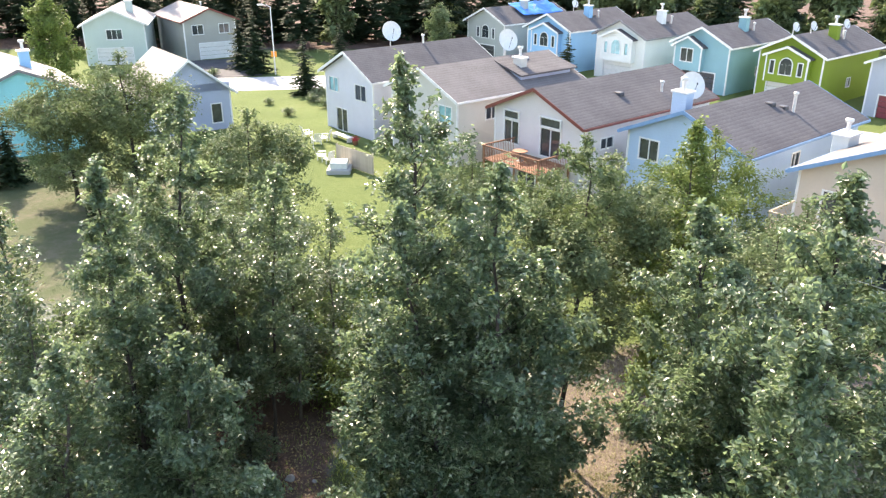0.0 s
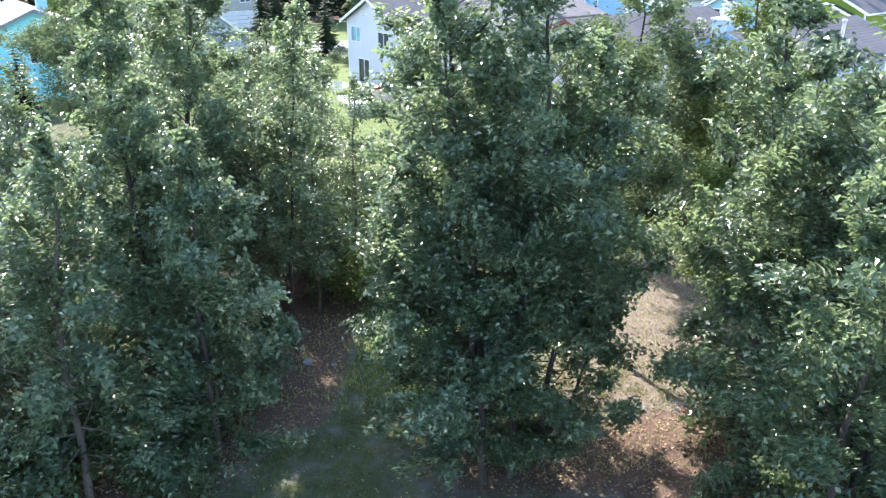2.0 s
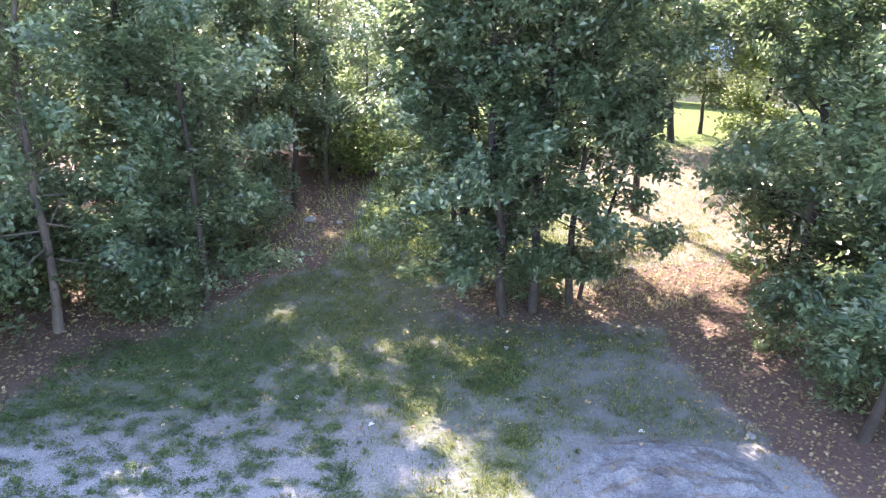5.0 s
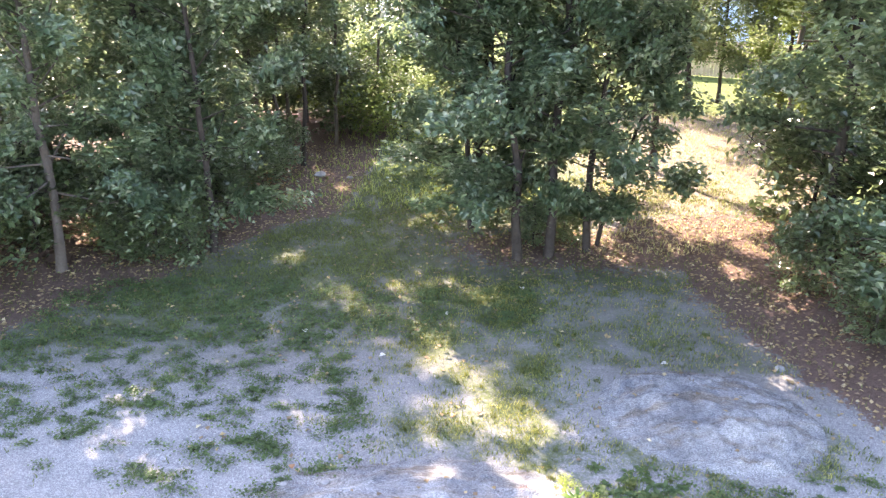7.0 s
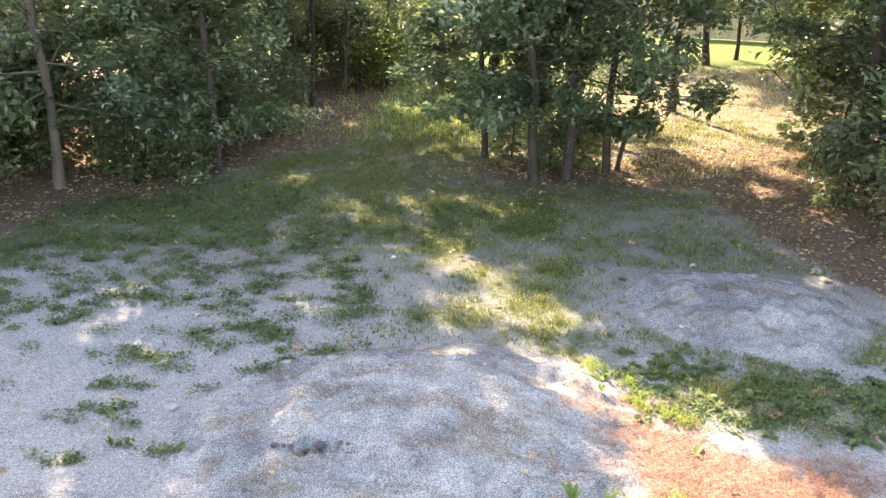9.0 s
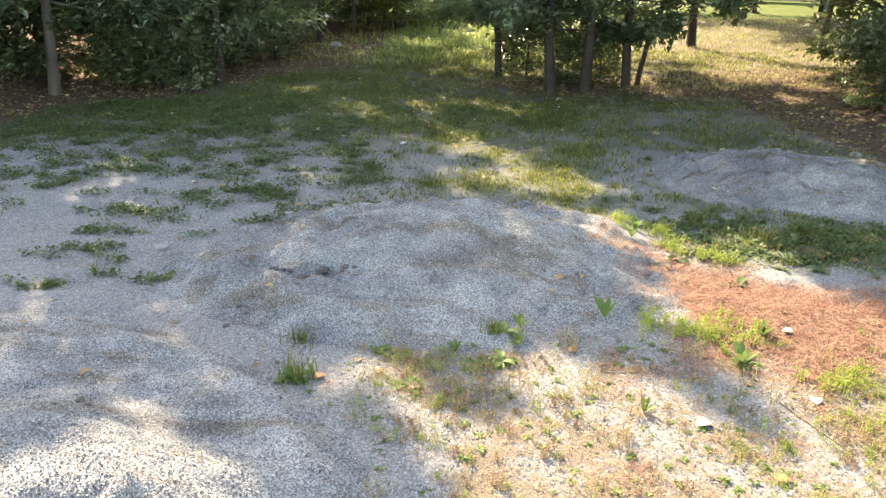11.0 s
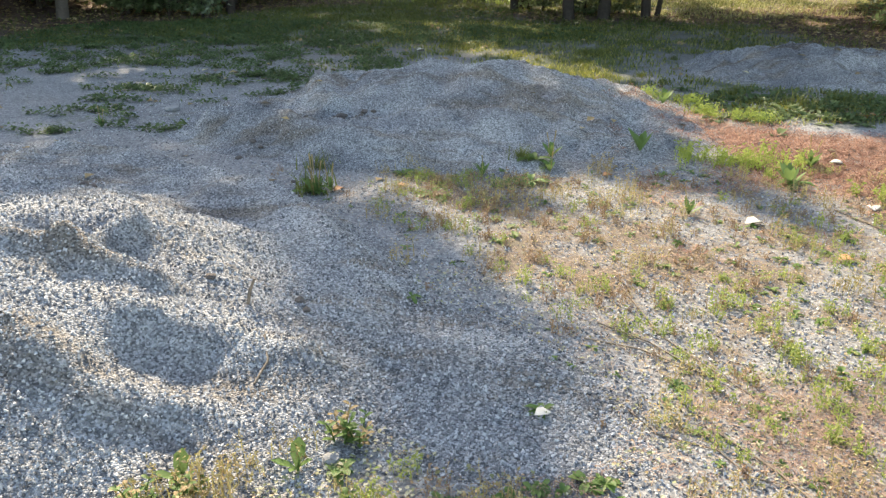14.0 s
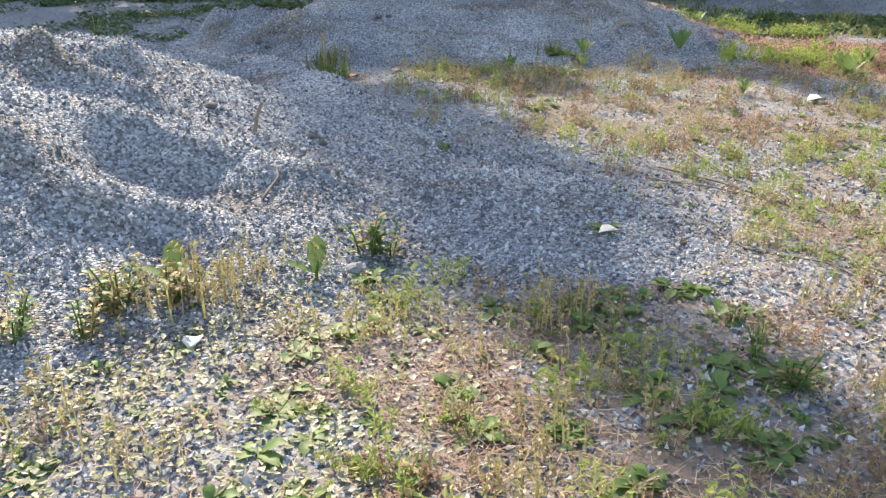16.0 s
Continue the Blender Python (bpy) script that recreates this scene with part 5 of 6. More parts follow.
def adirondack(x, y, yaw):
    """A slatted garden chair."""
    ob = thing("garden_chair", pose(x, y, 0, 0, 0, yaw), "white slatted garden chair on the lawn", "chair", "garden chairs")
    for k in range(5):
        bm = bmesh.new()
        box(bm, -0.3 + k * 0.12, 0.0, 0, -0.2 + k * 0.12, 0.03, 0.85, 0.006)
        part("back_slat", bm, PAINT_WHITE, ob).matrix_local = pose(0, 0.28, 0.28, -22, 0, 0)
    for k in range(5):
        bm = bmesh.new()
        box(bm, -0.3, -0.3 + k * 0.12, 0.3, 0.3, -0.2 + k * 0.12, 0.33, 0.006)
        part("seat_slat", bm, PAINT_WHITE, ob)
    for sx in (-1, 1):
        bm = bmesh.new()
        box(bm, sx * 0.38 - 0.07, -0.4, 0.55, sx * 0.38 + 0.07, 0.35, 0.58, 0.006)
        part("armrest", bm, PAINT_WHITE, ob)
        for yy in (-0.35, 0.3):
            bm = bmesh.new()
            box(bm, sx * 0.36 - 0.03, yy - 0.04, 0, sx * 0.36 + 0.03, yy + 0.04, 0.55)
            part("leg", bm, PAINT_WHITE, ob)
    return ob


for x, y, a in ((-12.2, 68.3, 120), (-11.0, 65.9, 200), (-10.4, 66.9, 260), (-9.9, 61.2, 100), (-9.2, 60.2, 220)):
    adirondack(x, y, a)


def fire_pit(x, y):
    ob = thing("stone_box", pose(x, y, 0), "low square pale stone planter on the lawn", "planter")
    bm = bmesh.new()
    box(bm, -0.9, -0.9, -0.05, 0.9, 0.9, 0.35, 0.04)
    part("base", bm, CONCRETE, ob)
    bm = bmesh.new()
    box(bm, -0.65, -0.65, 0.35, 0.65, 0.65, 0.85, 0.05)
    part("top", bm, PAINT_WHITE, ob)


fire_pit(-8.0, 57.8)


def bench_and_panel():
    ob = thing("patio_bench", pose(-9.6, 68.4, 0, 0, 0, YAW), "white garden bench against the lilac house", "bench")
    bm = bmesh.new()
    box(bm, 0, -0.5, 0.4, 2.6, 0.1, 0.47, 0.01)
    part("seat", bm, PAINT_WHITE, ob)
    for x in (0.1, 2.4):
        bm = bmesh.new()
        box(bm, x, -0.45, 0, x + 0.1, 0.05, 0.4)
        part("leg", bm, PAINT_WHITE, ob)
    pot = thing("flower_pot", pose(-7.6, 65.6, 0), "red flowers in a pot by the house wall", "flower pot")
    part("pot", tubes_mesh("pot", [([(0, 0, 0), (0, 0, 0.35), (0, 0, 0.4)], [0.18, 0.26, 0.27])], 12), TIMBER, pot)
    rs2 = np.random.RandomState(4)
    v, f = leaf_arrays(rs2, np.array([0, 0, 0.5]) + rs2.normal(size=(140, 3)) * 0.14, 0.12)
    part("flowers", raw_mesh("flowers", v, f), surface("red_petals", (0.35, 0.02, 0.04), (0.6, 0.05, 0.08), 20, 90, 0.6, 0), pot)


bench_and_panel()


def board_fence(name, a, b, high, material, label, z=0.0, pitch=0.16):
    d = Vector((b[0] - a[0], b[1] - a[1]))
    ob = thing(name, pose(a[0], a[1], z, 0, 0, math.degrees(math.atan2(d.y, d.x))), label, "fence")
    n = int(d.length / pitch)
    bm = bmesh.new()
    box(bm, 0, -0.012, 0.04, pitch - 0.015, 0.012, high, 0.004)
    me = bpy.data.meshes.new("board")
    bm.to_mesh(me)
    bm.free()
    for k in range(n):
        part("board", me, material, ob).location = (k * pitch, 0, 0)
    for zz in (0.25, high - 0.2):
        bm = bmesh.new()
        box(bm, 0, 0.015, zz, d.length, 0.055, zz + 0.09)
        part("rail", bm, material, ob)
    for k in range(int(d.length / 2.2) + 1):
        bm = bmesh.new()
        x = min(k * 2.2, d.length - 0.1)
        box(bm, x, 0.06, -0.2, x + 0.1, 0.16, high + 0.05, 0.01)
        part("post", bm, material, ob)
    return ob


board_fence("wooden_fence", (-8.5, 60.0), (-5.2, 56.6), 1.6, PALE_TIMBER, "weathered brown board fence by the lawn")
board_fence("wooden_fence", (6.4, 40.6), (14.5, 37.6), 1.7, PALE_TIMBER, "tall pale board fence at the end of the lawn")


def deck(x, y, yaw, w, d, z, material, label, rail_material):
    """A raised deck with posts, boards and a railing on three sides."""
    ob = thing("deck", pose(x, y, 0, 0, 0, yaw), label, "deck")
    n = int(d / 0.15)
    for k in range(n):
        bm = bmesh.new()
        box(bm, 0, k * 0.15, z - 0.04, w, k * 0.15 + 0.135, z)
        part("board", bm, material, ob)
    for px_, py_ in ((0.05, 0.05), (w - 0.15, 0.05), (0.05, d - 0.15), (w - 0.15, d - 0.15)):
        bm = bmesh.new()
        box(bm, px_, py_, -0.2, px_ + 0.12, py_ + 0.12, z + 1.0 if py_ < 1 else z - 0.05)
        part("post", bm, material, ob)
    bm = bmesh.new()
    box(bm, 0, 0, z + 0.92, w, 0.09, z + 1.0)
    box(bm, 0, 0.093, z + 0.92, 0.09, d, z + 1.0)
    box(bm, w - 0.09, 0.093, z + 0.92, w, d, z + 1.0)
    part("handrail", bm, rail_material, ob)
    bm = bmesh.new()
    box(bm, 0.03, 0.03, z + 0.01, 0.06, 0.06, z + 0.92)
    me = bpy.data.meshes.new("baluster")
    bm.to_mesh(me)
    bm.free()
    for k in range(int(w / 0.17)):
        part("baluster", me, rail_material, ob).location = (k * 0.17, 0, 0)
    for k in range(1, int(d / 0.17)):
        part("baluster", me, rail_material, ob).location = (0, k * 0.17, 0)
        part("baluster", me, rail_material, ob).location = (w - 0.09, k * 0.17, 0)
    return ob


dx, dy = on_house(3.85, 56.95, 2.2, -3.3)
deck(dx, dy, YAW, 5.4, 3.25, 2.4, TIMBER, "red-stained timber deck behind the pale grey house", TIMBER)
dx, dy = on_house(19.55, 40.95, 0.0, -2.8)
deck(dx, dy, YAW, 7.4, 2.75, 2.5, PALE_TIMBER, "pale timber deck behind the beige house", PALE_TIMBER)

# the deck's table with two chairs
dx, dy = on_house(3.85, 56.95, 4.4, -1.7)
tb = thing("deck_table", pose(dx, dy, 2.4), "small brown table on the timber deck", "table")
part("tabletop", tubes_mesh("tabletop", [([(0, 0, 0.68), (0, 0, 0.72)], [0.55, 0.55]), ([(0, 0, 0.719), (0, 0, 0.721)], [0.55, 0.01])], 18), TIMBER, tb)
part("pedestal", tubes_mesh("pedestal", [([(0, 0, 0), (0, 0, 0.05), (0, 0, 0.68)], [0.3, 0.06, 0.05])], 10), DARK_METAL, tb)

# dormer of the cream house: a wedge with a low roof over the far half of its slope
def shed_dormer():
    ob = thing("dormer", pose(-4.3, 65.2, 0, 0, 0, YAW), "low shed dormer with blue-grey face on the cream house", "dormer")
    for name, prof, mt, y0, y1 in (("wall", ((4.25, 6.95), (7.6, 5.55), (7.6, 6.2), (4.25, 7.05)), W_BLUEGREY, 7.6, 13.6), ("roof", ((4.2, 7.07), (7.9, 6.13), (7.9, 6.27), (4.2, 7.22)), ROOF, 7.3, 14.2)):
        bm = bmesh.new()
        a = [bm.verts.new((x, y0, z)) for x, z in prof]
        b = [bm.verts.new((x, y1, z)) for x, z in prof]
        bm.faces.new(a)
        bm.faces.new(b[::-1])
        for i in range(4):
            bm.faces.new((a[i], b[i], b[(i + 1) % 4], a[(i + 1) % 4]))
        bmesh.ops.recalc_face_normals(bm, faces=bm.faces)
        part(name, bm, mt, ob)


shed_dormer()


# ---- small things in the yard ----
def blade_arrays(rs, n, spread, high, width, bend=0.5):
    """Grass blades as two narrow triangles each."""
    base = np.column_stack([rs.normal(size=(n, 2)) * spread, np.zeros(n)])
    az = rs.rand(n) * 6.283
    out = np.column_stack([np.cos(az), np.sin(az), np.zeros(n)])
    side = np.column_stack([-np.sin(az), np.cos(az), np.zeros(n)])
    h = high * (0.5 + 0.8 * rs.rand(n, 1))
    mid = base + out * h * bend * 0.25 + [0, 0, 1] * h * 0.6
    tip = base + out * h * bend * 0.8 + [0, 0, 1] * h
    w = width * (0.6 + 0.8 * rs.rand(n, 1))
    v = np.stack([base - side * w, base + side * w, mid + side * w * 0.7, mid - side * w * 0.7, tip], 1).reshape(-1, 3)
    o = np.arange(n)[:, None] * 5
    f = np.concatenate([o + np.array([[0, 1, 2]]), o + np.array([[0, 2, 3]]), o + np.array([[3, 2, 4]])], 0)
    return v, f


def broad_leaf(v, f, base, az, length, width, rise, curl, cup=0.15):
    """One broad leaf of three rows, arching out from its base."""
    out, side = np.array([math.cos(az), math.sin(az), 0]), np.array([-math.sin(az), math.cos(az), 0])
    o = len(v)
    for t, w in ((0.0, 0.12), (0.35, 0.85), (0.7, 0.9), (1.0, 0.08)):
        c = np.array(base) + out * length * t * math.cos(rise) + np.array([0, 0, 1]) * (length * t * math.sin(rise) - curl * length * t * t)
        v += [c - side * width / 2 * w + [0, 0, cup * width * w], c, c + side * width / 2 * w + [0, 0, cup * width * w]]
    for k in range(3):
        a = o + 3 * k
        f += [(a, a + 1, a + 4), (a, a + 4, a + 3), (a + 1, a + 2, a + 5), (a + 1, a + 5, a + 4)]


def stalk_mesh(seed, n, spread, high):
    """Dry upright stems with small side leaves."""
    rs = np.random.RandomState(seed)
    v, f = blade_arrays(rs, n, spread, high, 0.0028, 0.25)
    pts = []
    for k in range(n):
        b, t = v[5 * k], v[5 * k + 4]
        for q in range(9):
            s = 0.25 + 0.75 * rs.rand()
            pts.append(b + (t - b) * s + rs.normal(size=3) * 0.006)
    lv, lf = leaf_arrays(rs, np.array(pts), 0.019, -0.3, 0.1, 0.45, 0.2)
    return np.concatenate([v, lv]), np.concatenate([f, lf + len(v)])


def tuft_mesh(seed, n, spread, high, width=0.004):
    v, f = blade_arrays(np.random.RandomState(seed), n, spread, high, width, 0.9)
    me = raw_mesh("tuft", v, f)
    me.materials.append(GRASS)
    return me


def set_down(name, me, x, y, label, category, group="", turn=0.0, scale=1.0, lift=0.0):
    ob = part(name, me, None)
    ob.matrix_world = pose(x, y, float(lie_all(np.array([x]), np.array([y]))[0]) + lift, 0, 0, turn) @ Matrix.Scale(scale, 4)
    return tagged(ob, label, category, group)


def weed_patch(spots, kinds, lo, hi):
    """Many small upright weeds, in one mesh."""
    at = np.array(spots)
    z = lie_all(at[:, 0], at[:, 1])
    V, F, n = [], [], 0
    for k, (x, y) in enumerate(spots):
        v, f = kinds[k % len(kinds)]
        a, s = rs.rand() * 6.283, lo + (hi - lo) * rs.rand() ** 1.5
        turn = np.array([[math.cos(a), math.sin(a), 0], [-math.sin(a), math.cos(a), 0], [0, 0, 1]])
        V.append(v * s @ turn + np.array([x, y, z[k]]))
        F.append(f + n)
        n += len(v)
    return np.concatenate(V), np.concatenate(F)


STALKS = [stalk_mesh(s, 12, 0.06, 0.12) for s in (7, 8, 9, 17, 18)]
TUFTS = [tuft_mesh(s, 60, 0.05, 0.12) for s in (10, 11, 12)]
rs = np.random.RandomState(2024)


def scatter(count, x0, x1, y0, y1, want):
    """Places in a stretch of the plan, kept by a chance that depends on the place."""
    out, tries = [], 0
    while len(out) < count and tries < 40:
        x, y = x0 + (x1 - x0) * rs.rand(6000), y0 + (y1 - y0) * rs.rand(6000)
        keep = rs.rand(6000) < want(x, y)
        out += list(zip(x[keep].tolist(), y[keep].tolist()))
        tries += 1
    return out[:count]


def clear_of_piles(x, y, limit=0.05):
    return np.max([f(x, y) for f in PILES], 0) < limit


def grassy(x, y):
    return np.clip(zones(x, y)[0], 0, 1) * clear_of_piles(x, y)


# low clover clumps on the gravel, thicker towards the grass
def clover():
    spots = scatter(900, -8.5, 1.0, 6.4, 14.5, lambda x, y: (0.05 + 0.4 * step(8.2, 9.6, y + 2 * soft_noise(x, y, 0.6, 2, 46) - 1) * step(0.4, 0.6, soft_noise(x, y, 2.6, 2, 47)) + 0.15 * grassy(x, y)) * (x < np.where(y < 12.5, -1.6 - 0.4 * (y - 9), 0.5)) * clear_of_piles(x, y, 0.02))
    spots += scatter(120, 1.4, 4.8, 7.6, 9.2, lambda x, y: grassy(x, y))
    for x, y in ((-4.68, 6.68), (-4.59, 7.55), (-3.9, 8.98), (-3.35, 9.31), (-4.77, 8.62), (-4.62, 7.95), (-5.33, 10.17), (-3.7, 9.4)):
        spots += [(x + rs.normal() * 0.14, y + rs.normal() * 0.05) for k in range(5)]
    pts = []
    for x, y in spots:
        n, r = 22 + int(46 * rs.rand()), 0.03 + 0.05 * rs.rand()
        at = np.column_stack([x + rs.normal(size=n) * r * 1.5, y + rs.normal(size=n) * r])
        pts.append(np.column_stack([at, lie_all(at[:, 0], at[:, 1]) + 0.008 + rs.rand(n) * 0.045]))
    return leaf_arrays(rs, np.concatenate(pts), 0.038, 0.0, 0.12, 0.75, 0.9)


v, f = clover()
tagged(part("clover", raw_mesh("clover", v, f), CLOVER), "low dark green clover clumps on gravel", "clover", kind="stuff")
# plantains and broad-leaved weeds
def leaf_piece(length, width, rise, curl):
    v, f = [], []
    broad_leaf(v, f, (0.004, 0, 0.005), 0.0, length, width, rise, curl)
    me = raw_mesh("leaf", v, f, True)
    me.materials.append(WEED)
    return me


PLANTAIN = [leaf_piece(0.11 * k, 0.045 * k, r, 0.45) for k, r in ((0.7, 0.7), (1.0, 0.45), (1.2, 0.3))]


def plantain(x, y, size):
    ob = thing("plantain", pose(x, y, float(lie_all(np.array([x]), np.array([y]))[0]), 0, 0, rs.rand() * 360) @ Matrix.Scale(size, 4), "green broad-leaved plantain on gravel", "weed", "plantains")
    for k in range(9):
        lf = part("leaf", PLANTAIN[k % 3], None, ob)
        lf.matrix_local = pose(0, 0, 0, 0, rs.normal() * 8, k * 137.5 + rs.normal() * 15)


for x, y, s in ((-0.59, 6.1, 1.4), (-2.02, 5.38, 1.3), (-0.60, 2.28, 1.00), (-0.60, 2.21, 0.80), (-0.53, 2.14, 1.00), (-0.31, 2.35, 1.20), (-0.40, 2.09, 1.00), (-0.43, 2.04, 0.80)):
    plantain(x, y, s * (0.56 if y < 3.2 else 0.9))
for x, y, s in ((-0.75, 2.10, 0.90), (-0.41, 2.38, 0.90), (-0.79, 2.46, 0.70), (-0.68, 2.50, 0.80), (-0.33, 2.30, 1.10), (-0.64, 2.43, 0.60), (-0.90, 2.59, 0.80), (-0.25, 2.35, 0.90), (-0.76, 2.08, 0.70), (-0.4, 2.12, 0.8), (-0.32, 2.38, 0.9), (-0.51, 2.19, 0.7), (-1.11, 2.09, 0.6), (-1.01, 2.47, 0.6), (-0.87, 2.58, 0.7), (-0.78, 2.53, 0.6), (-0.76, 2.13, 0.7), (-1.65, 1.89, 0.9), (-0.73, 5.73, 1.2), (-1.23, 5.34, 1.3), (-1.49, 5.81, 1.1), (-0.62, 5.74, 1.3), (1.09, 5.87, 1.7), (0.64, 8.53, 1.4), (-0.6, 3.05, 0.9)):
    plantain(x, y, s * (0.56 if y < 3.2 else 0.9))


UPRIGHT = [leaf_piece(0.15 * k, 0.04 * k, r, 0.12) for k, r in ((0.8, 1.2), (1.0, 1.05), (1.15, 0.85))]


def upright_dock(x, y, size, stalks=0):
    """Narrow leaves standing in a sheaf, with brown seed stalks on some."""
    ob = thing("dock_plant", pose(x, y, float(lie_all(np.array([x]), np.array([y]))[0]), 0, 0, rs.rand() * 360) @ Matrix.Scale(size, 4), "upright green dock with narrow leaves on gravel" if not stalks else "green dock with dry brown seed stalks", "weed", "docks")
    for k in range(8):
        lf = part("leaf", UPRIGHT[k % 3], None, ob)
        lf.matrix_local = pose(0, 0, 0, 0, rs.normal() * 10, k * 137.5 + rs.normal() * 15)
    for k in range(stalks):
        a = k * 2.2
        part("seed_stalk", tubes_mesh("seed_stalk", [([(0.02 * math.cos(a), 0.02 * math.sin(a), 0), (0.03 * math.cos(a), 0.03 * math.sin(a), 0.14), (0.05 * math.cos(a), 0.05 * math.sin(a), 0.22 + 0.03 * k)], [0.0025, 0.003, 0.006])], 5), DRY, ob)


for x, y, s, k in ((0.17, 6.38, 1.2, 0), (-0.48, 6.15, 0.8, 2), (-0.49, 6.0, 0.7, 1), (-1.98, 5.34, 0.9, 4), (-1.9, 5.42, 0.7, 3), (1.08, 5.87, 1.25, 0), (0.3, 5.2, 0.7, 1), (0.7, 8.55, 1.0, 0), (0.62, 8.2, 0.8, 0), (-4.25, 6.95, 0.7, 2), (-0.95, 5.85, 0.7, 1), (1.35, 6.3, 0.9, 2)):
    upright_dock(x, y, s, k)


def weedy(x, y):
    """Where the low weeds grow: beside the near mound and along its foot."""
    return np.clip(zones(x, y)[3] * 1.4, 0, 1) * clear_of_piles(x, y, 0.015)


def rosettes(spots, lo, hi):
    """Small rosettes, too many to count, in one mesh."""
    v, f = [], []
    for x, y in spots:
        s, z = lo + (hi - lo) * rs.rand(), float(lie_all(np.array([x]), np.array([y]))[0])
        for k in range(6 + int(4 * rs.rand())):
            q = s * (0.6 + 0.6 * rs.rand())
            broad_leaf(v, f, (x, y, z + 0.004), k * 2.4 + rs.normal() * 0.4, 0.11 * q, 0.05 * q, 0.4 + rs.normal() * 0.25, 0.4)
    return v, f


v, f = rosettes(scatter(420, -2.4, 1.8, 1.4, 3.4, lambda x, y: clear_of_piles(x, y, 0.02) * step(0.4, 0.62, soft_noise(x, y, 2.5, 2, 44)) * np.where(x > -1.0, 1.0, 0.45)), 0.12, 0.36)
tagged(part("rosettes", raw_mesh("rosettes", v, f, True), WEED), "small green rosettes among dry weeds", "weeds", kind="stuff")
v, f = rosettes(scatter(52, -1.35, -0.35, 1.75, 2.75, lambda x, y: clear_of_piles(x, y, 0.02) * step(0.42, 0.6, soft_noise(x, y, 3.2, 2, 47))), 0.34, 0.62)
tagged(part("rosettes", raw_mesh("rosettes", v, f, True), WEED), "green leafy rosettes in brown thatch", "weeds", kind="stuff")
v, f = rosettes(scatter(360, -2.0, 2.6, 3.0, 6.4, lambda x, y: clear_of_piles(x, y, 0.02) * (0.3 + weedy(x, y))), 0.14, 0.5)
tagged(part("rosettes", raw_mesh("rosettes", v, f, True), WEED), "small green rosettes on the dry gravel", "weeds", kind="stuff")
v, f = rosettes(scatter(150, 0.9, 4.6, 7.2, 9.4, lambda x, y: clear_of_piles(x, y, 0.03) * step(0.36, 0.55, soft_noise(x, y, 1.6, 3, 45)) * np.exp(-((y - 8.35 + 0.12 * (x - 1)) / 0.75) ** 4)), 0.7, 1.5)
tagged(part("rosettes", raw_mesh("rosettes", v, f, True), CLOVER), "dark green broad leaves along the low mound's foot", "weeds", kind="stuff")
# dry stems, far too many to count, in one mesh
def dry_stems():
    spots = [(x, y, 0.4 + 0.5 * rs.rand()) for x, y in scatter(120, -2.2, 2.2, 1.5, 6.2, lambda x, y: clear_of_piles(x, y, 0.02) * np.where((y < 3.0) | (x > 0.6), 0.9, 0.5))]
    spots += [(-1.66, 2.5, 0.9), (-1.6, 2.46, 0.9), (-1.55, 2.5, 0.8), (-1.58, 2.54, 0.9), (-1.7, 2.4, 0.7), (-1.35, 2.4, 0.7), (-1.2, 2.45, 0.7), (-1.15, 2.4, 0.7), (-1.1, 2.5, 0.6), (-0.95, 2.35, 0.6), (-0.7, 2.55, 0.8), (-1.55, 2.58, 0.8), (-1.75, 2.42, 0.8), (-1.95, 2.2, 0.9), (-1.5, 2.62, 0.7), (-0.77, 2.58, 0.8), (-0.1, 6.05, 1.0), (-0.15, 6.0, 0.9), (-0.9, 5.3, 0.7)]
    spots += [(x, y, 0.6 + 0.6 * rs.rand()) for x, y in scatter(14, -2.0, 0.5, 4.9, 6.4, lambda x, y: clear_of_piles(x, y, 0.05) * np.exp(-((x + 0.8) / 1.0) ** 2 - ((y - 5.6) / 0.5) ** 2))]
    V, F, n = [], [], 0
    for k, (x, y, s) in enumerate(spots):
        v, f = STALKS[k % 5]
        a = rs.rand() * 6.283
        turn = np.array([[math.cos(a), math.sin(a), 0], [-math.sin(a), math.cos(a), 0], [0, 0, 1]])
        V.append(v * s @ turn + np.array([x, y, float(lie_all(np.array([x]), np.array([y]))[0])]))
        F.append(f + n)
        n += len(v)
    return np.concatenate(V), np.concatenate(F)


SPRIGS = [stalk_mesh(s, 7, 0.035, 0.075) for s in (31, 32, 33, 34)]
spots = scatter(520, -2.4, 2.9, 1.4, 6.4, lambda x, y: weedy(x, y) * (1 - 0.8 * (1 - step(-1.4, -0.8, x)) * (y < 3)) * step(0.3, 0.65, soft_noise(x, y, 1.6, 3, 51)))
v, f = weed_patch(spots, SPRIGS, 0.4, 1.0)
tagged(part("dry_weeds", raw_mesh("dry_weeds", v, f), leaf_material("russet_weed", [(0.0, (0.14, 0.085, 0.06)), (0.4, (0.27, 0.17, 0.115)), (0.75, (0.38, 0.28, 0.17)), (1.0, (0.5, 0.42, 0.26))], 0.8, 0.2, 0.2, (0.42, 0.3, 0.16))), "low russet and ochre withered weeds", "weeds", kind="stuff")
spots = scatter(760, -2.4, 2.9, 1.4, 6.6, lambda x, y: weedy(x, y) * step(0.3, 0.65, soft_noise(x, y, 1.3, 3, 52)))
v, f = weed_patch(spots, SPRIGS, 0.35, 1.0)
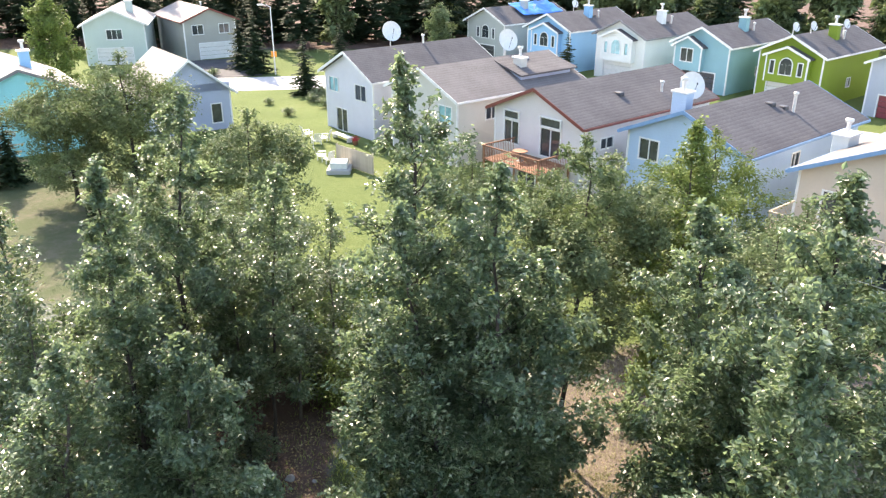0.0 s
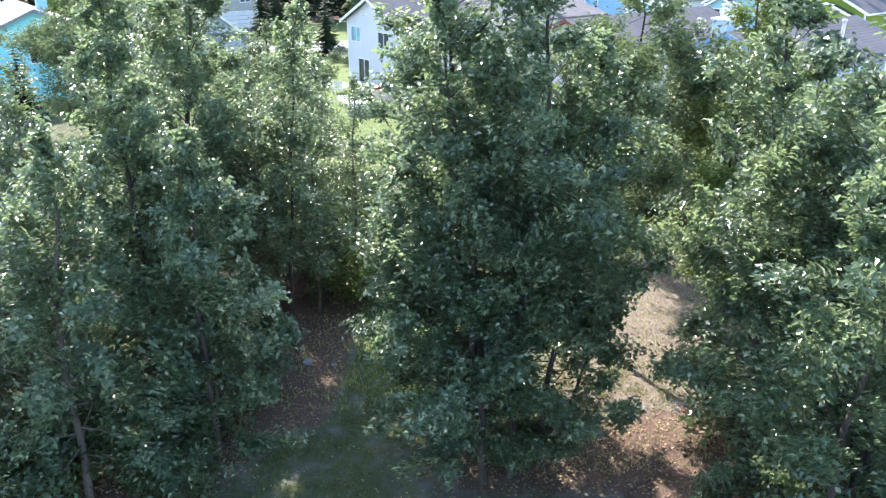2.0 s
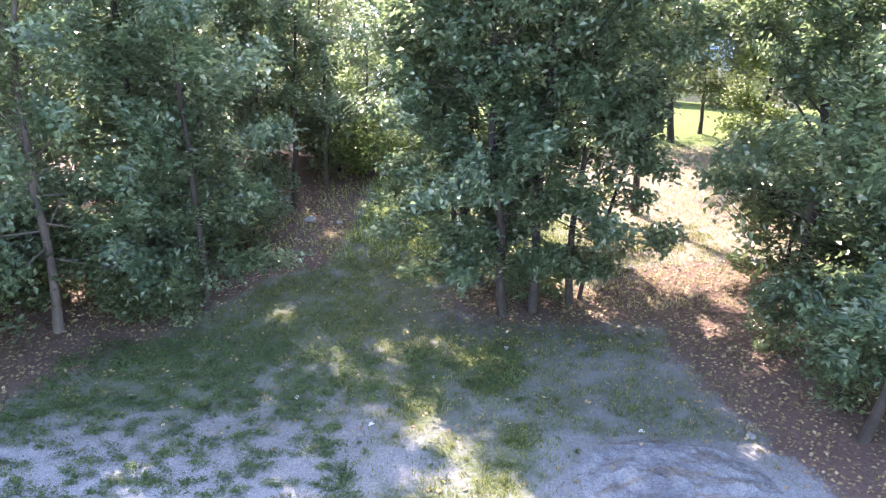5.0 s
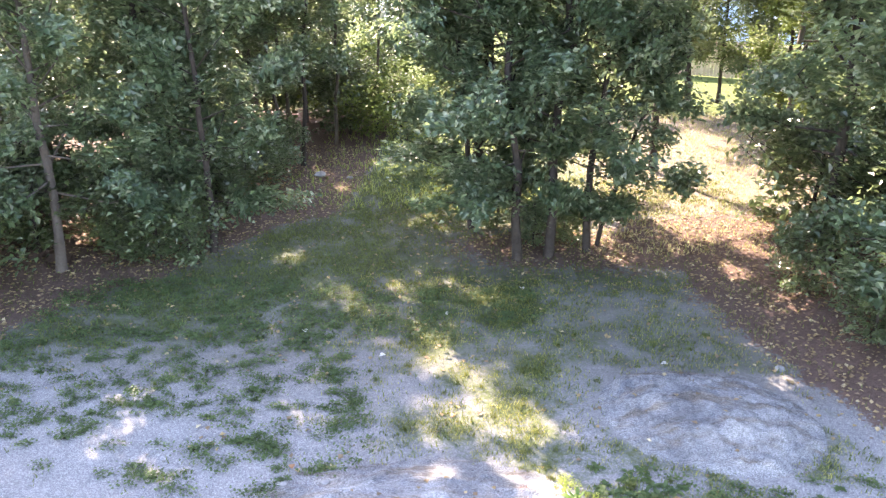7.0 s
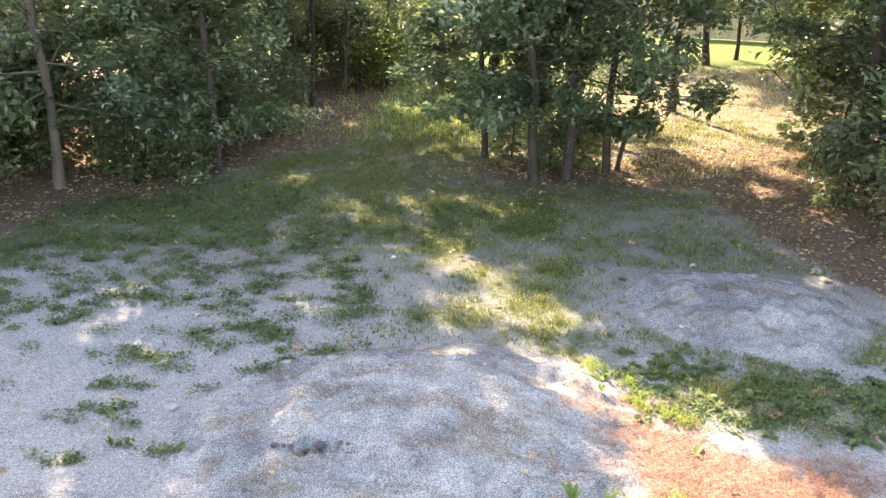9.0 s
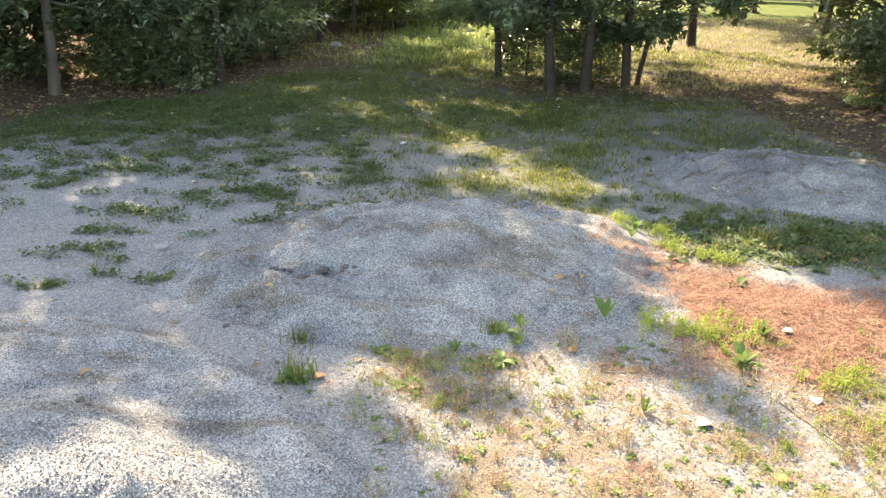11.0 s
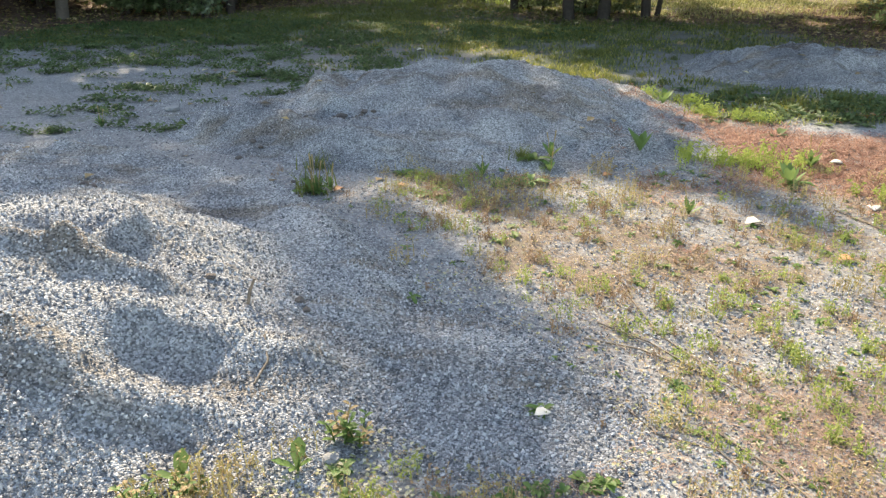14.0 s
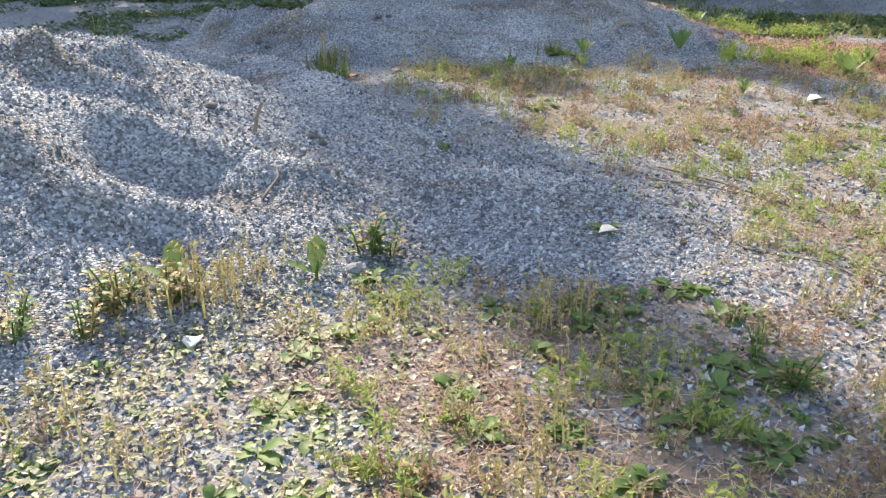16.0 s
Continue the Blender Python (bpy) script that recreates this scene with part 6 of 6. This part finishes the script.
tagged(part("green_weeds", raw_mesh("green_weeds", v, f), leaf_material("sprig", [(0.0, (0.12, 0.17, 0.03)), (0.5, (0.3, 0.34, 0.08)), (1.0, (0.5, 0.47, 0.16))], 0.6, 0.35, 0.3)), "low yellow-green sprigs on dry ground", "weeds", kind="stuff")
v, f = dry_stems()
tagged(part("dry_weeds", raw_mesh("dry_weeds", v, f), DRY), "dry brown and ochre weed stems", "weeds", kind="stuff")
# bright clumps round the mulch
spots = [(x + rs.normal() * 0.09, y + rs.normal() * 0.07) for x, y in ((0.9, 6.25), (1.15, 6.4), (1.05, 6.1), (1.62, 5.6), (1.78, 5.72), (2.05, 5.45), (0.72, 6.3), (0.95, 8.1), (1.25, 7.95), (1.45, 7.75), (0.55, 6.35), (1.9, 5.2), (0.6, 8.75), (0.95, 8.5)) for k in range(9)]
v, f = weed_patch(spots, SPRIGS, 0.7, 1.5)
tagged(part("green_weeds", raw_mesh("green_weeds", v, f), leaf_material("fresh_sprig", [(0.0, (0.16, 0.22, 0.03)), (0.5, (0.34, 0.4, 0.07)), (1.0, (0.5, 0.5, 0.14))], 0.6, 0.4, 0.3)), "bright yellow-green weed clumps round red mulch", "weeds", kind="stuff")
# grass tufts
for x, y, s in ((-2.0, 5.4, 1.2), (-2.1, 5.9, 1.0), (-0.7, 6.1, 0.8), (1.9, 8.3, 1.5), (2.4, 8.5, 1.4), (1.4, 8.8, 1.3)):
    set_down("grass_tuft", TUFTS[int(rs.rand() * 3)], x, y, "upright green grass tuft on gravel", "grass", "grass tufts", rs.rand() * 360, s)
for x, y in scatter(60, -6.0, 4.5, 8.5, 14.0, lambda x, y: grassy(x, y) ** 1.5):
    set_down("grass_tuft", TUFTS[int(rs.rand() * 3)], x, y, "short green grass tuft on gravel", "grass", "grass tufts", rs.rand() * 360, 0.4 + 0.5 * rs.rand())


def dock_plant(x, y):
    ob = thing("dock_plant", pose(x, y, float(lie_all(np.array([x]), np.array([y]))[0])), "bright green dock with tall oval leaves", "weed")
    for az, ln, wd, rise in ((1.5, 0.1, 0.055, 1.15), (3.3, 0.085, 0.034, 0.45), (0.2, 0.06, 0.026, 0.6), (4.6, 0.06, 0.026, 0.5)):
        v, f = [], []
        broad_leaf(v, f, (0, 0, 0.02), az, ln, wd, rise, 0.05)
        part("leaf", raw_mesh("leaf", v, f, True), WEED, ob)
    part("stem", tubes_mesh("stem", [([(0, 0, -0.01), (0.01, 0, 0.05)], [0.006, 0.003])], 5), WEED, ob)


def leafy_weed(x, y, size):
    """Several upright stems with oval leaves all the way up."""
    ob = thing("leafy_weed", pose(x, y, float(lie_all(np.array([x]), np.array([y]))[0]), 0, 0, rs.rand() * 360) @ Matrix.Scale(size, 4), "bushy green weed with oval leaves and ochre tips", "weed", "leafy weeds")
    for k in range(6):
        a, h = rs.rand() * 6.283, 0.06 + 0.05 * rs.rand()
        foot = (math.cos(a) * 0.015, math.sin(a) * 0.015)
        tip = (math.cos(a) * 0.05, math.sin(a) * 0.05)
        st = part("stem", tubes_mesh("stem", [([(*foot, -0.01), ((foot[0] + tip[0]) / 2, (foot[1] + tip[1]) / 2, h * 0.6), (*tip, h)], [0.003, 0.0025, 0.0015])], 5), DRY if k % 3 == 0 else WEED, ob)
        for j in range(7):
            v, f = [], []
            q = (j + 0.6) / 7.2
            broad_leaf(v, f, (foot[0] + (tip[0] - foot[0]) * q, foot[1] + (tip[1] - foot[1]) * q, h * q), j * 2.4 + a, 0.05 - 0.02 * q, 0.021 - 0.007 * q, 0.6, 0.3)
            part("leaf", raw_mesh("leaf", v, f, True), WEED if k % 3 else DRY, st)


for x, y, s in ((-1.26, 2.83, 1.1), (-1.2, 2.84, 1.0), (-1.77, 2.38, 0.9), (-1.75, 2.42, 1.0), (-1.76, 2.28, 0.8), (-1.65, 2.45, 0.9), (-1.63, 2.51, 0.8), (-1.89, 2.24, 0.9), (-0.3, 2.32, 0.9), (-0.34, 2.41, 0.7)):
    leafy_weed(x, y, s)
dock_plant(-1.68, 2.54)
dock_plant(-1.36, 2.66)


def pale_leaf(x, y, size, turn, material=None, label="curled silvery white fallen leaf on the ground"):
    """A fallen leaf, curled at the rim."""
    v, f = [], []
    broad_leaf(v, f, (-size / 2, 0, 0.012), 0, size, size * 0.85, 0.08, 0.1, 0.25)
    ob = part("fallen_leaf", raw_mesh("fallen_leaf", v, f, True), material or PALE_LEAF)
    so = ob.modifiers.new("thickness", "SOLIDIFY")
    so.thickness = 0.0015
    ob.matrix_world = pose(x, y, float(lie_all(np.array([x]), np.array([y]))[0]), 0, 0, turn)
    tagged(ob, label, "leaf", "fallen leaves")


for x, y, s, a in ((-1.54, 2.32, 0.055, 100), (0.65, 5.1, 0.11, 20), (1.43, 5.42, 0.1, 80), (1.54, 6.34, 0.1, 160), (-0.6, 3.02, 0.06, 200), (-2.14, 11.87, 0.12, 40), (0.2, 14.6, 0.13, 90), (2.4, 11.9, 0.12, 10), (-3.6, 12.6, 0.12, 300), (-1.2, 13.4, 0.12, 300)):
    pale_leaf(x, y, s, a)
RUST_LEAF = surface("rusty_leaf", (0.22, 0.09, 0.04), (0.5, 0.28, 0.14), 30, 200, 0.7, 0.2, 0.002)
for x, y, s, a in ((-0.1, 5.95, 0.08, 30), (0.98, 4.6, 0.09, 10), (-1.85, 5.42, 0.09, 60), (-1.45, 5.5, 0.08, 250), (-0.75, 5.45, 0.07, 90), (2.6, 6.95, 0.12, 200), (1.9, 8.6, 0.11, 320), (3.1, 8.3, 0.12, 80), (2.4, 7.9, 0.1, 15), (-2.9, 8.9, 0.1, 110), (-4.1, 9.3, 0.1, 20), (-0.9, 10.2, 0.1, 75)):
    pale_leaf(x, y, s, a, RUST_LEAF, "curled rust-brown fallen leaf on the ground")


def stone_thing(x, y, size, seed, label, flat=0.55, material=None):
    bm = bmesh.new()
    bmesh.ops.create_icosphere(bm, subdivisions=2, radius=size / 2)
    r2 = random.Random(seed)
    off = Vector((r2.random() * 50, r2.random() * 50, 0))
    for v in bm.verts:
        v.co *= 1 + 0.5 * noise.noise(v.co * 2.2 / size + off)
        v.co.z *= flat
    ob = part("stone", bm, material or STONE)
    ob.matrix_world = pose(x, y, float(lie_all(np.array([x]), np.array([y]))[0]) + size * flat * 0.25, 0, 0, r2.random() * 360)
    tagged(ob, label, "stone", "loose stones in the yard")


for k, (x, y, s, lab) in enumerate(((-5.25, 21.6, 0.36, "pale boulder at the edge of the thicket"), (-4.4, 21.5, 0.2, "small pale stone on the grass"), (-3.9, 7.6, 0.15, "flat pale stone on gravel"), (-1.27, 2.74, 0.055, "small pale stone by the mound"), (-2.9, 8.5, 0.1, "pale stone on gravel"), (-2.35, 8.41, 0.12, "rusty stone at the mound's edge"), (-3.3, 7.9, 0.07, "pale stone on gravel"), (4.2, 11.9, 0.16, "stone on leaf litter"))):
    stone_thing(x, y, s, k, lab, 0.45, DULL_STONE)


SOIL = surface("dark_soil", (0.07, 0.058, 0.05), (0.17, 0.145, 0.13), 30, 120, 0.95, 0.6, 0.01)
for k in range(26):
    a = rs.rand() * 6.283
    stone_thing(-2.2 + math.cos(a) * 0.4 * rs.rand(), 6.85 + math.sin(a) * 0.1 * rs.rand(), 0.035 + 0.045 * rs.rand(), 40 + k, "dark clod of soil in the dug hollow", 0.6, SOIL)
for k, (x, y) in enumerate(((-3.1, 4.65), (-3.02, 4.6), (-3.2, 4.55), (-2.7, 6.3), (-2.62, 6.22), (-2.75, 6.1), (-1.95, 3.55), (-1.6, 3.6), (-1.55, 3.52), (-2.2, 5.6), (-2.0, 5.0))):
    stone_thing(x, y, 0.03 + 0.025 * rs.rand(), 60 + k, "small dark clod of soil on gravel", 0.6, SOIL)


def stick(points, r, label):
    ob = part("stick", tubes_mesh("stick", [(points, [r * (1 - 0.5 * k / len(points)) for k in range(len(points))])], 6), TWIG)
    tagged(ob, label, "stick", "sticks on the ground")


def ground_run(pts, up=0.006):
    return [(x, y, float(lie_all(np.array([x]), np.array([y]))[0]) + up) for x, y in pts]


zz = float(lie_all(np.array([-1.77]), np.array([3.45]))[0])
stick([(-1.77, 3.45, zz - 0.02), (-1.76, 3.46, zz + 0.05), (-1.74, 3.47, zz + 0.1)], 0.009, "short broken stick upright in the gravel")
stick(ground_run([(-1.62, 3.2), (-1.58, 3.1), (-1.6, 3.0)]), 0.006, "thin pale twig on the gravel mound")
stick(ground_run([(-0.2, 4.1), (-0.1, 3.7), (0.05, 3.45), (0.2, 3.2)]), 0.004, "thin dry twig on the ground")
stick(ground_run([(-0.3, 3.1), (-0.22, 2.97), (-0.04, 2.9), (0.03, 2.78), (0.19, 2.74)]), 0.0035, "long thin twig on the ground")
for a, b, c in (((-0.35, 3.75), (-0.15, 3.62), (0.02, 3.38)), ((-0.42, 3.6), (-0.2, 3.55), (-0.02, 3.42)), ((-0.02, 3.0), (0.12, 2.82), (0.22, 2.62)), ((0.75, 3.3), (0.86, 3.1), (0.9, 2.9)), ((0.6, 2.7), (0.9, 2.6), (1.1, 2.62)), ((1.0, 3.3), (1.05, 3.05), (1.2, 2.95)), ((0.5, 3.4), (0.62, 3.3), (0.7, 3.15))):
    stick(ground_run([a, b, c], 0.01), 0.0045, "thin brown twig among withered weeds")
stick(ground_run([(1.2, 5.4), (1.35, 5.1), (1.45, 4.9)]), 0.005, "thin dry twig near red mulch")


# ---- loose cover ----
def stuff(name, v, f, material, label, category):
    return tagged(part(name, raw_mesh(name, v, f), material), label, category, kind="stuff")


def cover_grass(n, x0, x1, y0, y1, power, high, width, seed):
    r2 = np.random.RandomState(seed)
    x, y = x0 + (x1 - x0) * r2.rand(n * 6), y0 + (y1 - y0) * r2.rand(n * 6)
    g, l, w, d, m = zones(x, y)
    w = np.maximum(w, d * (y > 16))
    pl = np.max([f(x, y) for f in PILES], 0)
    fine = soft_noise(x, y, 3.2, 3, 9)
    keep = (r2.rand(n * 6) < np.clip(np.maximum(g, w) * 1.2 * step(0.35, 0.65, fine + 0.25 * g), 0, 1) ** power) & (pl < 0.02)
    x, y = x[keep][:n], y[keep][:n]
    v, f = blade_arrays(r2, len(x), 0.0, high, width, 1.1)
    at = np.column_stack([x, y, lie(x, y)])
    return v + np.repeat(at, 5, 0), f


v, f = cover_grass(50000, -10, 6, 8.0, 22.0, 1.2, 0.06, 0.007, 61)
stuff("grass", v, f, GRASS, "short patchy green grass on the yard", "grass")
v, f = cover_grass(12000, -3.0, 4.5, 7.6, 15.0, 1.0, 0.05, 0.0035, 64)
stuff("grass", v, f, leaf_material("yellow_grass", [(0.0, (0.14, 0.16, 0.03)), (0.5, (0.3, 0.3, 0.07)), (1.0, (0.48, 0.43, 0.15))], 0.6, 0.4, 0.3, (0.5, 0.48, 0.1)), "fine yellowing grass on the gravel", "grass")
v, f = cover_grass(17000, 1.5, 10, 16.5, 31.0, 0.1, 0.085, 0.009, 63)
stuff("dry_grass", v, f, leaf_material("straw_grass", [(0.0, (0.2, 0.18, 0.06)), (0.5, (0.38, 0.33, 0.13)), (1.0, (0.56, 0.49, 0.24))], 0.6, 0.35), "sunlit straw-coloured grass on the slope", "grass")
v, f = cover_grass(9000, -6, 1, 19.0, 31.0, 0.8, 0.13, 0.012, 62)
stuff("grass", v, f, leaf_material("fresh_grass", [(0.0, (0.15, 0.2, 0.02)), (1.0, (0.38, 0.42, 0.07))], 0.5, 0.4), "fresh sunlit grass in the gap between trees", "grass")


def cover_leaves(n, size, seed, want, x0, x1, y0, y1):
    r2 = np.random.RandomState(seed)
    x, y = x0 + (x1 - x0) * r2.rand(n * 8), y0 + (y1 - y0) * r2.rand(n * 8)
    keep = r2.rand(n * 8) < want(x, y)
    x, y = x[keep][:n], y[keep][:n]
    c = np.column_stack([x, y, lie_all(x, y) + 0.012])
    return leaf_arrays(r2, c, size, 0.0, 0.15, 0.75, 1.6)


v, f = cover_leaves(17500, 0.08, 71, lambda x, y: np.clip(zones(x, y)[1], 0, 1), -13, 11, 5, 25)
stuff("leaf_litter", v, f, FALLEN, "brown and yellow fallen leaves under trees", "leaf litter")
v, f = cover_leaves(700, 0.08, 72, lambda x, y: 0.03 + 0.97 * step(10, 14, y), -8, 5, 6, 19)
stuff("leaf_litter", v, f, FALLEN, "scattered yellow leaves on the yard", "leaf litter")
v, f = cover_leaves(7500, 0.016, 73, lambda x, y: np.clip(1.3 - 0.4 * np.abs(y - 1.6), 0.1, 1) * np.clip(0.25 - 0.9 * (x + 0.9), 0.12, 1) * (np.max([p(x, y) for p in PILES], 0) < 0.01), -2.6, 1.6, 1.2, 4.2)
stuff("small_weeds", v, f, leaf_material("tiny_weed", [(0.0, (0.1, 0.13, 0.045)), (0.4, (0.24, 0.24, 0.12)), (0.7, (0.45, 0.41, 0.27)), (1.0, (0.68, 0.64, 0.52))], 0.7, 0.2), "tiny pale green and straw-coloured weeds", "weeds")


v, f = cover_leaves(11000, 0.014, 74, lambda x, y: np.clip(0.15 + zones(x, y)[3], 0, 1) * (np.max([p(x, y) for p in PILES], 0) < 0.01), -1.6, 2.8, 2.2, 6.4)
stuff("small_weeds", v, f, leaf_material("low_weed", [(0.0, (0.1, 0.12, 0.03)), (0.35, (0.29, 0.25, 0.09)), (0.65, (0.4, 0.23, 0.14)), (1.0, (0.6, 0.47, 0.3))], 0.7, 0.25), "tiny yellow-green and russet weeds on the gravel", "weeds")


def thatch(x, y):
    """Two patches of withered brown stems in front of the near mound."""
    a = np.exp(-((x + 0.95) / 0.42) ** 4 - ((y - 2.15 - 0.3 * (x + 0.95)) / 0.42) ** 4)
    b = np.exp(-((x - 0.15) / 0.8) ** 4 - ((y - 2.85 - 0.25 * x) / 0.42) ** 4)
    return np.clip(np.maximum(a, 0.8 * b), 0, 1) * step(0.34, 0.56, soft_noise(x, y, 3.0, 3, 57))


def needles(n, seed, want, x0, x1, y0, y1, ln, wd, lift=0.004):
    """Fine dry straw lying flat in all directions."""
    r2 = np.random.RandomState(seed)
    x, y = x0 + (x1 - x0) * r2.rand(n * 6), y0 + (y1 - y0) * r2.rand(n * 6)
    keep = r2.rand(n * 6) < want(x, y)
    x, y = x[keep][:n], y[keep][:n]
    m = len(x)
    az, l = r2.rand(m) * 6.283, ln * (0.5 + r2.rand(m))
    c = np.column_stack([x, y, lie_all(x, y) + lift + 0.012 * r2.rand(m)])
    d = np.column_stack([np.cos(az), np.sin(az), 0.25 * r2.normal(size=m)]) * l[:, None] / 2
    s = np.column_stack([-np.sin(az), np.cos(az), np.zeros(m)]) * wd
    v = np.stack([c - d - s, c - d + s, c + d], 1).reshape(-1, 3)
    return v, np.arange(3 * m).reshape(-1, 3)


v, f = needles(17000, 81, lambda x, y: np.clip(zones(x, y)[4], 0, 1), 0, 4, 4.5, 8.5, 0.08, 0.0032, 0.012)
stuff("mulch", v, f, surface("rusty_straw", (0.13, 0.045, 0.03), (0.4, 0.23, 0.16), 6, 80, 0.85, 0, 0.01, "island", 0.55), "rust-red dry needles and bark mulch", "mulch")
v, f = needles(24000, 83, lambda x, y: np.clip(zones(x, y)[3] * 1.3, 0, 1) * np.maximum(step(0.36, 0.62, soft_noise(x, y, 1.4, 3, 53)), 0.8 * step(-1.2, -0.8, x) * (1 - step(2.4, 2.8, y))) * (np.max([p(x, y) for p in PILES], 0) < 0.01), -2.4, 2.9, 1.3, 6.2, 0.04, 0.0014)
stuff("straw", v, f, surface("russet_straw", (0.2, 0.11, 0.075), (0.46, 0.34, 0.24), 6, 80, 0.85, 0, 0.01, "island", 0.4), "reddish brown withered straw on the ground", "straw")
v, f = needles(20000, 84, lambda x, y: thatch(x, y) * (np.max([p(x, y) for p in PILES], 0) < 0.01), -1.8, 1.6, 1.5, 3.7, 0.03, 0.0013)
stuff("straw", v, f, surface("brown_thatch", (0.15, 0.085, 0.064), (0.38, 0.26, 0.2), 6, 80, 0.85, 0, 0.01, "island", 0.4), "brown withered thatch between green rosettes", "straw")
v, f = needles(14000, 82, lambda x, y: np.clip(zones(x, y)[3], 0, 1) * (np.max([p(x, y) for p in PILES], 0) < 0.01), -2.6, 2.6, 1.2, 6.0, 0.035, 0.0012)
stuff("straw", v, f, DRY, "fine dry straw between the weeds", "straw")


def stones(n, seed, want, x0, x1, y0, y1, size):
    """Angular chips, each tumbled its own way, lying on the ground and mounds."""
    r2 = np.random.RandomState(seed)
    x, y = x0 + (x1 - x0) * r2.rand(n * 5), y0 + (y1 - y0) * r2.rand(n * 5)
    keep = r2.rand(n * 5) < want(x, y)
    x, y = x[keep][:n], y[keep][:n]
    m = len(x)
    s = size * (0.5 + r2.rand(m) ** 2 * 1.3)
    q = r2.normal(size=(4, m))
    a, b, c, d = q / np.linalg.norm(q, axis=0)
    turn = np.stack([np.stack([1 - 2 * (c * c + d * d), 2 * (b * c - a * d), 2 * (b * d + a * c)], -1), np.stack([2 * (b * c + a * d), 1 - 2 * (b * b + d * d), 2 * (c * d - a * b)], -1), np.stack([2 * (b * d - a * c), 2 * (c * d + a * b), 1 - 2 * (b * b + c * c)], -1)], 1)
    shape = np.array([(0.62, 0, 0), (-0.3, 0.5, 0), (-0.34, -0.46, 0), (0.05, 0.04, 0.42), (0, -0.04, -0.4)])
    corner = shape[None] + r2.normal(size=(m, 5, 3)) * 0.09
    v = np.einsum("mij,mkj->mki", turn, corner) * s[:, None, None] + np.column_stack([x, y, lie_all(x, y) + 0.22 * s])[:, None]
    o = np.arange(m)[:, None] * 5
    f = np.concatenate([o + np.array([[k, (k + 1) % 3, 3]]) for k in range(3)] + [o + np.array([[(k + 1) % 3, k, 4]]) for k in range(3)], 0)
    return v.reshape(-1, 3), f


def bare(x, y):
    """How much loose stone shows between the dry weeds."""
    return np.clip(1.1 - 0.9 * np.clip(zones(x, y)[3], 0, 1), 0.4, 1) * (1 - 0.6 * thatch(x, y))


v, f = stones(62000, 91, lambda x, y: bare(x, y) * np.clip(1.7 - 0.28 * y, 0.2, 1), -3.3, 1.2, 1.3, 4.3, 0.0096)
stuff("gravel", v, f, STONE, "loose grey crushed stone chips", "gravel")
v, f = stones(26000, 92, lambda x, y: bare(x, y) * np.clip(1.6 - 0.16 * y, 0.3, 1), -4.4, 1.8, 4.3, 8.6, 0.0096)
stuff("gravel", v, f, STONE, "loose grey stone chips on the mounds", "gravel")
